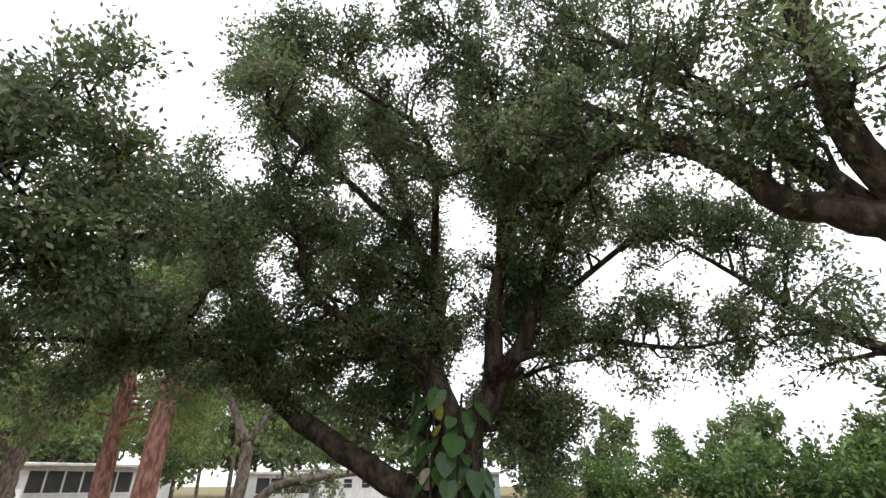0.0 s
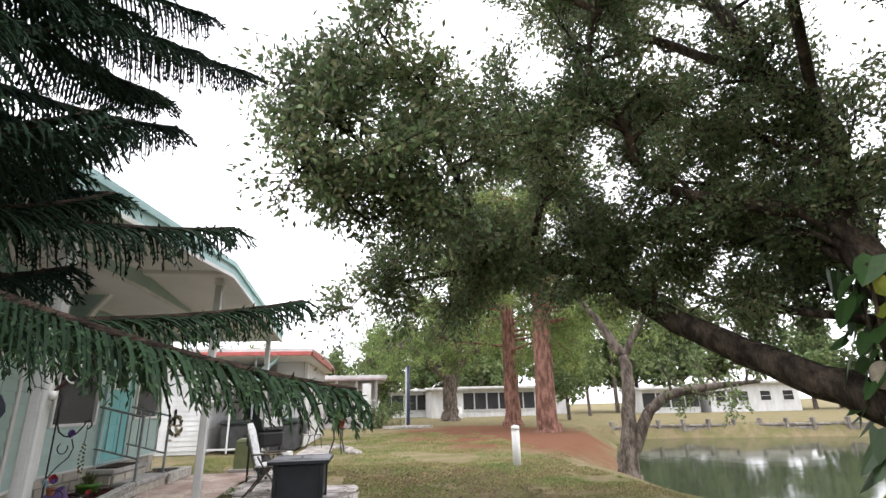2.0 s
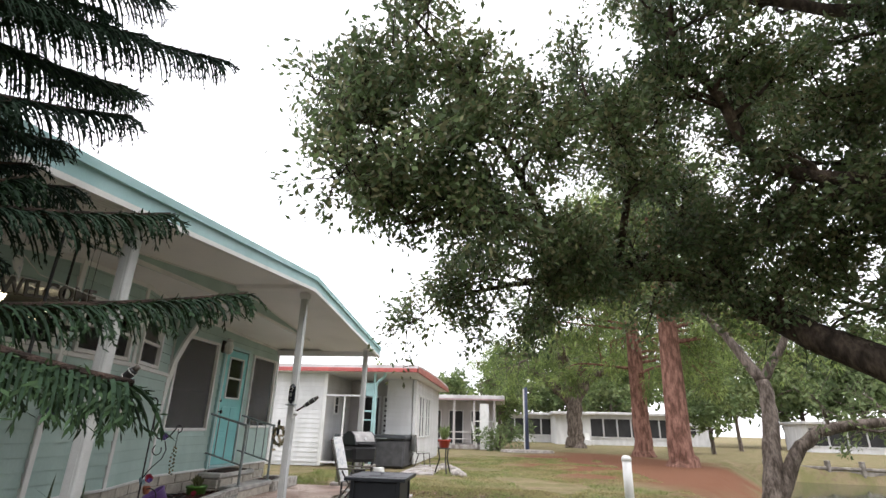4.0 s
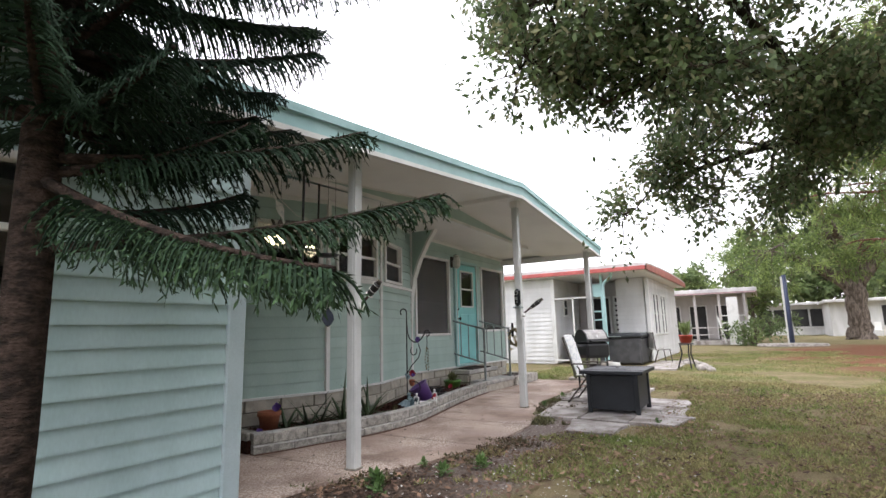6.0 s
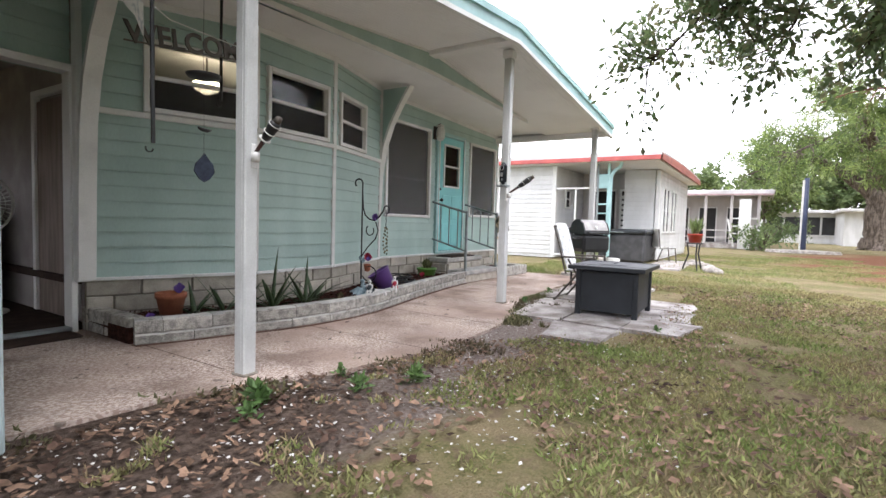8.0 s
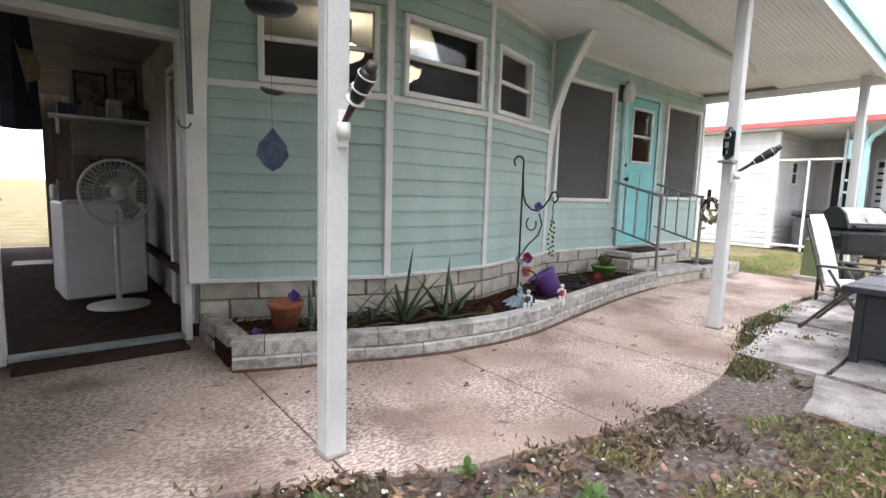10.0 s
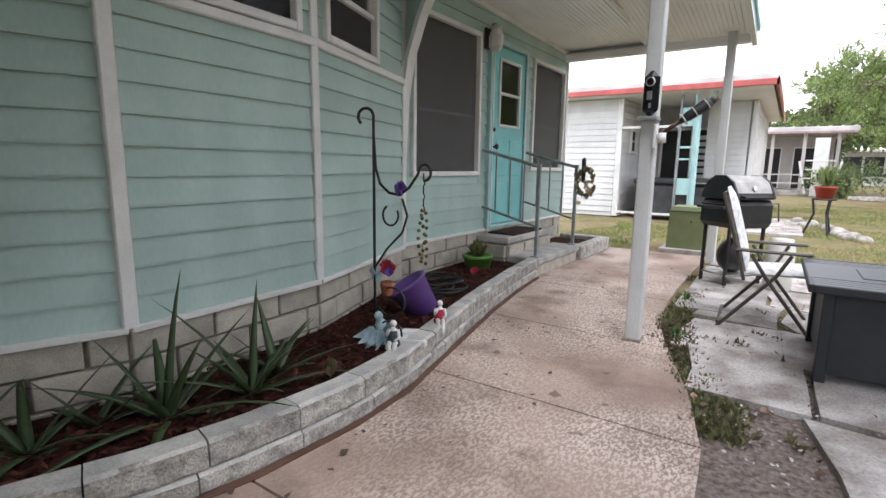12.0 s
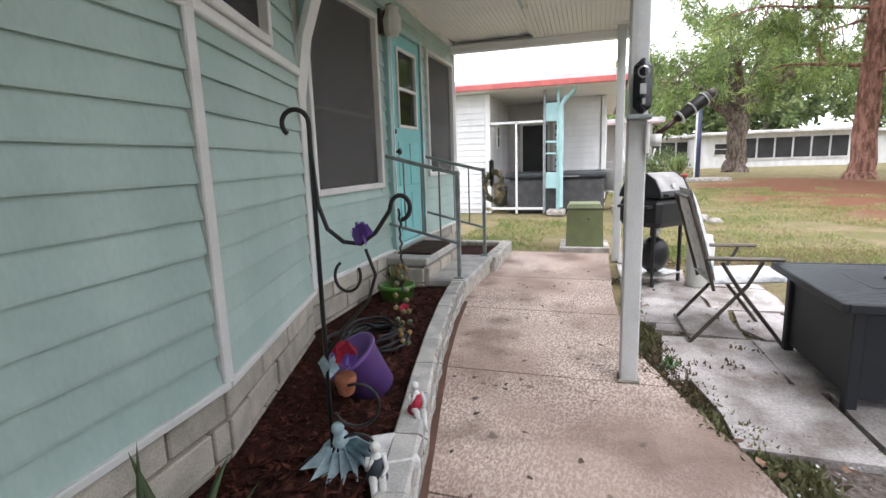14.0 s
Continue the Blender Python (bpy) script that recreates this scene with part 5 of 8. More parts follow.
def hang_cord(x, y, z0, z1, label):
    t = thing("strap_hanger", (x, y, z0), label, "cord")
    part("cord", Shape().tube([(0, 0, z1 - z0), (0.004, 0, (z1 - z0) * 0.5), (0, 0, 0.03)], 0.011, 6), BLACK, t)
    part("hook", Shape().tube([(p[1], 0, p[2]) for p in arc(0.02, 0.0, 0.02, 180, 380)], 0.004, 6), BLACK, t)


hang_cord(-4.085, -1.18, 1.355, 2.76, "black strap with a hook hanging from the soffit")
hang_cord(-5.0, -1.95, 1.86, 2.76, "black strap with a hook hanging from the soffit")
# WELCOME sign hung under the roof
sign = thing("welcome_sign", (-4.64, -1.70, 2.11), "dark cut-metal sign reading WELCOME hung on cords", "sign")
fc = bpy.data.curves.new("letters", "FONT")
fc.body, fc.size, fc.extrude, fc.align_x, fc.offset = "WELCOME", 0.185, 0.006, "CENTER", 0.004
tmp = new("tmp_text", fc)
me = bpy.data.meshes.new_from_object(tmp.evaluated_get(bpy.context.evaluated_depsgraph_get()))
bpy.data.objects.remove(tmp)
me.materials.append(BRONZE)
lt = new("letters", me)
lt.parent = sign
lt.matrix_basis = pose(0, 0, 0, 90, -7, 180)
part("rod", Shape().tube([(0.46, 0, -0.05), (-0.46, 0, 0.06)], 0.006, 6), BRONZE, sign)
for x in (-0.36, 0.36):
    part("cord", Shape().tube([(x, 0, 0.12 - x * 0.1), (x, 0, 0.66)], 0.002, 5), BLACK, sign)
pen = thing("pennant_string", (-4.64, -1.66, 2.2), "white cloth pennant on a cord under the porch roof", "bunting")
part("cord", Shape().tube([(1.18, 0.55, 0.22), (0.6, 0.2, 0.13), (0.2, 0, 0.06), (-0.2, 0.1, 0.0), (-0.32, 0.2, -0.02)], 0.004, 5), WHITE, pen)
s = Shape()
for k in range(7):
    u = k / 6
    wv = 0.02 * math.sin(k * 1.9)
    s.add([(0.66 - 0.28 * u, 0.20 - 0.15 * u + wv, 0.14 - 0.05 * u), (0.66 - 0.28 * u, 0.20 - 0.15 * u + wv + 0.004, 0.13 - 0.05 * u - 0.20 * u)], [])
s.f = [(2 * k, 2 * k + 1, 2 * k + 3, 2 * k + 2) for k in range(6)]
part("flag", s, FAB, pen, "white cloth flag", True)
wl = thing("spiral_spinner", (-4.384, -1.19, 1.80), "small dark dish wind spinner hanging under the roof", "wind spinner")
part("dish", Shape().lathe([(0.002, 0.0), (0.085, 0.012), (0.10, 0.03), (0.085, 0.024), (0.002, 0.01)], 18), BLACK, wl, smooth=True)
part("wire", Shape().tube([(0, 0, 0.02), (0, 0, 1.0)], 0.0015, 5), BLACK, wl)

# ---- fire table, chair, grill, green box ----
ft = thing("fire_table", (-8.56, 0.24, -0.01), "dark charcoal metal fire pit table with slatted top", "fire table", rz=1)
LX, LY, HT = 0.98, 0.80, 0.57
for k in range(4):
    part("slat", Shape().box(LX / 2 - 0.05 - 0.052 * k, 0, HT - 0.014, 0.047, LY, 0.028, 0.004), CHARTOP, ft)
    part("slat", Shape().box(-LX / 2 + 0.05 + 0.052 * k, 0, HT - 0.014, 0.047, LY, 0.028, 0.004), CHARTOP, ft)
part("top_panel", Shape().box(0, 0, HT - 0.012, LX - 0.46, LY, 0.03, 0.004), CHARTOP, ft)
s = Shape()
s.box(0, LY / 2 - 0.008, HT - 0.02, LX, 0.03, 0.045, 0.005)
s.box(0, -LY / 2 + 0.008, HT - 0.02, LX, 0.03, 0.045, 0.005)
s.box(LX / 2 - 0.008, 0, HT - 0.02, 0.03, LY - 0.03, 0.045, 0.005)
s.box(-LX / 2 + 0.008, 0, HT - 0.02, 0.03, LY - 0.03, 0.045, 0.005)
part("rim", s, CHAR, ft)
part("burner_lid", Shape().box(0, 0, HT + 0.004, 0.34, 0.30, 0.008, 0.003), CHARTOP, ft)
part("lid_handle", Shape().tube([(-0.05, 0, HT + 0.008), (-0.05, 0, HT + 0.02), (0.05, 0, HT + 0.02), (0.05, 0, HT + 0.008)], 0.006, 6), BLACK, ft)
for x in (-1, 1):
    part("side_panel", Shape().box(x * (LX / 2 - 0.10), 0, 0.29, 0.02, LY - 0.22, 0.44, 0.003), CHAR, ft)
for y in (-1, 1):
    part("side_panel", Shape().box(0, y * (LY / 2 - 0.10), 0.29, LX - 0.24, 0.02, 0.44, 0.003), CHAR, ft)
for x in (-1, 1):
    for y in (-1, 1):
        part("leg", Shape().box(x * (LX / 2 - 0.095), y * (LY / 2 - 0.095), 0.27, 0.055, 0.055, 0.54, 0.006), CHAR, ft)
        part("foot", Shape().lathe([(0.02, 0.0), (0.022, 0.012), (0.012, 0.02)], 10, pose(x * (LX / 2 - 0.095), y * (LY / 2 - 0.095), -0.008)), BLACK, ft)

ch = thing("folding_chair", (-9.26, -0.38, 0.0), "bronze folding lawn chair with a white floral cushion", "chair", rz=92)
for y in (-0.27, 0.27):
    part("front_leg", Shape().tube([(0.30, y, 0.0), (0.0, y, 0.40), (-0.10, y, 0.56)], 0.013, 8), BRONZE, ch)
    part("rear_leg", Shape().tube([(-0.27, y, 0.0), (0.06, y, 0.41), (0.14, y, 0.57)], 0.013, 8), BRONZE, ch)
    part("armrest", Shape().box(0.03, y, 0.585, 0.46, 0.05, 0.022, 0.009), BRONZE, ch)
    part("back_post", Shape().tube([(-0.13, y * 0.88, 0.36), (-0.24, y * 0.88, 0.75), (-0.31, y * 0.88, 0.98)], 0.012, 8), BRONZE, ch)
part("cross_bar", Shape().tube([(-0.27, -0.27, 0.03), (-0.27, 0.27, 0.03)], 0.010, 8), BRONZE, ch)
part("cross_bar", Shape().tube([(-0.31, -0.235, 0.98), (-0.31, 0.235, 0.98)], 0.012, 8), BRONZE, ch)


def cushion(s, w, h, t, m):
    n = 10
    for side in (-1, 1):
        vs = []
        for i in range(n + 1):
            for j in range(n + 1):
                u, v = i / n * 2 - 1, j / n * 2 - 1
                puff = t / 2 * (1 - abs(u) ** 6) * (1 - abs(v) ** 6) * (0.82 + 0.18 * abs(math.sin(3 * math.pi * j / n)))
                vs.append((u * w / 2, v * h / 2, side * puff))
        s.add(vs, [(i * (n + 1) + j, i * (n + 1) + j + 1, (i + 1) * (n + 1) + j + 1, (i + 1) * (n + 1) + j) for i in range(n) for j in range(n)], m)


s = Shape()
cushion(s, 0.50, 0.48, 0.06, pose(0.09, 0, 0.425, 0, -3, 0))
part("seat_cushion", s, FAB, ch, "white floral seat cushion", True)
s = Shape()
cushion(s, 0.64, 0.46, 0.07, pose(-0.205, 0, 0.72, 0, 74, 0))
part("back_cushion", s, FAB, ch, "white floral back cushion", True)

gr = thing("gas_grill", (-10.72, -0.72, 0.0), "black gas grill with a steel lid and covered bottle below", "grill", rz=48)
gr.scale = (0.80, 0.84, 1.03)
hood = [(-0.29, 0.84), (-0.27, 0.90), (-0.20, 1.00), (-0.08, 1.06), (0.08, 1.06), (0.20, 1.00), (0.27, 0.90), (0.29, 0.84)]
n = len(hood)
s = Shape().add([(x, y, z) for y in (-0.25, 0.25) for x, z in hood], [tuple(range(n))[::-1], tuple(range(n, 2 * n))] + [(i, i + 1, n + i + 1, n + i) for i in range(n - 1)] + [(n - 1, 0, n, 2 * n - 1)])
hd = part("hood", s, BLACK, gr, "black hood with a dulled steel top")
hd.data.materials.append(ALUM)
for f in hd.data.polygons:
    f.material_index = 1 if f.normal.z > 0.45 and f.center.z > 0.9 else 0
for y in (-0.257, 0.257):
    part("hood_end", Shape().add([(x * 1.03, y + dy, z + 0.005) for dy in (-0.012, 0.012) for x, z in hood], [tuple(range(n))[::-1], tuple(range(n, 2 * n))] + [(i, i + 1, n + i + 1, n + i) for i in range(n - 1)]), BLACK, gr)
part("firebox", Shape().box(0, 0, 0.70, 0.60, 0.58, 0.27, 0.05), BLACK, gr)
part("side_shelf", Shape().box(0, -0.33, 0.76, 0.44, 0.12, 0.03, 0.008), BLACK, gr)
part("thermometer", Shape().lathe([(0.03, 0), (0.03, 0.012), (0.02, 0.016)], 14, pose(0.245, 0, 0.94, 0, 70)), STEEL, gr)
part("handle", Shape().tube([(0.27, -0.2, 0.87), (0.33, -0.19, 0.86), (0.33, 0.19, 0.86), (0.27, 0.2, 0.87)], 0.012, 8), BLACK, gr)
for x in (-0.2, 0.2):
    for y in (-0.24, 0.24):
        part("leg", Shape().box(x, y, 0.29, 0.035, 0.035, 0.58, 0.004), BLACK, gr)
part("bottom_shelf", Shape().box(0, 0, 0.10, 0.44, 0.50, 0.02, 0.004), STEEL, gr)
s = Shape()
blob(s, (0.02, 0.0, 0.28), 0.18, 10, (0.95, 1.1, 0.98))
part("bottle_cover", s, BLACK, gr, "black plastic bag over the bottle", True)
part("valve", Shape().lathe([(0.03, 0.46), (0.03, 0.50), (0.05, 0.52), (0.05, 0.55), (0.02, 0.57)], 10, pose(0.02, 0.05, 0)), PLASTW, gr)
for k in range(3):
    part("knob", Shape().lathe([(0.025, 0), (0.022, 0.03), (0.01, 0.032)], 12, pose(0.25, -0.22 + 0.22 * k, 0.65, 0, 90)), STEEL, gr)
can = thing("white_canister", (-10.62, -0.30, 0.0), "cream plastic canister standing beside the grill", "canister")
part("body", Shape().lathe([(0.11, 0), (0.12, 0.02), (0.12, 0.42), (0.10, 0.46), (0.10, 0.50), (0.02, 0.51)], 20), PLASTW, can, smooth=True)
ub = thing("utility_box", (-12.72, -1.42, -0.02), "olive green enamel utility cabinet on a concrete pad", "utility box", rz=2)
part("pad", Shape().box(0, 0, 0.03, 0.72, 0.66, 0.08, 0.01), PAVER, ub, "pale concrete pad")
bx = Shape()
vs = [(sx * a, sy * a2, z) for z, a, a2 in ((0.07, 0.28, 0.25), (0.60, 0.265, 0.235), (0.65, 0.235, 0.205)) for sx, sy in ((-1, -1), (1, -1), (1, 1), (-1, 1))]
bx.add(vs, [(i + 4 * r, (i + 1) % 4 + 4 * r, (i + 1) % 4 + 4 * r + 4, i + 4 * r + 4) for r in (0, 1) for i in range(4)] + [(8, 9, 10, 11)])
part("cabinet", bx, OLIVE, ub)
part("lid_seam", Shape().box(0, 0, 0.585, 0.545, 0.485, 0.008), DARK, ub)
part("lock", Shape().lathe([(0.015, 0), (0.012, 0.01)], 8, pose(0.275, 0.05, 0.45, 0, 90)), BLACK, ub)
af = thing("lantern_ornament", (-3.17, -0.72, 0.0), "small black lantern-like ornament at the annex corner", "ornament")
part("body", Shape().lathe([(0.05, 0), (0.068, 0.015), (0.07, 0.09), (0.047, 0.125), (0.024, 0.14), (0.027, 0.17), (0.01, 0.185)], 14), BLACK, af, smooth=True)
part("stub_pipe", Shape().tube([(-0.08, 0.02, 0.0), (-0.06, 0.02, 0.16)], 0.02, 8), STEEL, af, "grey pipe stub")

# ---- porch room contents seen through the doorway ----
fan = thing("pedestal_fan", (-4.12, -4.30, 0.045), "off-white pedestal fan standing in the porch room", "fan", rz=8)
fan.scale = (1.08, 1.08, 1.08)
part("base", Shape().lathe([(0.22, 0.0), (0.22, 0.015), (0.12, 0.035), (0.04, 0.05), (0.02, 0.06)], 24), PLASTW, fan, smooth=True)
part("pole", Shape().tube([(0, 0, 0.03), (0, 0, 0.78)], [0.02, 0.016], 10), PLASTW, fan, smooth=True)
part("motor", Shape().lathe([(0.03, -0.12), (0.07, -0.10), (0.075, 0.0), (0.05, 0.02)], 14, pose(0, 0.02, 0.92, -90)), PLASTW, fan, smooth=True)
part("hub", Shape().lathe([(0.06, 0.0), (0.055, 0.02), (0.02, 0.03)], 16, pose(0, 0.13, 0.92, -90)), PLASTW, fan, smooth=True)
for k in range(3):
    b_ = Shape()
    a = k * 120
    b_.add([(0.04, 0.07, -0.03), (0.20, 0.05, -0.08), (0.235, 0.08, 0.02), (0.20, 0.10, 0.07), (0.05, 0.085, 0.03)], [(0, 1, 2, 3, 4)], pose(0, 0, 0.92) @ pose(0, 0, 0, 0, a, 0))
    part("blade", b_, GREYMETAL, fan)
s = Shape()
for k in range(40):
    a = 2 * math.pi * k / 40
    c_, s_ = math.cos(a), math.sin(a)
    s.tube([(0.05 * c_, 0.125, 0.92 + 0.05 * s_), (0.16 * c_, 0.125, 0.92 + 0.16 * s_), (0.25 * c_, 0.07, 0.92 + 0.25 * s_), (0.16 * c_, 0.0, 0.92 + 0.16 * s_)], 0.0022, 4)
for r, y in ((0.25, 0.07), (0.17, 0.125), (0.10, 0.127)):
    s.tube([(r * math.cos(2 * math.pi * k / 28), y, 0.92 + r * math.sin(2 * math.pi * k / 28)) for k in range(28)], 0.013 if r > 0.2 else 0.003, 5, closed=True)
tagged(part("guard", s, PLASTW, fan), kind="stuff")
ws = thing("washing_machine", (-4.04, -5.02, 0.045), "white top-loading washing machine in the porch room", "washing machine", rz=6)
part("body", Shape().box(0, 0, 0.45, 0.66, 0.62, 0.88, 0.02), APPL, ws)
part("control_panel", Shape().box(0, -0.26, 0.96, 0.66, 0.12, 0.16, 0.02), APPL, ws)
part("lid", Shape().box(0, 0.03, 0.895, 0.56, 0.44, 0.02, 0.008), APPL, ws)
sh = thing("wall_shelf", (-4.18, -5.6, 1.76), "cluttered white wall shelf above the washing machine", "shelf")
part("board", Shape().box(0, 0, 0, 0.95, 0.28, 0.03, 0.004), WHITE, sh)
for x in (-0.4, 0.4):
    part("bracket", Shape().box(x, -0.05, -0.09, 0.03, 0.2, 0.15, 0.003), WHITE, sh)
for k, (x, w_, h_, mt) in enumerate(((-0.33, 0.18, 0.12, DARK), (-0.08, 0.14, 0.20, STEEL), (0.14, 0.10, 0.16, WOODIN), (0.32, 0.16, 0.11, NAVY))):
    tagged(part("storage_box", Shape().box(-4.18 + x, -5.6, 1.775 + h_ / 2, w_, 0.18, h_, 0.01), mt), "small dim storage box on the wall shelf", "box", "boxes on the shelf")
part("wall_board", Shape().box(0, 0, 0, 0.62, 0.03, 0.5), WOODIN, thing("cork_board", (-4.2, -5.84, 1.15), "brown panel behind the washing machine", "panel"))
cb = thing("hanging_coat", (-3.53, -4.3, 1.52), "dark blue coat hanging on the wall", "coat")
part("cloth", Shape().lathe([(0.05, 0.9), (0.13, 0.82), (0.17, 0.5), (0.20, 0.0), (0.12, 0.02)], 9, Matrix.Diagonal((0.7, 1, 1, 1))), mat("navy_cloth", (0.022, 0.028, 0.05), (0.014, 0.017, 0.03), rough=0.9, scale=8), cb)
part("hook", Shape().tube([(0, 0, 0.9), (0, 0, 1.15)], 0.006, 6), STEEL, cb)
tagged(part("wall_partition", Shape().box(-4.25, -5.9, 1.25, 0.7, 0.08, 2.4), SHADEDWALL), "partition behind the washing machine in the shaded wall grey", "wall", kind="structure")
tagged(part("small_rug", Shape().box(-3.55, -7.4, 0.052, 0.55, 0.4, 0.012, 0.004), WOODIN), "brown rug by the back doorway", "rug")
inner_door = thing("inner_door", (-4.555, -3.75, 0.05), "brown panelled inner door in a white frame", "door", kind="structure")
part("leaf", Shape().box(0, 0, 0.98, 0.035, 0.74, 1.95, 0.006), WOODIN, inner_door)
for y in (-0.41, 0.41):
    part("jamb", Shape().box(0.01, y, 1.0, 0.06, 0.06, 2.0, 0.006), WHITE, inner_door)
part("head", Shape().box(0.01, 0, 2.02, 0.06, 0.88, 0.06, 0.006), WHITE, inner_door)
for x, z, w_, h_ in ((-4.08, 2.10, 0.30, 0.34), (-4.40, 2.14, 0.22, 0.42)):
    pf = thing("wall_picture", (x, -5.84, z), "dim framed picture on the grey partition", "picture", group="pictures on the partition")
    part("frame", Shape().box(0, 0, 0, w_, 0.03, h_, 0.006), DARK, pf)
    part("print", Shape().box(0, 0.018, 0, w_ - 0.06, 0.004, h_ - 0.06), mat("faded_print", (0.30, 0.22, 0.19), (0.11, 0.10, 0.10), rough=0.7, scale=9), pf)
ls = thing("lower_shelf", (-4.28, -5.72, 1.33), "narrow dark wall shelf with small tools", "shelf")
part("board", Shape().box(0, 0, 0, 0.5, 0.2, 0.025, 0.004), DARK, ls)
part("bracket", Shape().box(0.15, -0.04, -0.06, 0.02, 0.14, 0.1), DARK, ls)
tagged(part("white_bin", Shape().lathe([(0.075, 0.0), (0.10, 0.30), (0.085, 0.30), (0.06, 0.02)], 4, pose(-4.32, -5.15, 0.905, 0, 0, 40)), PLASTW), "off-white plastic bin on the washing machine", "bin")
tagged(part("carton", Shape().box(-3.84, -5.02, 1.02, 0.20, 0.26, 0.22, 0.006), WOODIN), "brown carton on the washing machine", "box")
s = Shape()
s.lathe([(0.20, 0.0), (0.12, 0.012), (0.105, 0.09), (0.02, 0.11)], 20, pose(-3.56, -4.05, 1.95, 0, -80, 0))
tagged(part("straw_hat", s, mat("straw", (0.34, 0.27, 0.17), (0.24, 0.18, 0.11), rough=0.85, scale=30), smooth=True), "straw hat hanging beside the coat", "hat")
lampA = thing("ceiling_lamp", (-6.35, -4.3, 2.50), "warm glowing ceiling lamp inside the bay room", "lamp")
part("shade", Shape().lathe([(0.03, 0.0), (0.14, 0.06), (0.16, 0.14), (0.06, 0.18), (0.02, 0.2)], 18), LAMPM, lampA, "glowing frosted shade", True)
part("stem", Shape().tube([(0, 0, 0.18), (0, 0, 0.45)], 0.012, 8), BRONZE, lampA)
lampB = copy_thing(lampA, pose(-7.25, -4.5, 2.46))

# ---- stones, white post, pole, planter in the yard ----
pvc = thing("marker_post", (-11.75, 4.25, -0.05), "short white plastic marker post in the lawn", "post")
part("pipe", Shape().tube([(0, 0, -0.1), (0.0, 0, 0.78)], 0.085, 14), WHITE, pvc, smooth=True)
part("cap", Shape().lathe([(0.092, 0.74), (0.092, 0.80), (0.06, 0.83), (0.01, 0.84)], 14), WHITE, pvc, smooth=True)
pole = thing("lake_pole", (-31.5, 3.2, 0.0), "dark blue-grey pole on a white oval pad", "pole")
part("shaft", Shape().tube([(0, 0, 0), (0, 0, 3.5)], [0.13, 0.10], 12), NAVY, pole, smooth=True)
part("light_strip", Shape().tube([(0.02, -0.1, 0.1), (0.02, -0.1, 3.4)], 0.06, 8), PLASTW, pole)
part("pad", Shape().lathe([(1.3, 0.0), (1.25, 0.12), (0.05, 0.16)], 20, Matrix.Diagonal((0.7, 1.15, 1, 1))), STONE, pole, "whitish stone pad")
pl_ = thing("planter_stand", (-16.2, 0.25, 0.0), "red flower pot on a black wire stand with spiky plant", "planter")
pl_.scale = (0.85, 0.85, 0.95)
part("pot", Shape().lathe(pot_profile(0.14, 0.21, 0.26), 18, pose(0, 0, 0.66)), REDPOT, pl_, smooth=True)
for k in range(3):
    a = k * 2.09 + 0.4
    part("stand_leg", Shape().tube([(0.2 * math.cos(a), 0.2 * math.sin(a), 0.68), (0.15 * math.cos(a), 0.15 * math.sin(a), 0.4), (0.30 * math.cos(a), 0.30 * math.sin(a), 0.0)], 0.022, 6), BLACK, pl_)
part("stand_ring", Shape().tube([(0.21 * math.cos(k * 0.4), 0.21 * math.sin(k * 0.4), 0.68) for k in range(16)], 0.018, 6, closed=True), BLACK, pl_)
s = Shape()
leaf_tuft(s, (0, 0, 0.92), 70, 0.42, 0.30, 1.0, 0.06)
part("spiky_plant", s, FARLEAF, pl_)
sm = Shape()
blob(sm, (0, 0, 0.04), 0.13, 7, (1.2, 0.9, 0.6))
smesh = sm.mesh("border_stone", STONE)
for k in range(13):
    ob = new("border_stone", smesh)
    ob.matrix_basis = pose(-15.6 - 0.27 * k, 0.95 - 0.09 * k + 0.15 * rng.randn(), -0.02, 0, 0, rng.rand() * 360)
    tagged(ob, "rough pale border stone on the lawn", "stone", "border stones by the planter")

# ---- neighbouring houses ----
def plain_window(parent, m, w, h, bars=1, name="window"):
    t = new(name)
    t.parent = parent
    t.matrix_basis = m
    s = Shape()
    for x in (-w / 2, w / 2):
        s.box(x, 0, h / 2, 0.06, 0.08, h + 0.06, 0.006)
    for z in (0.0, h):
        s.box(0, 0.004, z, w, 0.08, 0.06, 0.006)
    for k in range(bars):
        s.box(0, 0.002, h * (k + 1) / (bars + 1), w, 0.05, 0.035, 0.004)
    part("frame", s, WHITE, t)
    part("pane", Shape().box(0, -0.01, h / 2, w, 0.02, h), SCREEN, t, "dark glass")
    return t


nb = thing("neighbour_house", (0, 0, 0), "white sided bungalow with coral fascia and recessed porch", "house")
part("front_wall", Shape().box(-17.26, -6.4, 1.38, 0.12, 5.36, 2.76), WHITEHOUSE, nb)
part("porch_side_wall", Shape().box(-18.6, -3.78, 1.38, 2.7, 0.12, 2.76), WHITEHOUSE, nb)
part("porch_back_wall", Shape().box(-20.0, -2.5, 1.38, 0.12, 2.6, 2.76), PINKGREY, nb)
part("corner_wall", Shape().box(-19.06, -1.66, 1.38, 0.12, 0.9, 2.76), WHITEHOUSE, nb)
part("yard_wall", Shape().box(-22.2, -1.15, 1.38, 6.2, 0.12, 2.76), WHITEHOUSE, nb)
part("back_wall", Shape().box(-25.3, -5.2, 1.38, 0.12, 8.0, 2.76), WHITEHOUSE, nb)
bow = [(-16.70 - 9.0 * k / 12, 2.90 + 0.09 * (1 - (k / 6 - 1) ** 2)) for k in range(13)]
s = Shape()
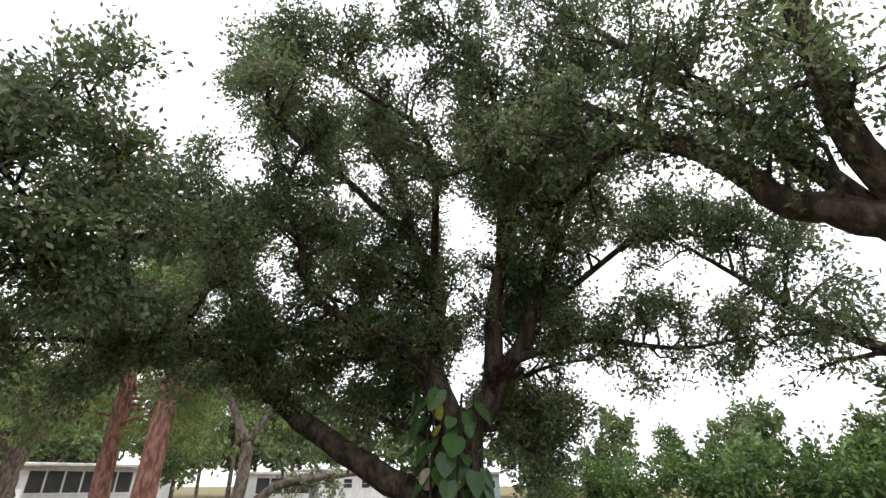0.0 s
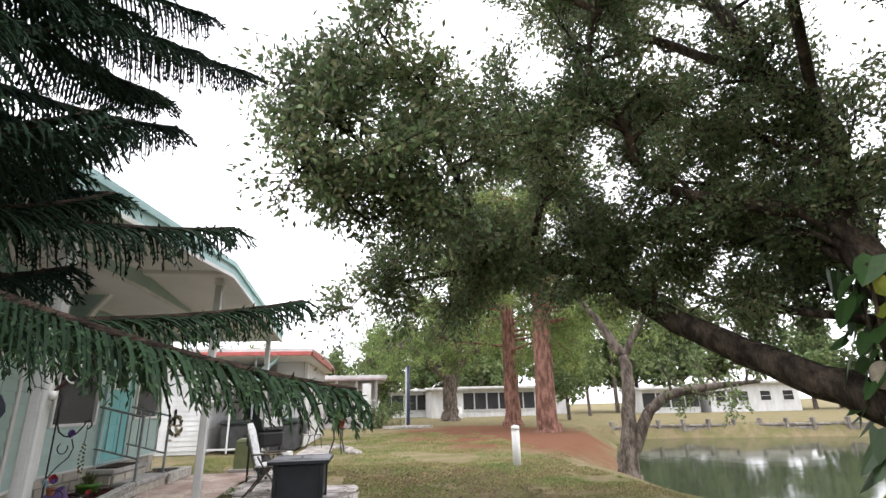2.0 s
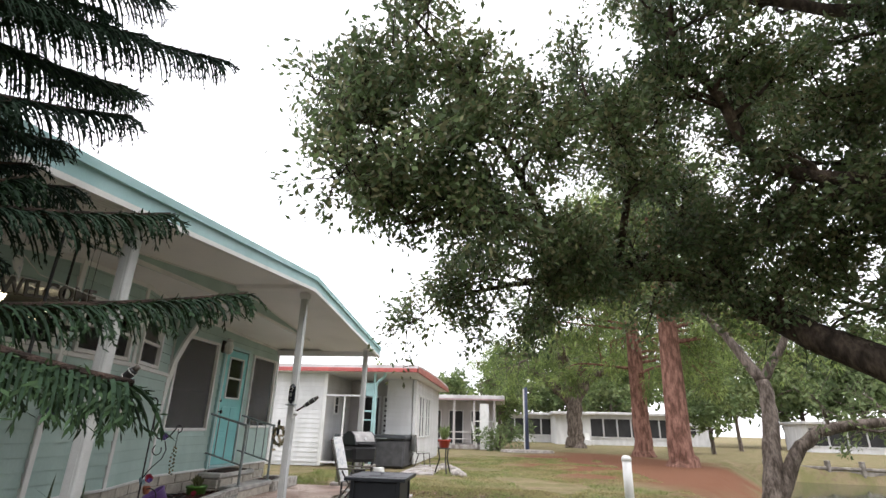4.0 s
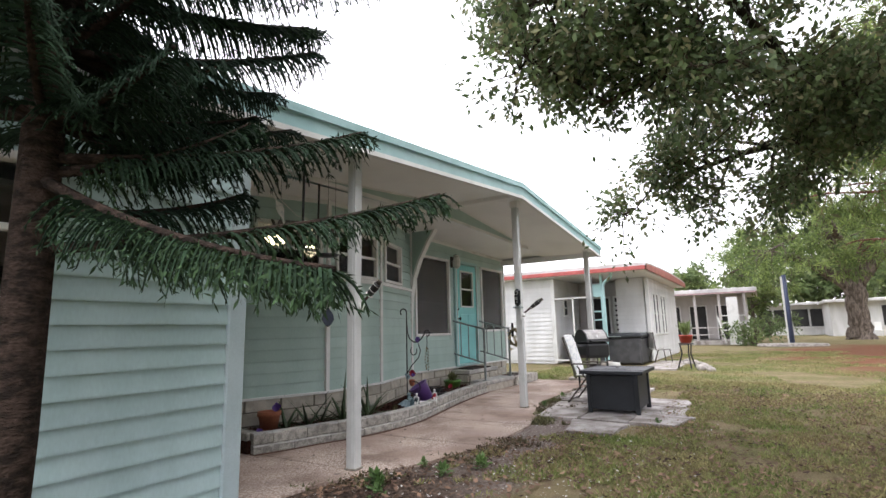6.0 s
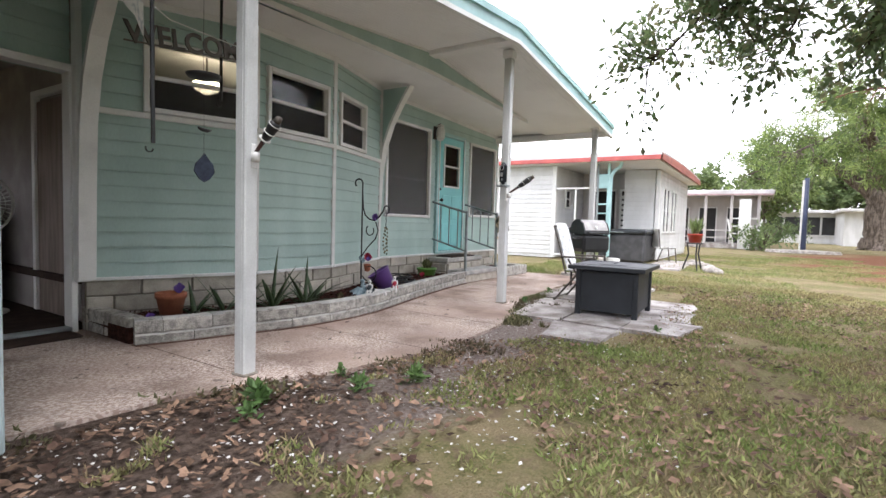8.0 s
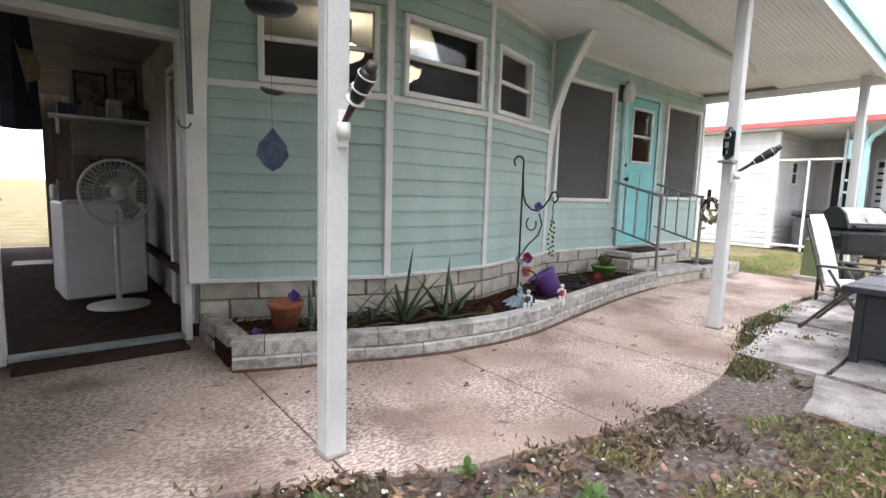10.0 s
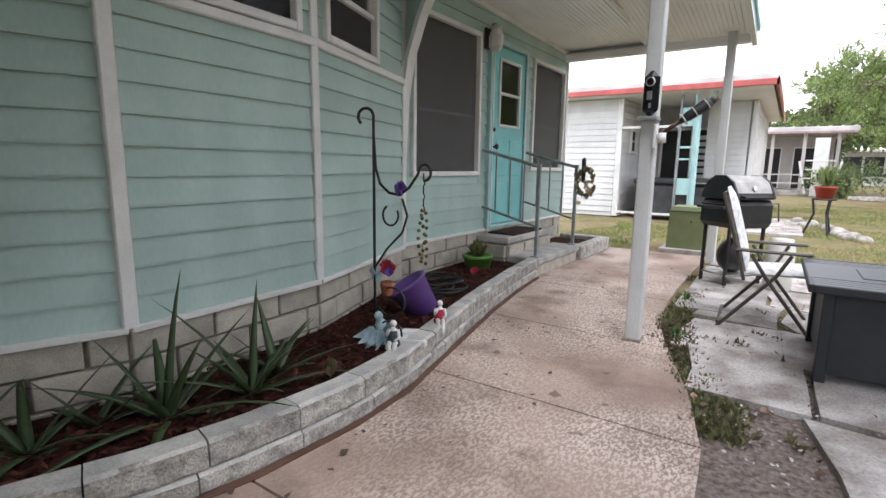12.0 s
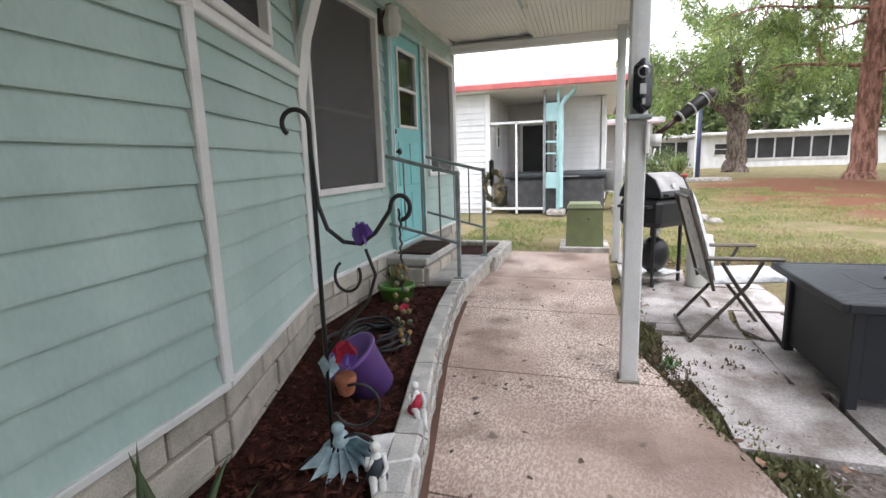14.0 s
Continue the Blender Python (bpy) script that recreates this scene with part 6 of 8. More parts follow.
for y0, y1 in ((-0.68, -9.7),):
    s.add([(x, y, z + dz) for x, z in bow for y in (y0, y1) for dz in (0.0, 0.10)], [f for k in range(12) for f in ((4 * k + 1, 4 * k + 5, 4 * k + 7, 4 * k + 3), (4 * k, 4 * k + 2, 4 * k + 6, 4 * k + 4), (4 * k, 4 * k + 4, 4 * k + 5, 4 * k + 1), (4 * k + 2, 4 * k + 3, 4 * k + 7, 4 * k + 6))] + [(0, 1, 3, 2), (48, 50, 51, 49)])
part("roof", s, ROOFM, nb, "grey-white coated bowed roof")
part("fascia", Shape().box(-16.68, -5.2, 2.84, 0.05, 9.0, 0.12, 0.008), CORAL, nb, "coral painted fascia")
s = Shape().add([(x, y, z) for x, zt in bow for y in (-0.655, -0.70) for z in (2.78, zt + 0.03)], [f for k in range(12) for f in ((4 * k, 4 * k + 1, 4 * k + 5, 4 * k + 4), (4 * k + 2, 4 * k + 6, 4 * k + 7, 4 * k + 3), (4 * k + 1, 4 * k + 3, 4 * k + 7, 4 * k + 5), (4 * k, 4 * k + 4, 4 * k + 6, 4 * k + 2))])
part("fascia", s, mat("faded_coral", (0.40, 0.15, 0.12), (0.30, 0.115, 0.095), rough=0.6, scale=2), nb, "faded coral bowed end fascia")
part("soffit", Shape().box(-21.2, -5.2, 2.79, 8.9, 8.9, 0.03), SOFFIT, nb)
for x, y in ((-17.2, -3.72), (-19.02, -1.12)):
    part("corner_board", Shape().box(x, y, 1.38, 0.14, 0.12, 2.74, 0.01), WHITE, nb)
plain_window(nb, pose(-18.3, -3.70, 1.55, 0, 0, 0), 0.42, 0.55)
plain_window(nb, pose(-19.92, -2.95, 0.1, 0, 0, -90), 0.75, 2.1, 0, "dark_doorway")
plain_window(nb, pose(-19.92, -2.05, 0.7, 0, 0, -90), 0.75, 1.5, 3)
for k in range(2):
    for j in range(2):
        plain_window(nb, pose(-19.9 - 1.55 * k - 0.62 * j, -1.08, 0.85, 0, 0, 0), 0.5, 1.4, 1)
fr = thing("screen_frame", (-17.12, 0, 0), "thin white metal screen frame in front of the porch", "screen frame")
for y in (-3.05, -2.42):
    part("upright", Shape().box(0, y, 1.05, 0.045, 0.045, 2.1), WHITE, fr)
for z in (0.12, 2.08):
    part("rail", Shape().box(0, -3.02, z, 0.045, 1.25, 0.05), WHITE, fr)
col = thing("aqua_column", (-17.1, -2.23, 0), "aqua painted porch column of two posts with a downspout", "column")
part("stile", Shape().box(0, -0.18, 1.38, 0.06, 0.05, 2.76, 0.006), GREYMETAL, col)
part("stile", Shape().box(0, 0.12, 1.38, 0.07, 0.07, 2.76, 0.006), PALE_AQUA, col)
for z, h in ((2.27, 0.40), (1.62, 0.05), (0.76, 0.36), (1.36, 0.04)):
    part("infill_panel", Shape().box(-0.01, -0.03, z, 0.03, 0.25, h, 0.006), PALE_AQUA, col)
part("downspout", Shape().tube([(0.07, 0.47, 2.78), (0.07, 0.44, 2.66), (0.07, 0.26, 2.52), (0.07, 0.19, 2.38), (0.07, 0.19, 0.15)], 0.05, 8), PALE_AQUA, col, "pale aqua downspout")
part("splash_block", Shape().box(0.15, 0.1, 0.05, 0.5, 0.4, 0.12, 0.02), STONE, col)
jal = thing("jalousie_shutter", (-19.88, -2.05, 0.95), "white glass louvre slats in the neighbour's porch window", "louvre")
for k in range(7):
    part("slat", Shape().box(0.03, 0, 0.17 * k, 0.02, 0.70, 0.11, 0.004), WHITE, jal)
ac = thing("porch_bench", (-19.2, -1.72, 0.0), "grey folded bench against the neighbour's wall", "bench")
part("seat", Shape().box(0, 0, 0.45, 0.4, 0.5, 0.05, 0.01), GREYMETAL, ac)
for y in (-0.2, 0.2):
    part("leg", Shape().box(0, y, 0.22, 0.36, 0.04, 0.44, 0.006), GREYMETAL, ac)
tub = thing("hot_tub", (-18.1, -2.2, 0.0), "grey covered hot tub on the neighbour's porch", "hot tub")
part("shell", Shape().box(0, 0, 0.40, 1.7, 2.2, 0.80, 0.06), TUB, tub)
part("cover", Shape().box(0, 0, 0.86, 1.78, 2.28, 0.13, 0.04), mat("tub_cover", (0.04, 0.045, 0.05), rough=0.5), tub, "black vinyl cover")
part("cover_handle", Shape().box(0.9, 0.3, 0.84, 0.02, 0.5, 0.03, 0.006), GREYMETAL, tub)
nch = thing("porch_chair", (-18.3, -0.75, 0.0), "pale mesh patio chair by the neighbour's wall", "chair", rz=30)
for x in (-0.25, 0.25):
    part("leg_frame", Shape().tube([(x, 0.25, 0), (x, 0.2, 0.42), (x, -0.22, 0.40), (x, -0.28, 0.95)], 0.018, 6), BRONZE, nch)
    part("rear_leg", Shape().tube([(x, -0.15, 0.4), (x, -0.3, 0.0)], 0.018, 6), BRONZE, nch)
part("seat", Shape().box(0, 0.0, 0.41, 0.5, 0.44, 0.02, 0.008), PLASTW, nch)
part("back", Shape().box(0, -0.25, 0.70, 0.5, 0.03, 0.52, 0.01), PLASTW, nch)
tagged(part("patio_slab", Shape().box(-17.4, -0.45, -0.01, 3.4, 0.9, 0.06, 0.01), PAVER), "pale concrete strip beside the neighbour's house", "slab", kind="structure")

pc = thing("porch_cottage", (0, 0, 0), "grey-pink cottage with a dark screened porch and white roof", "house")
part("roof", Shape().box(-37.6, -2.2, 3.02, 8.0, 8.4, 0.22, 0.03), ROOFM, pc, "white ribbed metal roof")
part("fascia", Shape().box(-33.58, -2.2, 2.88, 0.06, 8.3, 0.10, 0.008), mat("pink_grey_fascia", (0.42, 0.30, 0.30), rough=0.6), pc)
for k in range(19):
    part("roof_rib", Shape().box(-37.6, 1.85 - 0.45 * k, 3.15, 7.96, 0.06, 0.06, 0.01), ROOFM, pc)
for z in (0.55, 0.95):
    part("porch_rail", Shape().box(-33.9, -2.3, z, 0.05, 5.0, 0.06, 0.008), PINKGREY, pc)
part("rear_wall", Shape().box(-37.0, -2.4, 1.4, 0.15, 7.4, 2.9), PINKGREY, pc)
part("yard_wall", Shape().box(-38.5, 1.3, 1.4, 3.4, 0.15, 2.9), PINKGREY, pc)
for k in range(5):
    part("porch_pillar", Shape().box(-33.9, 1.35 - 1.25 * k, 1.45, 0.14, 0.14, 2.9, 0.01), PINKGREY, pc)
for k in range(3):
    plain_window(pc, pose(-36.9, 0.2 - 1.5 * k, 0.2, 0, 0, -90), 0.95, 2.1, 0, "porch_door")
part("deck", Shape().box(-35.2, -2.2, 0.1, 2.9, 7.6, 0.25, 0.02), PAVER, pc)
lt_ = thing("lattice_sign", (-33.3, 0.75, 0.0), "white lattice post with crossed slats at the porch", "trellis")
part("board", Shape().box(0, 0, 1.3, 0.06, 0.55, 2.6, 0.01), WHITE, lt_)
for a, y in ((25, 0.42), (-25, -0.42)):
    part("slat", Shape().box(0, y, 0.95, 0.05, 0.09, 1.5, 0.01, m=pose(0, 0, 0, 0, 0, 0)), WHITE, lt_).rotation_euler = (radians(-a * 0.5), 0, 0)
for z in (0.8, 1.2, 1.6):
    part("slat", Shape().box(0.03, 0, z, 0.03, 1.1, 0.06, 0.006), WHITE, lt_)


def far_house(name, x, y0, y1, h, base, label, porch=0, roofm=None, wallm=None, deep=7.0, rz=0.0, win=2):
    cy, w = (y0 + y1) / 2, y1 - y0
    t = thing(name, (x, cy, base), label, "house", rz=rz, group="far houses round the pond")
    part("wall", Shape().box(-deep / 2, 0, h / 2 - 0.1, deep, w, h + 0.2), wallm or WHITEHOUSE, t)
    part("roof", Shape().box(-deep / 2 + 0.2, 0, h + 0.13, deep + 1.0, w + 0.7, 0.26, 0.05), roofm or ROOFM, t, "low white roof")
    if porch:
        n_ = max(int(w / 1.25), 2)
        for k in range(n_):
            p = part("screen", Shape().box(0.04, -w / 2 + w * (k + 0.5) / n_, h * 0.55, 0.05, w / n_ - 0.16, h * 0.62), SCREEN, t)
        part("porch_sill", Shape().box(0.06, 0, h * 0.2, 0.08, w, 0.06), WHITE, t)
    else:
        for k in range(win):
            plain_window(t, pose(0.04, -w / 2 + w * (k + 0.5) / win, h * 0.38, 0, 0, -90), min(1.0, w / win * 0.5), h * 0.36, 1)
    return t


far_house("far_bungalow", -58.0, 0.3, 7.2, 2.5, 0.15, "long white carport house beyond the lawn", porch=1)
far_house("far_bungalow", -52.0, 6.8, 10.0, 2.5, 0.1, "small pale blue-grey shed house beyond the oak", win=1)
far_house("far_bungalow", -54.0, 10.2, 18.0, 2.6, 0.1, "white bungalow with a dark screened porch", porch=1)
far_house("far_bungalow", -57.0, 18.6, 22.5, 2.5, 0.1, "small white cottage beyond the red-barked trees", win=1)
far_house("far_bungalow", -47.0, 33.6, 42.0, 2.55, 0.0, "white house with a row of windows across the pond", win=4, rz=-12)
far_house("far_bungalow", -49.0, 27.5, 33.0, 2.2, 0.0, "white carport across the pond", porch=1, rz=-12)
far_house("far_bungalow", -40.0, 46.0, 52.0, 2.4, 0.0, "pale blue house across the pond", win=3, rz=-35, wallm=mat("pale_blue_wall", (0.42, 0.50, 0.55), rough=0.7))
far_house("far_bungalow", -64.0, -9.0, -1.0, 2.6, 0.1, "white bungalow far behind the porch cottage", win=3)
lc = thing("lawn_chair", (-49.6, 9.4, 0.0), "white plastic garden chair by the far porch", "chair", rz=30)
part("seat", Shape().box(0, 0, 0.42, 0.55, 0.55, 0.05, 0.02), WHITE, lc)
part("back", Shape().box(-0.27, 0, 0.72, 0.05, 0.55, 0.6, 0.02), WHITE, lc)
for x in (-0.24, 0.24):
    for y in (-0.24, 0.24):
        part("leg", Shape().box(x, y, 0.2, 0.05, 0.05, 0.42, 0.01), WHITE, lc)


# ---- trees ----
def leaf_mesh(name, pts, dirs, size, aspect, material, seed=0):
    """Leaf blades: each a folded quad at a point, along a direction."""
    r = np.random.RandomState(seed)
    k = len(pts)
    d = dirs / np.linalg.norm(dirs, axis=1)[:, None]
    rnd = r.randn(k, 3)
    e = np.cross(d, rnd)
    e /= np.linalg.norm(e, axis=1)[:, None] + 1e-9
    ln = size * (0.6 + 0.8 * r.rand(k))[:, None]
    w = ln * aspect / 2
    v = np.stack([pts, pts + d * ln * 0.5 - e * w, pts + d * ln, pts + d * ln * 0.5 + e * w], 1).reshape(-1, 3)
    me = bpy.data.meshes.new(name)
    me.vertices.add(4 * k)
    me.vertices.foreach_set("co", v.astype(np.float32).ravel())
    me.loops.add(4 * k)
    me.loops.foreach_set("vertex_index", np.arange(4 * k, dtype=np.int32))
    me.polygons.add(k)
    me.polygons.foreach_set("loop_start", np.arange(k, dtype=np.int32) * 4)
    me.materials.append(material)
    me.update(calc_edges=True)
    return me


def curve_pts(nodes, steps=4):
    """Catmull-Rom through (x, y, z, r) nodes."""
    p = np.array([nodes[0]] + list(nodes) + [nodes[-1]], float)
    out = []
    for i in range(1, len(p) - 2):
        for k in range(steps):
            t = k / steps
            a, b, c, d = p[i - 1], p[i], p[i + 1], p[i + 2]
            out.append(0.5 * ((2 * b) + (c - a) * t + (2 * a - 5 * b + 4 * c - d) * t * t + (3 * b - a - 3 * c + d) * t ** 3))
    out.append(p[-2])
    return np.array(out)


def make_tree(name, label, base, trunk, limbs, bark, leafm, seed, leaf=0.085, aspect=0.45, side_len=1.3, gap=0.35, twigs=7, per_twig=16, spread=0.16, droop=0.0, leaf2=None, category="tree", start=0.3, up=0.35, twig_len=0.55, tight=0.25):
    """A tree from hand-placed trunk and limbs; side branches, twigs and leaves grow along the limbs."""
    r = np.random.RandomState(seed)
    t = thing(name, base, label, category)
    off = np.array([*base, 0.0])

    def tube_of(nm, nodes, n=8, wob=0.0):
        c = curve_pts([tuple(np.array(q) - off) for q in nodes], 5)
        c[:, :3] += wob * r.randn(len(c), 3) * c[:, 3:4]
        part(nm, Shape().tube([tuple(q[:3]) for q in c], [max(float(q[3]), 0.006) for q in c], n), bark, t, smooth=True)
        return c

    tube_of("trunk", trunk, 14, 0.08)
    small, lp, ld = Shape(), [], []
    for lim in limbs:
        c = tube_of("limb", lim, 8, 0.10)
        seg = np.linalg.norm(np.diff(c[:, :3], axis=0), axis=1)
        total, dist = seg.sum(), np.concatenate([[0], np.cumsum(seg)])
        u = total * start
        while u < total:
            q = np.array([np.interp(u, dist, c[:, a]) for a in range(4)])
            ax = np.array([np.interp(min(u + 0.1, total), dist, c[:, a]) - np.interp(u - 0.1, dist, c[:, a]) for a in range(3)])
            ax /= np.linalg.norm(ax) + 1e-9
            d = r.randn(3)
            d -= ax * (d @ ax) * 0.8
            d = d / np.linalg.norm(d) + ax * 0.5 + np.array([0, 0, up])
            d /= np.linalg.norm(d)
            ln = side_len * (0.5 + 0.8 * r.rand()) * (0.75 + 0.25 * (1 - u / total))
            pts, p, dd = [q[:3].copy()], q[:3].copy(), d.copy()
            for k in range(5):
                dd = dd + 0.22 * r.randn(3) + np.array([0, 0, -droop])
                dd /= np.linalg.norm(dd)
                p = p + dd * ln / 5
                pts.append(p.copy())
            rb = min(q[3] * 0.5, 0.035) + 0.006
            small.tube([tuple(x) for x in pts], [rb * (1 - 0.8 * k / 5) for k in range(6)], 5)
            for k in range(twigs):
                f = tight + (1 - tight) * (k + r.rand()) / twigs
                o = np.array([np.interp(f * 5, range(6), [x[a] for x in pts]) for a in range(3)])
                td = r.randn(3) * 0.9 + dd * 0.7 + np.array([0, 0, up * 0.6 - droop])
                td /= np.linalg.norm(td)
                e = o + td * twig_len * (0.5 + 0.8 * r.rand())
                small.tube([tuple(o), tuple((o + e) / 2 + 0.03 * r.randn(3)), tuple(e)], [0.008, 0.005, 0.003], 3)
                f2 = 0.35 + 0.65 * r.rand(per_twig)[:, None]
                lp.append(o + (e - o) * f2 + r.randn(per_twig, 3) * spread * 0.4)
                ld.append(td * 0.8 + r.randn(per_twig, 3) * 0.75 + np.array([0, 0, -0.15 - droop]))
            u += gap * (0.6 + 0.8 * r.rand())
    tagged(part("branchwork", small, bark, t), kind="stuff")
    lp, ld = np.concatenate(lp), np.concatenate(ld)
    pick = r.rand(len(lp)) < (0.3 if leaf2 else 0.0)
    for mask, mt in ((~pick, leafm), (pick, leaf2)):
        if mask.any():
            cr = new("crown", leaf_mesh("crown", lp[mask], ld[mask], leaf, aspect, mt, seed))
            cr.parent = t
    return t


make_tree("vine_oak", "large oak with a leaning limb and vines on its trunk", (-4.8, 6.55, -0.3),
          [(-4.72, 6.55, -0.6, 0.46), (-4.80, 6.55, 0.2, 0.38), (-4.90, 6.55, 1.0, 0.36), (-4.95, 6.65, 1.7, 0.36), (-4.95, 6.7, 2.2, 0.28)],
          [[(-4.95, 6.45, 0.9, 0.22), (-5.28, 6.22, 1.19, 0.20), (-6.34, 5.73, 1.78, 0.17), (-7.27, 5.05, 2.53, 0.15), (-7.83, 4.54, 3.18, 0.11), (-7.44, 3.44, 3.26, 0.075), (-6.66, 2.56, 3.38, 0.055), (-5.59, 1.63, 3.44, 0.04), (-4.94, 0.99, 3.43, 0.022), (-4.5, 0.6, 3.3, 0.012)],
           [(-6.66, 2.56, 3.38, 0.04), (-5.41, 1.89, 3.98, 0.035), (-4.93, 1.51, 4.44, 0.025), (-4.53, 1.19, 4.65, 0.012)],
           [(-5.59, 1.63, 3.44, 0.03), (-5.0, 1.1, 3.65, 0.025), (-4.56, 0.69, 3.75, 0.012)],
           [(-5.59, 1.63, 3.40, 0.03), (-5.35, 1.35, 3.1, 0.022), (-5.1, 1.1, 2.9, 0.012)],
           [(-7.83, 4.54, 3.18, 0.06), (-7.6, 3.2, 3.1, 0.05), (-7.31, 2.07, 2.95, 0.035), (-7.19, 1.09, 2.69, 0.012)],
           [(-7.44, 3.44, 3.26, 0.05), (-6.15, 3.36, 4.09, 0.04), (-5.75, 2.95, 4.4, 0.03), (-5.6, 2.8, 4.75, 0.012)],
           [(-7.27, 5.05, 2.53, 0.07), (-7.5, 4.2, 4.0, 0.055), (-7.3, 3.6, 5.0, 0.04), (-7.3, 3.4, 5.6, 0.015)],
           [(-4.95, 6.70, 1.9, 0.24), (-5.42, 6.55, 3.23, 0.18), (-5.36, 6.68, 4.3, 0.15), (-5.61, 6.26, 5.26, 0.11), (-5.64, 5.9, 6.17, 0.08), (-6.1, 5.4, 7.6, 0.03)],
           [(-4.95, 6.70, 2.0, 0.22), (-4.53, 6.96, 2.59, 0.17), (-4.38, 6.91, 3.81, 0.13), (-4.2, 7.1, 5.2, 0.09), (-4.0, 7.3, 7.0, 0.04)],
           [(-4.50, 6.96, 2.6, 0.14), (-4.06, 7.27, 3.43, 0.12), (-3.6, 7.4, 4.6, 0.09), (-2.9, 7.8, 6.2, 0.04)],
           [(-4.30, 7.00, 3.0, 0.08), (-3.3, 7.7, 3.3, 0.05), (-2.2, 8.3, 3.1, 0.03), (-1.4, 8.7, 3.2, 0.015)],
           [(-5.42, 6.55, 3.23, 0.10), (-6.04, 4.82, 3.82, 0.07), (-5.7, 4.2, 4.5, 0.05), (-5.43, 3.73, 5.01, 0.035), (-4.83, 3.6, 5.5, 0.015)],
           [(-5.61, 6.26, 5.26, 0.08), (-6.3, 5.2, 6.3, 0.06), (-6.8, 4.2, 7.2, 0.04), (-7.0, 3.4, 8.0, 0.02)],
           [(-5.1, 6.6, 2.4, 0.08), (-6.2, 6.29, 3.35, 0.06), (-6.99, 5.55, 3.41, 0.04), (-7.53, 4.63, 3.67, 0.015)],
           [(-5.3, 6.5, 2.0, 0.06), (-6.29, 6.51, 2.28, 0.05), (-7.02, 6.2, 2.5, 0.035), (-7.57, 5.55, 3.08, 0.015)],
           [(-4.7, 6.9, 2.1, 0.06), (-4.77, 7.62, 2.12, 0.05), (-4.74, 8.16, 1.86, 0.03), (-4.6, 8.8, 1.7, 0.012)],
           [(-4.5, 7.0, 2.7, 0.06), (-4.56, 7.84, 2.95, 0.045), (-4.2, 8.35, 3.18, 0.03), (-3.8, 9.0, 3.3, 0.012)],
           [(-5.4, 6.6, 4.6, 0.07), (-4.39, 5.45, 6.14, 0.05), (-4.6, 4.23, 6.59, 0.035), (-4.77, 3.19, 6.69, 0.015)],
           [(-4.3, 7.0, 4.4, 0.07), (-3.57, 6.16, 6.77, 0.045), (-3.43, 5.18, 7.38, 0.03), (-3.66, 4.22, 7.57, 0.012)],
           [(-3.9, 7.3, 4.0, 0.07), (-3.21, 7.45, 5.83, 0.05), (-2.6, 6.8, 6.84, 0.035), (-2.47, 5.89, 7.47, 0.015)],
           [(-4.0, 7.3, 3.6, 0.06), (-2.47, 8.28, 4.94, 0.045), (-1.63, 8.8, 4.84, 0.03), (-0.68, 9.14, 4.37, 0.012)],
           [(-4.93, 3.7, 5.4, 0.04), (-5.0, 3.1, 5.8, 0.03), (-4.7, 2.9, 6.3, 0.012)],
           [(-4.95, 6.7, 1.8, 0.07), (-5.1, 7.6, 2.3, 0.05), (-5.3, 8.6, 2.6, 0.03), (-5.5, 9.4, 2.9, 0.012)],
           [(-4.95, 6.7, 2.0, 0.08), (-6.0, 7.1, 3.2, 0.055), (-6.9, 7.5, 3.9, 0.035), (-7.5, 7.8, 4.4, 0.012)],
           [(-5.0, 6.7, 1.9, 0.07), (-5.9, 7.0, 2.5, 0.05), (-7.0, 7.2, 2.9, 0.03), (-7.9, 7.4, 3.2, 0.012)],
           [(-4.6, 7.0, 2.4, 0.06), (-4.5, 7.9, 2.0, 0.04), (-4.7, 8.4, 1.95, 0.025), (-4.9, 9.0, 1.9, 0.012)],
           [(-4.5, 7.0, 2.7, 0.07), (-4.4, 8.0, 3.6, 0.05), (-4.6, 8.5, 3.9, 0.03), (-4.8, 9.0, 4.2, 0.012)],
           [(-5.2, 6.5, 2.8, 0.07), (-5.7, 6.1, 3.5, 0.05), (-6.1, 5.7, 3.9, 0.035), (-6.5, 5.2, 4.1, 0.012)],
           [(-5.3, 6.6, 3.6, 0.06), (-5.6, 6.3, 4.2, 0.045), (-5.9, 5.9, 4.6, 0.03), (-6.1, 5.5, 4.7, 0.012)],
           [(-5.0, 6.6, 2.4, 0.06), (-5.4, 6.4, 2.9, 0.045), (-5.8, 6.3, 3.2, 0.03), (-6.2, 6.2, 3.3, 0.012)],
           [(-5.36, 6.68, 4.3, 0.08), (-6.4, 6.4, 5.0, 0.06), (-7.6, 6.0, 5.8, 0.04), (-8.6, 5.6, 6.4, 0.015)]],
          BARK, OAKLEAF, 11, leaf=0.068, aspect=0.48, side_len=0.86, gap=0.15, twigs=11, per_twig=54, leaf2=OAKLEAF2, start=0.3, spread=0.20, twig_len=0.42, tight=0.45)
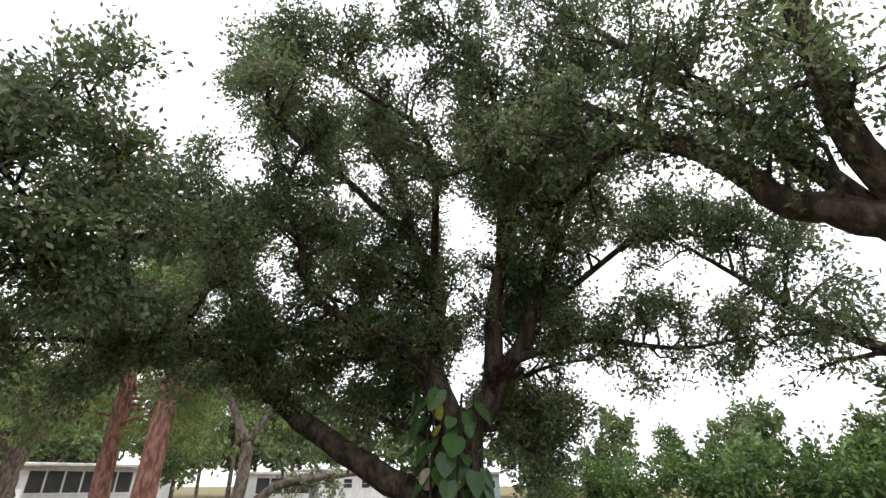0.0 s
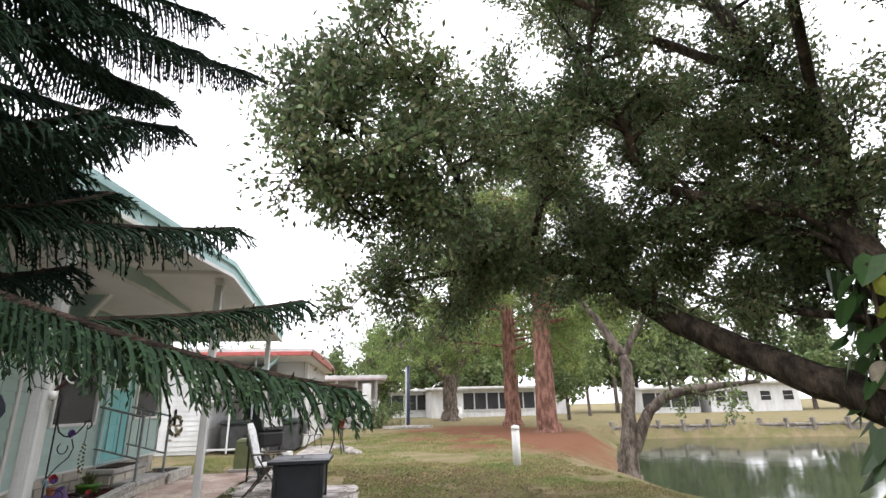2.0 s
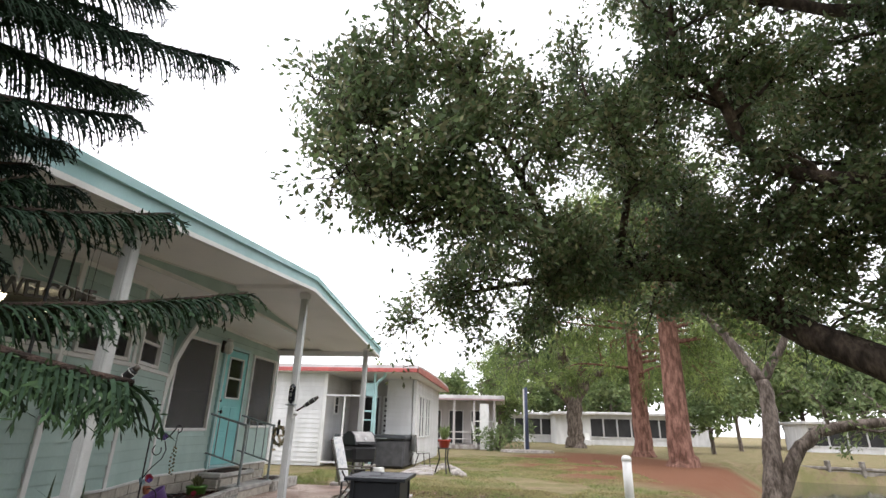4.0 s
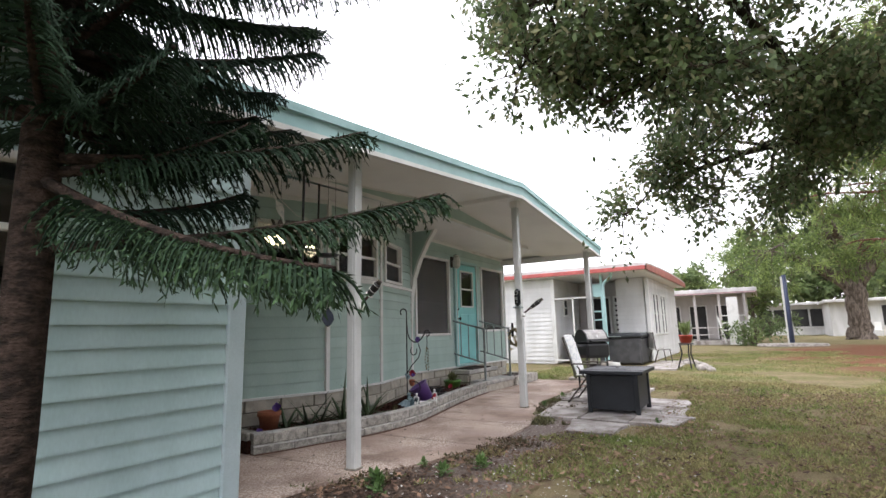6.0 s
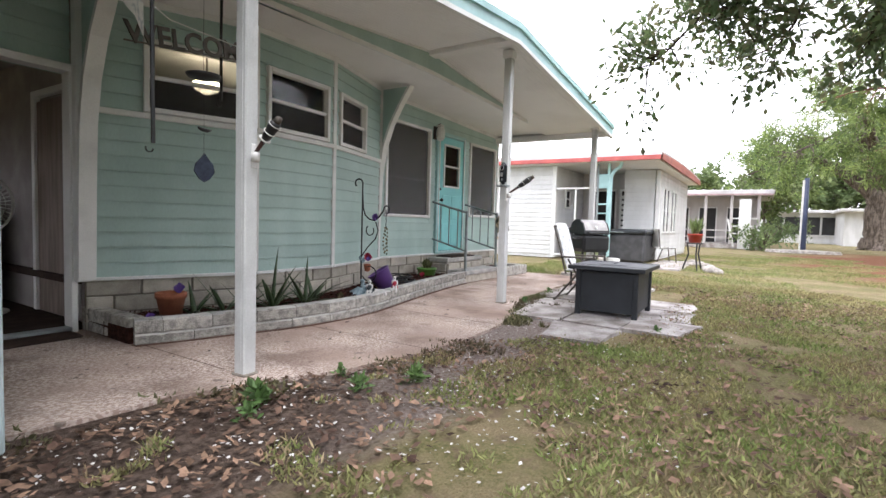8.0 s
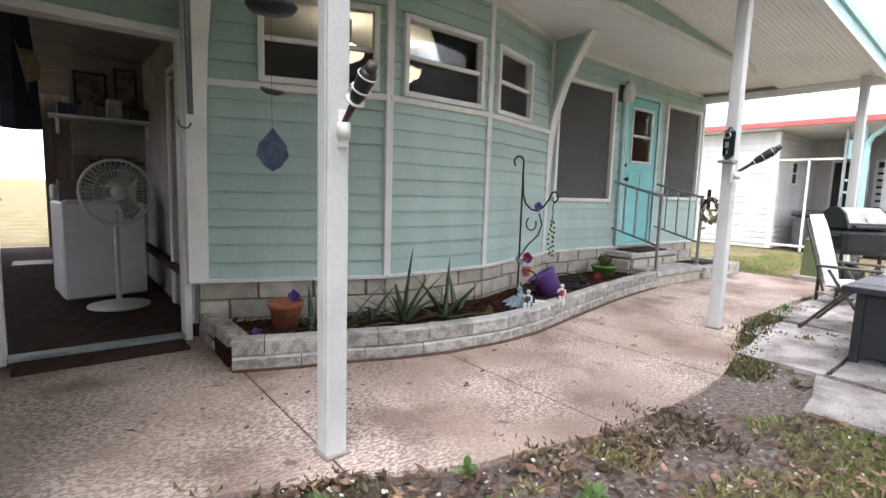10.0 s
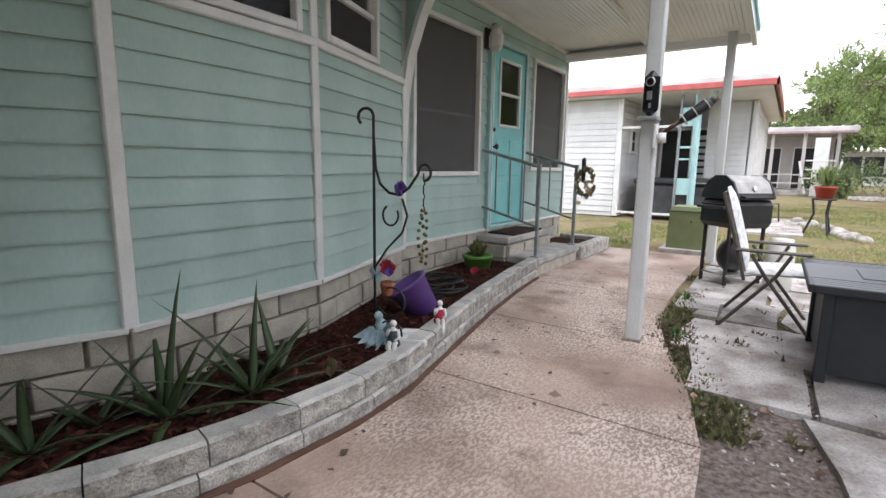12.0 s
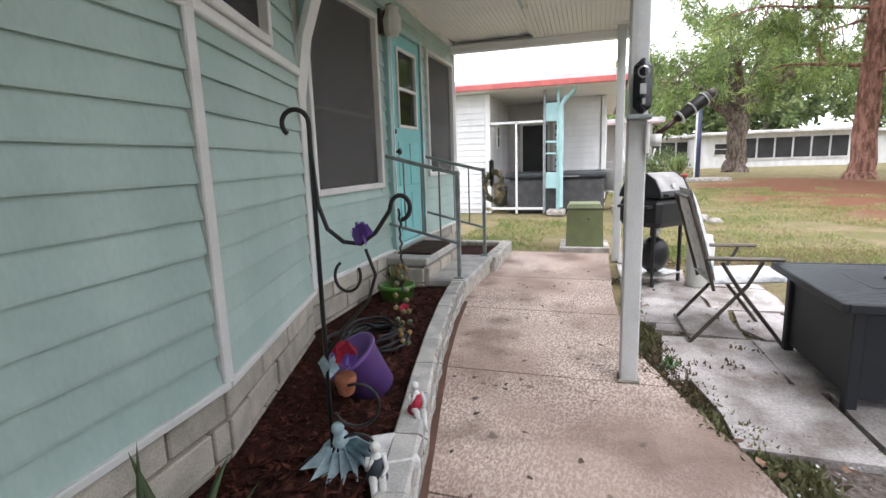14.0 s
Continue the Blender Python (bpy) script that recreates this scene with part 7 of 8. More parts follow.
make_tree("leaning_oak", "dark oak with heavy limbs arching over the bank", (1.7, 7.6, -0.3),
          [(1.75, 7.7, -0.5, 0.42), (1.6, 7.6, 0.8, 0.36), (1.3, 7.3, 2.0, 0.33), (0.9, 7.0, 2.9, 0.28)],
          [[(0.9, 7.0, 2.9, 0.24), (0.34, 6.51, 3.51, 0.18), (-0.28, 6.53, 3.94, 0.15), (-0.9, 6.25, 4.73, 0.12), (-1.71, 5.98, 5.15, 0.09), (-2.84, 5.74, 5.46, 0.06), (-4.3, 5.35, 5.4, 0.025)],
           [(-0.9, 6.25, 4.73, 0.08), (-1.7, 6.1, 5.6, 0.06), (-2.4, 6.0, 6.2, 0.04), (-3.2, 5.8, 6.6, 0.015)],
           [(-1.71, 5.98, 5.15, 0.06), (-2.3, 6.3, 5.0, 0.045), (-2.9, 6.6, 5.0, 0.03), (-3.4, 6.8, 5.2, 0.012)],
           [(0.9, 7.0, 2.9, 0.20), (0.35, 6.3, 4.2, 0.15), (0.31, 5.76, 5.69, 0.11), (0.1, 5.2, 7.2, 0.05)],
           [(0.34, 6.6, 3.6, 0.12), (-0.7, 6.6, 5.6, 0.09), (-1.6, 6.3, 7.0, 0.05), (-2.4, 6.0, 8.2, 0.02)],
           [(1.3, 7.3, 2.0, 0.14), (0.5, 8.2, 2.4, 0.11), (-0.04, 8.78, 2.8, 0.085), (-0.71, 9.11, 3.44, 0.06), (-2.0, 8.92, 4.86, 0.025)]],
          BARK, OAKLEAF, 12, leaf=0.074, aspect=0.46, side_len=1.2, gap=0.20, twigs=11, per_twig=44, leaf2=OAKLEAF2, start=0.2, spread=0.2, twig_len=0.48, tight=0.4)
make_tree("bank_tree", "grey twin-stemmed tree leaning at the water's edge", (-12.2, 6.95, -0.4),
          [(-12.15, 6.9, -0.6, 0.30), (-12.2, 6.95, -0.1, 0.22), (-12.3, 7.1, 0.7, 0.17), (-12.45, 7.3, 1.5, 0.15), (-12.6, 7.35, 2.3, 0.13)],
          [[(-12.2, 7.0, -0.1, 0.15), (-12.1, 7.5, 0.9, 0.13), (-11.9, 8.0, 1.35, 0.11), (-11.5, 8.9, 1.5, 0.08), (-11.2, 9.8, 1.6, 0.04)],
           [(-12.6, 7.35, 2.3, 0.12), (-13.0, 7.0, 3.2, 0.09), (-13.4, 6.6, 4.0, 0.05), (-13.6, 6.0, 4.8, 0.02)],
           [(-12.6, 7.35, 2.3, 0.10), (-12.4, 7.9, 3.2, 0.07), (-12.2, 8.5, 4.2, 0.03)]],
          GREYBARK, FARLEAF, 13, leaf=0.10, side_len=1.0, gap=0.25, twigs=8, per_twig=22, start=0.5)


def feathery(name, label, x, y, r0, h, seed, bark, z0, reach, leafm=None, n=26, per=34, leaf=0.16, lean=0.0):
    """A tall straight trunk with level limbs of fine foliage."""
    rr = np.random.RandomState(seed)
    limbs = []
    for k in range(n):
        u = k / n
        z = z0 + (h - z0) * u
        a, ln = rr.rand() * 6.28, reach * (1 - 0.65 * u) * (0.7 + 0.5 * rr.rand())
        cx, cy = x + lean * z, y
        limbs.append([(cx, cy, z, 0.10 * (1 - 0.6 * u)), (cx + ln * 0.4 * math.cos(a), cy + ln * 0.4 * math.sin(a), z + 0.25, 0.06), (cx + ln * 0.75 * math.cos(a + 0.1), cy + ln * 0.75 * math.sin(a + 0.1), z + 0.3, 0.035), (cx + ln * math.cos(a), cy + ln * math.sin(a), z - 0.1, 0.012)])
    return make_tree(name, label, (x, y, -0.1), [(x + 0.02, y, -0.4, r0 * 1.7), (x, y, 0.1, r0 * 1.25), (x + lean * 0.8, y, 0.8, r0), (x + lean * h * 0.5, y, h * 0.5, r0 * 0.75), (x + lean * h, y, h, r0 * 0.2)], limbs, bark, leafm or CYPRESS, seed, leaf=leaf, aspect=0.15, side_len=reach * 0.33, gap=0.5, twigs=6, per_twig=int(per * 0.95), spread=0.3, leaf2=CYPRESS, droop=0.12, start=0.25, up=0.15, twig_len=0.8)


feathery("red_barked_pine", "tall pine with reddish peeling bark and soft foliage", -30.8, 9.3, 0.46, 15.0, 21, PINKBARK, 4.2, 6.0, PINELEAF, n=34, per=40, leaf=0.30)
feathery("red_barked_pine", "tall pine with reddish peeling bark and soft foliage", -23.4, 8.93, 0.46, 14.0, 22, PINKBARK, 4.8, 5.0, PINELEAF, n=30, per=42, leaf=0.28)
far_oak = make_tree("spreading_oak", "spreading oak with a thick grey trunk on the far lawn", (-42.5, 7.3, -0.1),
                    [(-42.5, 7.3, -0.5, 1.0), (-42.5, 7.3, 0.3, 0.68), (-42.5, 7.3, 1.6, 0.56), (-42.5, 7.35, 3.0, 0.58), (-42.5, 7.4, 3.8, 0.5)],
                    [[(-42.5, 7.4, 3.2, 0.5), (-42.2, 5.5, 4.8, 0.35), (-41.8, 3.2, 5.8, 0.22), (-41.5, 0.8, 6.2, 0.08)],
                     [(-42.5, 7.4, 3.4, 0.5), (-42.3, 8.8, 5.2, 0.38), (-42.0, 11.2, 6.2, 0.2), (-41.7, 13.5, 6.4, 0.08)],
                     [(-42.5, 7.4, 3.6, 0.45), (-41.0, 6.8, 6.0, 0.3), (-38.5, 6.0, 7.2, 0.15), (-36.5, 5.3, 7.0, 0.06)],
                     [(-42.5, 7.4, 3.6, 0.45), (-42.0, 6.4, 6.6, 0.3), (-41.6, 5.2, 9.2, 0.12), (-41.4, 4.4, 10.5, 0.05)],
                     [(-42.5, 7.4, 3.6, 0.4), (-42.6, 8.4, 6.8, 0.25), (-42.4, 9.6, 9.0, 0.12), (-42.4, 10.5, 10.3, 0.05)],
                     [(-38.5, 6.0, 7.2, 0.1), (-38.0, 3.8, 6.0, 0.07), (-37.8, 2.2, 5.2, 0.03)],
                     [(-41.8, 3.2, 5.8, 0.15), (-40.5, 1.6, 5.0, 0.08), (-39.5, 0.2, 4.3, 0.03)]],
                    GREYBARK, PINELEAF, 31, leaf=0.26, aspect=0.2, side_len=2.6, gap=0.42, twigs=9, per_twig=44, leaf2=FARLEAF, spread=0.4, droop=0.08, start=0.35, twig_len=1.0)


def woods_tree(name, label, seed, h, reach, leafm, bark, n=14):
    rr = np.random.RandomState(seed)
    limbs = []
    for k in range(n):
        u = k / n
        z = h * (0.28 + 0.62 * u)
        a, ln = rr.rand() * 6.28, reach * (1 - 0.5 * u) * (0.6 + 0.5 * rr.rand())
        limbs.append([(0, 0, z, 0.12), (ln * 0.5 * math.cos(a), ln * 0.5 * math.sin(a), z + 0.25 * ln, 0.08), (ln * math.cos(a), ln * math.sin(a), z + 0.35 * ln, 0.03)])
    return make_tree(name, label, (0, 0, 0), [(0, 0, -0.4, 0.4), (0, 0, 0.4, 0.28), (0.1, 0, h * 0.4, 0.22), (0, 0, h * 0.9, 0.06)], limbs, bark, leafm, seed, leaf=0.70, aspect=0.5, side_len=reach * 0.45, gap=0.6, twigs=6, per_twig=8, spread=0.8, start=0.35, twig_len=1.0)


wa = woods_tree("woodland_tree", "green broadleaf tree in the woods beyond the houses", 41, 11.0, 4.5, FARLEAF, GREYBARK)
wb_ = woods_tree("woodland_tree", "green broadleaf tree in the woods beyond the houses", 42, 14.0, 4.0, CYPRESS, GREYBARK)
spots = [(-66, 4, 0.9), (-70, 12, 1.1), (-62, 24, 0.8), (-72, -6, 0.75), (-75, 20, 1.2), (-60, 31, 0.8), (-80, 2, 1.0), (-64, -14, 0.7), (-58, 42, 0.8), (-52, 52, 0.8), (-40, 58, 0.7), (-28, 60, 0.75), (-30, 48, 0.5), (-14, 56, 0.7), (0, 58, 0.75), (14, 58, 0.7), (28, 54, 0.8), (42, 46, 0.8), (54, 34, 0.9), (-66, 36, 1.0), (-46, 20.5, 0.55), (-38, 15.5, 0.5), (-84, 12, 1.1), (-78, 30, 1.1), (-50, 1.5, 0.55), (-56, -2.5, 0.6),
         (-56, 28, 0.9), (-57, 36, 1.0), (-56, 46, 0.95), (-50, 47, 0.8), (-62, 40, 1.1), (-46, 54, 0.9), (-36, 54, 0.8), (-64, 16, 1.0),
         (-16, 45, 0.42), (-10, 47, 0.55), (-4, 48, 0.5), (2, 47, 0.6), (7, 50, 0.52), (12, 48, 0.62), (17, 47, 0.5), (22, 46, 0.6), (28, 45, 0.55), (34, 43, 0.6), (40, 38, 0.55), (46, 32, 0.6)]
wa.matrix_basis = pose(-68, 8.5, -0.1) @ Matrix.Scale(0.8, 4)
wb_.matrix_basis = pose(-60, 13.5, -0.1) @ Matrix.Scale(0.7, 4)
for k, (x, y, sc) in enumerate(spots):
    o = copy_thing(wa if k % 2 else wb_, pose(x, y, -0.1, 0, 0, 47 * k))
    o.scale = (sc, sc, sc * (0.9 + 0.2 * (k % 3) / 2))
    tagged(o, group="woods beyond the houses")


def bush(name, label, seed, n, rx, rz, leafm, leaf):
    rr = np.random.RandomState(seed)
    t = thing(name, (0, 0, 0), label, "bush", group="bushes")
    st = Shape()
    for k in range(7):
        a = rr.rand() * 6.28
        st.tube([(0, 0, -0.1), (0.4 * rx * math.cos(a), 0.4 * rx * math.sin(a), rz * 0.5), (0.7 * rx * math.cos(a), 0.7 * rx * math.sin(a), rz * 0.9)], [0.05, 0.035, 0.01], 5)
    part("stems", st, GREYBARK, t)
    lobes = [(rr.randn() * rx * 0.55, rr.randn() * rx * 0.55, rz * (0.12 + 0.75 * rr.rand() ** 1.3), 0.16 + 0.26 * rr.rand()) for _ in range(28)]
    pts, ds = [], []
    for lx, ly, lz, lr in lobes:
        v = rr.randn(n // 28, 3)
        v /= np.linalg.norm(v, axis=1)[:, None]
        pts.append(np.array((lx, ly, lz)) + v * np.array((rx, rx, rz)) * lr * (0.35 + 0.85 * rr.rand(len(v)))[:, None])
        ds.append(v + 0.8 * rr.randn(len(v), 3))
    pts, ds = np.concatenate(pts), np.concatenate(ds)
    keep = pts[:, 2] > 0.02
    cr = new("foliage", leaf_mesh("foliage", pts[keep], ds[keep], leaf, 0.5, leafm, seed))
    cr.parent = t
    return t


bg = bush("bank_bush", "dense green bush on the far bank", 51, 6800, 3.4, 4.4, BUSHLEAF, 0.39)
bg.matrix_basis = pose(-6, 44.5, 0)
for k, (x, y, sc) in enumerate(((-12, 42, 1.0), (0, 45, 1.1), (6, 45.5, 1.2), (12, 45, 1.0), (19, 43.5, 1.2), (26, 42, 1.1), (33, 40, 1.0), (-18, 39, 0.8), (40, 33, 1.1), (46, 27, 1.0), (3, 49, 1.6), (16, 49, 1.5), (-22, 36, 0.6))):
    o = copy_thing(bg, pose(x, y, 0.0, 0, 0, 61 * k))
    o.scale = (sc, sc, sc)
sb_ = bush("porch_shrub", "small olive shrub beside the porch cottage", 52, 1600, 0.9, 1.2, FARLEAF, 0.14)
sb_.matrix_basis = pose(-32.6, 1.6, 0)
o = copy_thing(sb_, pose(-50, 2.4, 0))
o.scale = (1.6, 1.6, 1.5)
palm = thing("palm_tree", (-45.0, -12.4, 0.0), "slender palm showing above the neighbour's roof", "palm")
part("trunk", Shape().tube([(0, 0, -0.2), (0.1, 0, 2.5), (0, 0.1, 5.0)], [0.22, 0.17, 0.15], 10), GREYBARK, palm, smooth=True)
for k in range(16):
    a, el = k * 2.4, 0.9 - 0.09 * k
    s = Shape()
    pts = [(math.cos(a) * 1.9 * u * math.cos(el * (1 - u)), math.sin(a) * 1.9 * u * math.cos(el * (1 - u)), 5.0 + 1.7 * u * math.sin(el) - 1.3 * u * u) for u in (0, 0.2, 0.4, 0.6, 0.8, 1.0)]
    s.tube(pts, 0.02, 4)
    for j in range(26):
        u = 0.15 + 0.85 * j / 26
        c = np.array([np.interp(u * 5, range(6), [p[i] for p in pts]) for i in range(3)])
        for sd in (-1, 1):
            q = c + np.array([-math.sin(a) * sd * 0.5 + math.cos(a) * 0.25, math.cos(a) * sd * 0.5 + math.sin(a) * 0.25, -0.35])
            s.add([tuple(c), tuple((c + q) / 2 + np.array([0, 0, 0.04])), tuple(q), tuple((c + q) / 2 - np.array([0.03 * math.cos(a), 0.03 * math.sin(a), 0.0]))], [(0, 1, 2, 3)])
    part("frond", s, FARLEAF, palm)

# vines on the oak trunk: large heart-shaped leaves
vine = thing("trunk_vine", (-4.85, 6.5, -0.2), "broad green climbing vine leaves covering the oak trunk", "vine")
rv = np.random.RandomState(7)
for k in range(230):
    big = rv.rand() < 0.55
    z = -0.2 + 3.0 * rv.rand() ** 1.7
    a = -1.2 + 3.6 * rv.rand() - (0.6 if z > 1.8 else 0.0) - 1.5
    rad = 0.38 + 0.22 * rv.rand()
    c = Vector((rad * math.cos(a) - 0.1, rad * math.sin(a) + 0.05, z))
    outd = Vector((math.cos(a), math.sin(a), 0))
    sz = (0.24 + 0.12 * rv.rand()) if big else 0.13 + 0.08 * rv.rand()
    dn = (Vector((0, 0, -1)) + outd * 0.5 + Vector(rv.randn(3)) * 0.25).normalized()
    sd = dn.cross(outd).normalized()
    s = Shape()
    half = [(0.0, 0.0), (-0.10, 0.28), (0.12, 0.46), (0.45, 0.42), (0.78, 0.22), (1.0, 0.0)]
    vs = [c + dn * u * sz + sd * w * sz + outd * (0.05 - 0.10 * abs(w)) * sz for u, w in half] + [c + dn * u * sz - sd * w * sz + outd * (0.05 - 0.10 * abs(w)) * sz for u, w in half[1:5]]
    s.add(vs, [(0, 1, 2, 3, 4, 5), (0, 5, 9, 8, 7, 6)])
    part("vine_leaf", s, YELLOWLEAF if rv.rand() < 0.09 else VINE, vine)
for k in range(6):
    a = -2.6 + 0.5 * k
    part("vine_stem", Shape().tube([(0.40 * math.cos(a + 0.1 * j), 0.40 * math.sin(a + 0.1 * j), -0.3 + 0.6 * j) for j in range(6)], 0.018, 5), BARK, vine)
for k in range(5):
    x = 0.5 + 0.25 * k
    part("hanging_tendril", Shape().tube([(x * 0.5, -0.3, 1.6 - 0.1 * k), (x * 0.7, -0.35, 0.8), (x * 0.75, -0.3, -0.1)], 0.008, 4), BARK, vine)
disc_t = thing("trunk_disc", (-5.05, 6.15, 1.42), "pale round cut-limb scar plate on the oak trunk", "plate")
part("plate", Shape().lathe([(0.02, 0.03), (0.13, 0.02), (0.14, 0.0), (0.13, -0.02)], 22, pose(0, 0, 0, 90, 0, 42) @ Matrix.Diagonal((0.8, 1.0, 1, 1))), mat("cut_wood", (0.46, 0.40, 0.30), (0.34, 0.29, 0.21), rough=0.8, scale=14), disc_t, smooth=True)
part("nail", Shape().tube([(0, 0, 0), (0.08, 0.10, 0.0)], 0.012, 6), BARK, disc_t)
moss = thing("air_plant", (-4.25, 6.95, 2.75), "dark red-brown air plant clump in the oak fork", "plant")
s = Shape()
for k in range(10):
    leaf_tuft(s, (0.12 * rv.randn(), 0.12 * rv.randn(), 0.12 * rv.randn()), 16, 0.22, 0.16, 0.1, 0.12)
part("clump", s, mat("dark_red_leaf", (0.055, 0.022, 0.02), (0.03, 0.013, 0.012), rough=0.8, island=0.3), moss)

# ---- the araucaria by the annex ----
NX, NY = -1.91, -0.16
pine = thing("araucaria", (NX, NY, 0), "dark star-branched araucaria with drooping needle fronds", "tree")
part("trunk", Shape().tube([(0.03, 0, -0.2), (0.0, 0.0, 0.8), (0.0, 0.0, 1.5), (0.01, 0.0, 3.5), (0, 0, 6.4)], [0.085, 0.075, 0.07, 0.05, 0.01], 12), PINETRUNK, pine, smooth=True)
ra = np.random.RandomState(3)
tips = [(-2.92, 0.92, 1.70), (-2.95, 0.58, 2.90), (-2.02, 1.20, 1.28), (-2.75, 0.64, 1.98), (-2.75, 0.35, 2.45), (-2.5, 0.55, 3.3), (-2.75, 0.1, 3.4), (-2.55, 0.15, 1.75), (-2.8, -0.3, 2.1), (-2.6, -0.5, 2.6), (-2.9, 0.2, 2.7), (-2.6, 0.42, 2.75), (-2.7, 0.0, 2.2), (-2.45, 0.3, 2.0), (-2.7, -0.1, 3.0)]
branches = [(Vector(t) - Vector((NX, NY, 0)), Vector(t).z - 0.12 - 0.22 * ra.rand() if t[2] > 1.4 else 1.72) for t in tips]
for w in range(13):
    z = 1.95 + 0.28 * w
    for k in range(8):
        a = k * 0.785 + w * 0.5 + 0.2 * ra.randn()
        ln = (1.05 - 0.038 * w) * (0.85 + 0.25 * ra.rand()) * (0.62 if math.cos(a - 0.9) > 0.1 else 1.0)
        branches.append((Vector((ln * math.cos(a), ln * math.sin(a), z + 0.12 + 0.12 * ra.rand())), z))
nv = {NEEDLE: ([], []), NEEDLE2: ([], [])}
ropes = Shape()
for tip, z in branches:
    if tip.y + NY < -0.75:
        tip.y = -0.75 - NY
    o = Vector((0, 0, z))
    mid = o.lerp(tip, 0.55) + Vector((0, 0, -0.10))
    br = [o + (mid - o) * 2 * u * (1 - u) * 1.0 + (tip - o) * u * u for u in [k / 14 for k in range(15)]]
    part("branch", Shape().tube(br, [0.020 * (1 - 0.75 * k / 14) + 0.003 for k in range(15)], 6), PINETRUNK, pine, smooth=True)
    axis = (tip - o).normalized()
    side = axis.cross(Vector((0, 0, 1))).normalized()
    young = ra.rand() < 0.22 or tip.z < 1.4
    m_ = NEEDLE2 if young else NEEDLE
    L_ = (tip - o).length
    nt = int(L_ / 0.020)
    for k in range(nt):
        u = 0.16 + 0.84 * k / nt
        c = br[min(int(u * 14), 13)].lerp(br[min(int(u * 14) + 1, 14)], u * 14 % 1)
        for sg in (-1, 1):
            ln = (0.30 * (1 - 0.62 * u) * (0.5 + 0.5 * min(u * 4, 1))) * (0.8 + 0.4 * ra.rand())
            d = (side * sg * 0.8 + axis * (0.35 + 0.5 * u) + Vector((0, 0, 0.15 * ra.randn() + 0.1))).normalized()
            p0, rope = c.copy(), [c.copy()]
            for j in range(4):
                d = (d + Vector((0, 0, -0.38))).normalized()
                p0 = p0 + d * ln / 4
                rope.append(p0.copy())
            ropes.tube(rope, [0.0045, 0.005, 0.0045, 0.0035, 0.0015], 3)
            nn = 24
            f = ra.rand(nn) * 4
            ii = np.minimum(f.astype(int), 3)
            R = np.array([tuple(q) for q in rope])
            base_ = R[ii] + (R[ii + 1] - R[ii]) * (f - ii)[:, None]
            nd = (R[ii + 1] - R[ii]) / (ln / 4) + ra.randn(nn, 3) * 0.42
            nv[m_][0].append(base_)
            nv[m_][1].append(nd)
tagged(part("twigwork", ropes, NEEDLE, pine), kind="stuff")
for m_, (p_, d_) in nv.items():
    ob = new("needles", leaf_mesh("needles", np.concatenate(p_), np.concatenate(d_), 0.026, 0.24, m_, 5))
    ob.parent = pine


# ---- lawn grass, weeds and litter ----
def blades(name, label, n, region, hgt, material, seed, per=4, test=None, category="grass", wide=0.10):
    r = np.random.RandomState(seed)
    P, Dd = [], []
    x0, x1, y0, y1 = region
    while sum(len(p) for p in P) < n * per:
        x, y = x0 + (x1 - x0) * r.rand(4000), y0 + (y1 - y0) * r.rand(4000) ** 1.4
        keep = np.array([test(a, b) for a, b in zip(x, y)]) if test else np.ones(4000, bool)
        x, y = x[keep], y[keep]
        for _ in range(per):
            px, py = x + 0.02 * r.randn(len(x)), y + 0.02 * r.randn(len(x))
            P.append(np.stack([px, py, np.full(len(x), -0.03)], 1))
            Dd.append(np.stack([0.7 * r.randn(len(x)), 0.7 * r.randn(len(x)), 0.5 + 0.5 * r.rand(len(x))], 1))
    ob = new(name, leaf_mesh(name, np.concatenate(P), np.concatenate(Dd), hgt, wide, material, seed))
    return tagged(ob, label, category, kind="stuff")


def on_lawn(x, y):
    if x > -12.3 and y < edge_y(EDGE, x) + 0.05 and x < -3.4:
        return False
    if -4.9 < x < 0.5 and y < 0.45 + 0.25 * noise.noise((x * 1.3, 2, 7)) and noise.noise((x * 3.1, y * 3.1, 3)) < 0.22:
        return False
    if x < -3.3 and y - edge_y(EDGE, x) < 0.62 and noise.noise((x * 2.2, y * 2.2, 6)) < 0.12:
        return False
    if -11.3 < x < -7.0 and y < 0.75:
        return noise.noise((x * 3, y * 3, 5)) > 0.45
    return noise.noise((x * 0.9, y * 0.9, 0)) + 0.5 * noise.noise((x * 3, y * 3, 2)) > -0.36


blades("lawn_grass", "thin patchy lawn of broad short blades, green and straw", 41000, (-13, 0.5, -0.75, 5.5), 0.042, GRASSM, 61, 4, on_lawn, wide=0.24)
blades("dry_grass", "dry straw-coloured blades lying in the lawn", 17000, (-13, 0.5, -0.75, 5.5), 0.05, STRAWM, 66, 3, lambda x, y: on_lawn(x, y) and noise.noise((x * 0.7, y * 0.7, 4)) > -0.2, wide=0.14)
blades("far_grass", "patchy lawn grass towards the neighbour's house", 17000, (-26, -12.4, -3.4, 6.0), 0.07, GRASSM, 62, 3, lambda x, y: not (x < -16 and y < -0.9) and noise.noise((x * 0.5, y * 0.5, 0)) > -0.1)
blades("joint_weeds", "low green weeds in the flagstone joints", 170, (-9.9, -7.2, -1.0, -0.1), 0.05, WEED, 65, 6, lambda x, y: abs(y - edge_y(EDGE, x) - 0.10) < 0.10 or noise.noise((x * 4, y * 4, 8)) > 0.55, wide=0.32)
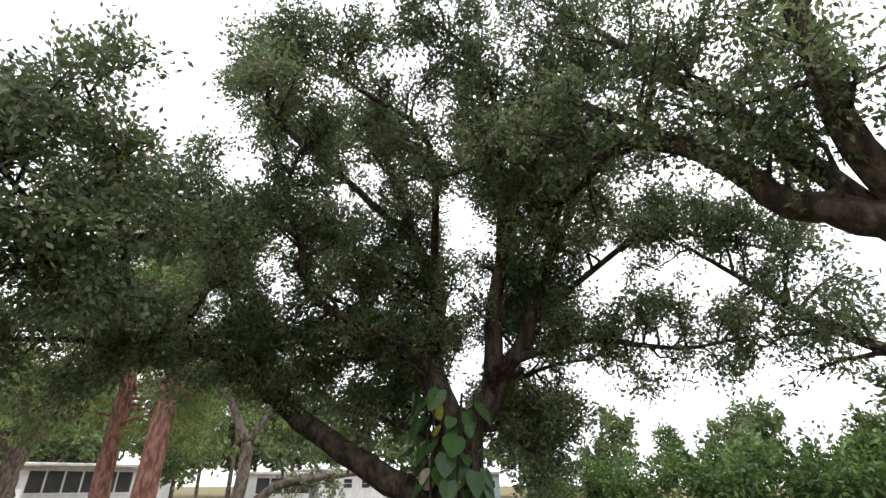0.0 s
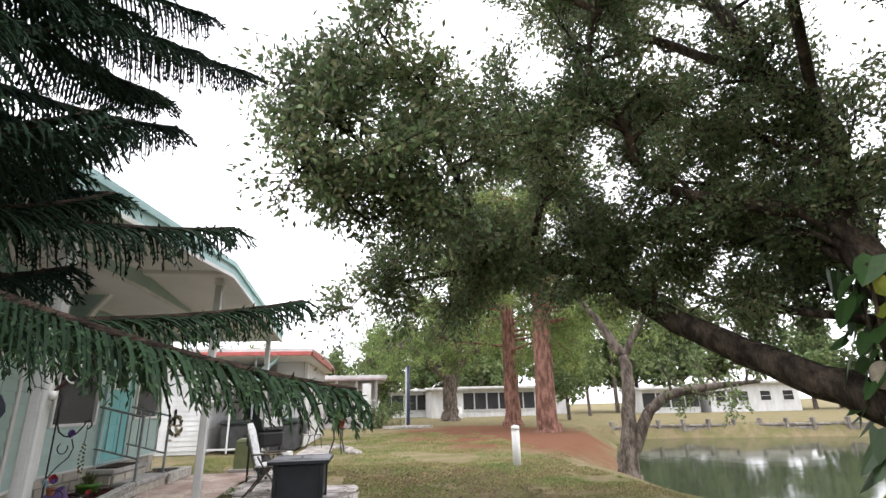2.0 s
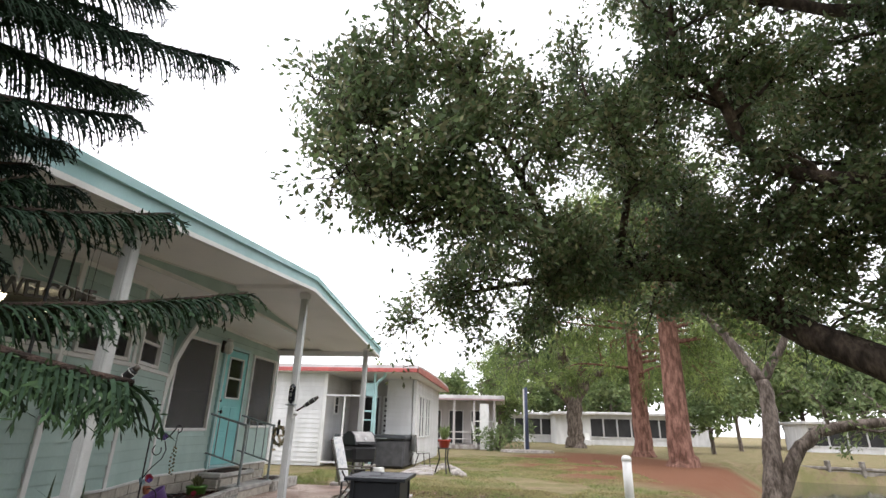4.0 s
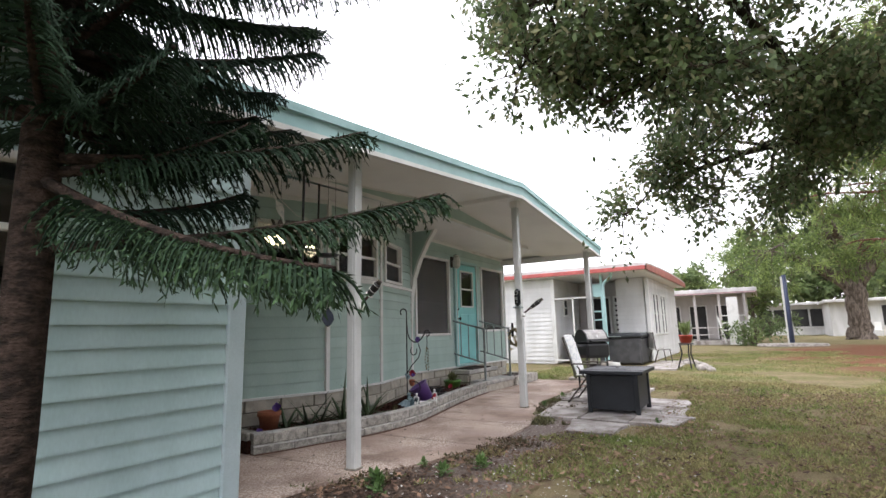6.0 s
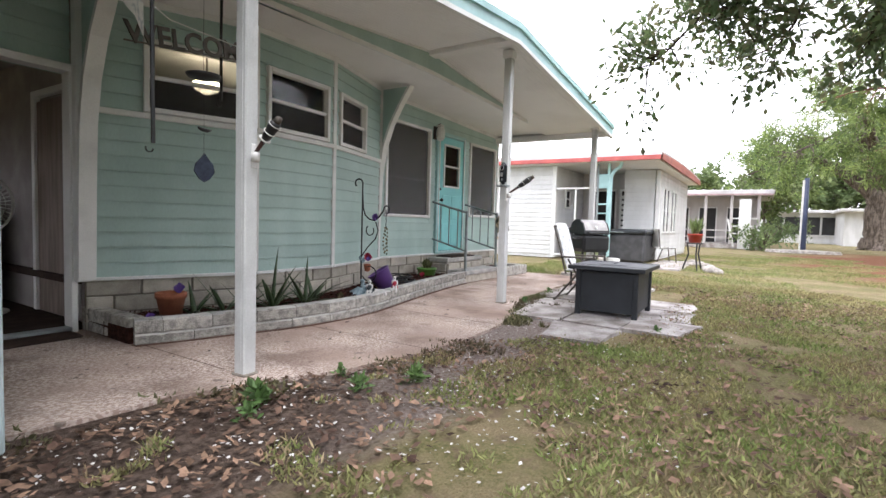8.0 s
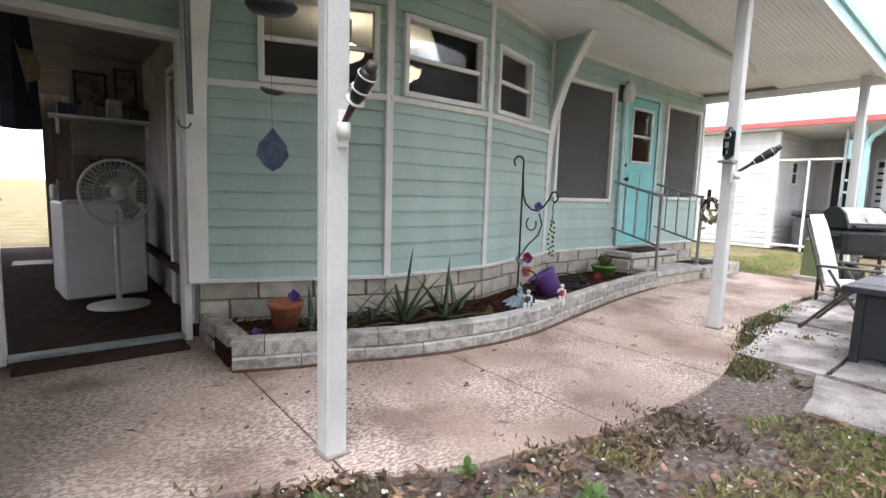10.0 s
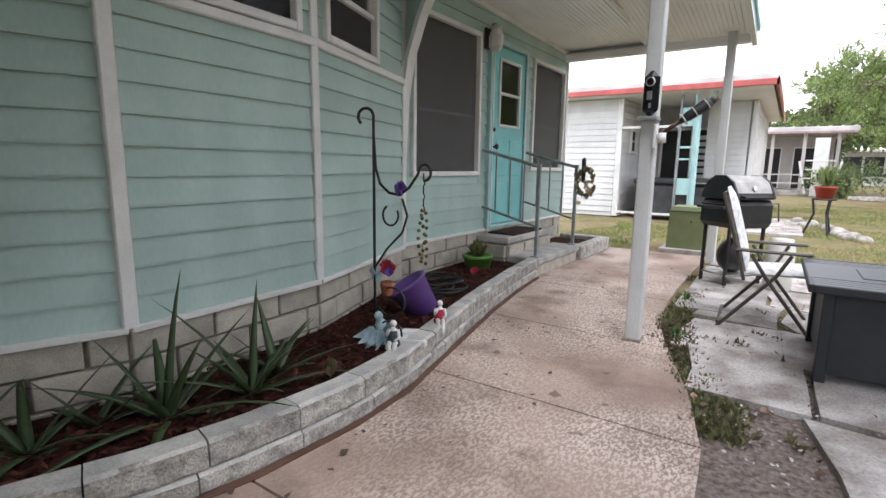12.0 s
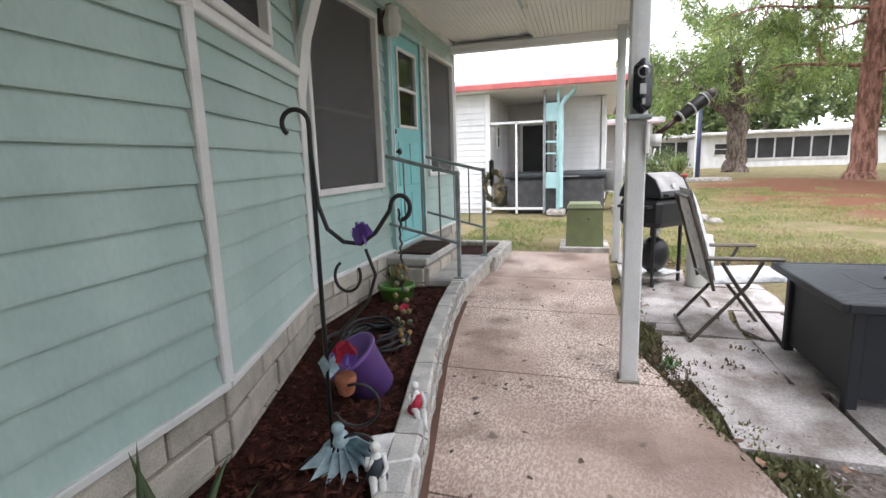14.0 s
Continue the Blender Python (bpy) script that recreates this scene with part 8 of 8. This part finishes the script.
blades("edge_weeds", "green weeds along the walk's broken edge", 150, (-11.0, -3.4, -1.2, 0.6), 0.05, WEED, 63, 7, lambda x, y: abs(y - edge_y(EDGE, x) - 0.12) < 0.14 + 0.35 * max(noise.noise((x * 2.2, 7, 1)), 0) and noise.noise((x * 1.7, y, 3)) > 0.05, wide=0.3)
pts = []
rl = np.random.RandomState(8)
while len(pts) < 12500:
    x, y = -12 + 12.5 * rl.rand(), -0.9 + 4.6 * rl.rand() ** 1.5
    if (x > -3.3 or y > edge_y(EDGE, x)) and noise.noise((x * 0.8, y * 1.2, 9)) > -0.25 - 0.3 * (y < 0.5) and not (-11.3 < x < -6.9 and y < 0.7 and rl.rand() < 0.93):
        pts.append((x, y, -0.005 + 0.02 * rl.rand()))
scatter_quads("leaf_litter", pts, 0.046, DEADLEAF, 0.45, 2.0, "fallen brown leaves on the lawn by the walk", "leaves")
pts = [(-3.7 - 7.5 * rl.rand(), -1.2 - 0.9 * rl.rand(), 0.004 + 0.006 * rl.rand()) for _ in range(130)]
scatter_quads("walk_leaves", pts, 0.036, mat("dark_wet_leaf", (0.085, 0.055, 0.04), (0.05, 0.03, 0.025), rough=0.7, island=0.4), 0.12, 1.8, "a few dark fallen leaves on the concrete walk", "leaves")


pts = []
while len(pts) < 2600:
    x, y = -9.5 + 9 * rl.rand(), -0.9 + 2.4 * rl.rand() ** 1.6
    if (x > -3.4 or y > edge_y(EDGE, x) + 0.04):
        pts.append((x, y, -0.012 + 0.015 * rl.rand()))
scatter_quads("shell_grit", pts, 0.018, mat("shell_white", (0.62, 0.60, 0.56), (0.45, 0.43, 0.40), rough=0.7), 0.4, 1.3, "small white shell bits on the bare soil", "grit")


for x, y, sz, n in ((-4.34, -0.59, 0.20, 46), (-5.16, -0.14, 0.16, 36), (-4.83, -0.31, 0.14, 26), (-4.95, -0.58, 0.10, 18), (-4.17, -0.45, 0.12, 24), (-9.6, -0.95, 0.12, 20), (-8.47, -0.83, 0.12, 24), (-7.7, 0.85, 0.10, 18)):
    w = thing("lawn_weed", (x, y, -0.03), "bright green broad-leaved weed at the walk's edge", "weed", group="weeds by the walk")
    s = Shape()
    leaf_tuft(s, (0, 0, 0.03), n, sz * 0.42, sz * 1.1, 0.10, 0.30)
    leaf_tuft(s, (0, 0, 0.05), n // 2, sz * 0.55, sz * 0.5, 0.3, 0.18)
    part("leaves", s, GREENWEED, w)


# ---- pieces last: siding boards, blocks, flagstones ----
for name, p, q, holes, z0 in walls:
    lap_siding(bpy.data.objects[name], p, q, BASE - 0.002, CEIL - 0.03, holes, TEAL, 0.1299, 0.024)
lap_siding(bpy.data.objects["wall_shed_front"], SA, (1.5, -0.92), -0.016, 2.42, SHOLE, SHEDPAINT, 0.1226, 0.026)
wside = bpy.data.objects["wall_shed_side"]
sbm = Shape()
prof = [(0.0, 0.0), (0.024, 0.0), (0.024, 0.012), (0.006, 0.1226), (0.0, 0.1226)]
sbm.add([(-xx, y, z) for y in (-1.04, 1.04) for xx, z in prof], [(0, 1, 2, 3, 4), (9, 8, 7, 6, 5)] + [(i, (i + 1) % 5, (i + 1) % 5 + 5, i + 5) for i in range(5)])
sbm = sbm.mesh("siding_board", TEAL)
for k in range(22):
    ob = new("siding_board", sbm)
    ob.parent = wside
    ob.matrix_basis = pose(SA[0], -2.11, -0.016 + 0.1226 * k)
lap_siding(bpy.data.objects["wall_doorway_head"], (-4.44, -3.16), (-3.31, -3.16), 2.18, 2.88, [], TEAL, 0.1299, 0.024)
lap_siding(bpy.data.objects["front_wall"], (-17.20, -9.0), (-17.20, -3.78), 0.1, 2.74, [], WHITEHOUSE, 0.14, 0.022, Matrix(((0, 1, 0, -17.20), (1, 0, 0, -9.0), (0, 0, 1, 0), (0, 0, 0, 1))))

lap_siding(bpy.data.objects["porch_side_wall"], (-17.30, -3.72), (-19.92, -3.72), 0.1, 2.74, [(0.78, 1.24, 1.50, 2.15)], WHITEHOUSE, 0.14, 0.022)
lap_siding(bpy.data.objects["corner_wall"], (-19.0, -2.11), (-19.0, -1.22), 0.1, 2.74, [], WHITEHOUSE, 0.14, 0.022, Matrix(((0, 1, 0, -19.0), (1, 0, 0, -2.11), (0, 0, 1, 0), (0, 0, 0, 1))))
lap_siding(bpy.data.objects["yard_wall"], (-19.1, -1.09), (-25.3, -1.09), 0.1, 2.74, [(0.45, 1.75, 0.80, 2.30), (2.0, 3.30, 0.80, 2.30)], WHITEHOUSE, 0.14, 0.022)

fnd = bpy.data.objects["foundation"]
cache = {}
for p, q in ((L, A), (A, B), (B, C), (D, E)):
    m, ln = facet(p, q), (Vector(q) - Vector(p)).length
    for row in range(3):
        u = -0.2 * (row % 2)
        while u < ln:
            a, b = max(u, 0.0), min(u + 0.40, ln)
            if b - a > 0.04:
                key = round(b - a, 2)
                if key not in cache:
                    cache[key] = Shape().box(0, 0, 0, key - 0.012, 0.06, 0.133, 0.006).mesh("block", BLOCK)
                ob = new("block", cache[key])
                ob.parent = fnd
                ob.matrix_basis = m @ pose((a + b) / 2, -0.018 + 0.004 * rng.randn(), 0.069 + 0.145 * row)
            u += 0.405

bedwall = thing("bed_wall", (0, 0, 0), "low curved two-course wall of weathered pale blocks", "garden wall", kind="structure")
line = [Vector(p) for p in BEDLINE]
segs = [(line[k + 1] - line[k]).length for k in range(len(line) - 1)]
tot = sum(segs)


def on_line(u):
    for k, sgl in enumerate(segs):
        if u <= sgl or k == len(segs) - 1:
            return line[k] + (line[k + 1] - line[k]) * (u / sgl), (line[k + 1] - line[k]).normalized()
        u -= sgl


def bed_block(u0, u1, h, front, back):
    """One wall block bent along the bed's line, with a rough split face and a smoother, paler top."""
    cols, s = 5, Shape()
    ring = []
    for k in range(cols):
        p, d = on_line(min(max(u0 + (u1 - u0) * k / (cols - 1), 0.001), tot - 0.001))
        nr = Vector((d.y, -d.x)) if d.x > 0 else Vector((-d.y, d.x))
        end = 0.008 if k in (0, cols - 1) else 0.0
        rough = [0.005 * noise.noise((u0 * 9 + k * 1.7, j * 2.3, h * 40)) for j in range(3)]
        for off, z in ((front + 0.006, -h / 2), (front - end + rough[0], -h / 2 + 0.012), (front - end + rough[1], 0), (front - end + rough[2], h / 2 - 0.012), (front + 0.012, h / 2), (back - 0.008, h / 2), (back, h / 2 - 0.008), (back, -h / 2)):
            q = p + nr * off
            ring.append((q.x, q.y, z))
    m = 8
    s.add(ring, [(k * m + j, k * m + (j + 1) % m, (k + 1) * m + (j + 1) % m, (k + 1) * m + j) for k in range(cols - 1) for j in range(m)] + [tuple(range(m))[::-1], tuple((cols - 1) * m + j for j in range(m))])
    me = s.mesh("bed_block", BEDBLOCK)
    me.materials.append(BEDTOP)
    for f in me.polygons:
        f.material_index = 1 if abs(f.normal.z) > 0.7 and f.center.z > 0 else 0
    return me


for row, (z, h, step, off_, front) in enumerate(((0.042, 0.082, 0.41, 0.0, 0.0), (0.140, 0.108, 0.36, 0.17, 0.004))):
    u = -off_
    while u < tot:
        a, b = max(u, 0.0), min(u + step, tot)
        if b - a > 0.05:
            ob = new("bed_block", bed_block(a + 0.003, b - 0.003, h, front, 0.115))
            ob.parent = bedwall
            ob.matrix_basis = pose(0, 0, z + 0.002 * rng.randn())
        u += step
end_block = Shape().box(0, 0, 0, 0.385, 0.13, 0.082, 0.008).mesh("bed_block", BEDBLOCK), Shape().box(0, 0, 0, 0.385, 0.13, 0.108, 0.008).mesh("bed_block", BEDBLOCK)
for row, z in ((0, 0.042), (1, 0.140)):
    for k in range(2):
        ob = new("bed_block", end_block[row])
        ob.parent = bedwall
        ob.matrix_basis = pose(-4.575, -2.572 - 0.39 * k, z, 0, 0, 90)
part("earth_edge", Shape().prism([(x, y + 0.035 + 0.02 * noise.noise((x * 4, 0, 0))) for x, y in BEDLINE] + [(x, y - 0.05) for x, y in BEDLINE[::-1]], -0.02, 0.006), mat("brown_soil_line", (0.13, 0.07, 0.05), rough=0.95), bedwall, "thin brown soil line along the wall foot")

flag = thing("flagstones", (0, 0, 0), "cracked grey flagstones laid in the lawn under the fire table", "paving", kind="structure")
rf_ = np.random.RandomState(17)
for i in range(6):
    for j in range(3):
        x, y = -7.25 - 0.74 * i, -0.38 + 0.62 * j - 0.07 * i + 0.05 * (i % 2)
        if y < edge_y(EDGE, x) + 0.28 or (i == 0 and j == 2) or (i > 3 and j == 2):
            continue
        jit = lambda: 0.035 * rf_.randn()
        poly = [(x - 0.365 + jit(), y - 0.305 + jit()), (x + 0.1 + jit(), y - 0.30 + jit()), (x + 0.355 + jit(), y - 0.295 + jit()), (x + 0.355 + jit(), y + 0.305 + jit()), (x - 0.05 + jit(), y + 0.30 + jit()), (x - 0.355 + jit(), y + 0.295 + jit())]
        part("flagstone", Shape().prism(poly, -0.06, 0.002 + 0.012 * rf_.rand()), PAVER, flag)
for i in range(4):
    x = -9.7 - 0.75 * i
    part("flagstone", Shape().prism([(x - 0.36, -1.02), (x + 0.36, -1.0), (x + 0.35, -0.62 + 0.03 * rf_.randn()), (x - 0.35, -0.60)], -0.06, 0.004 + 0.01 * rf_.rand()), PAVER, flag)
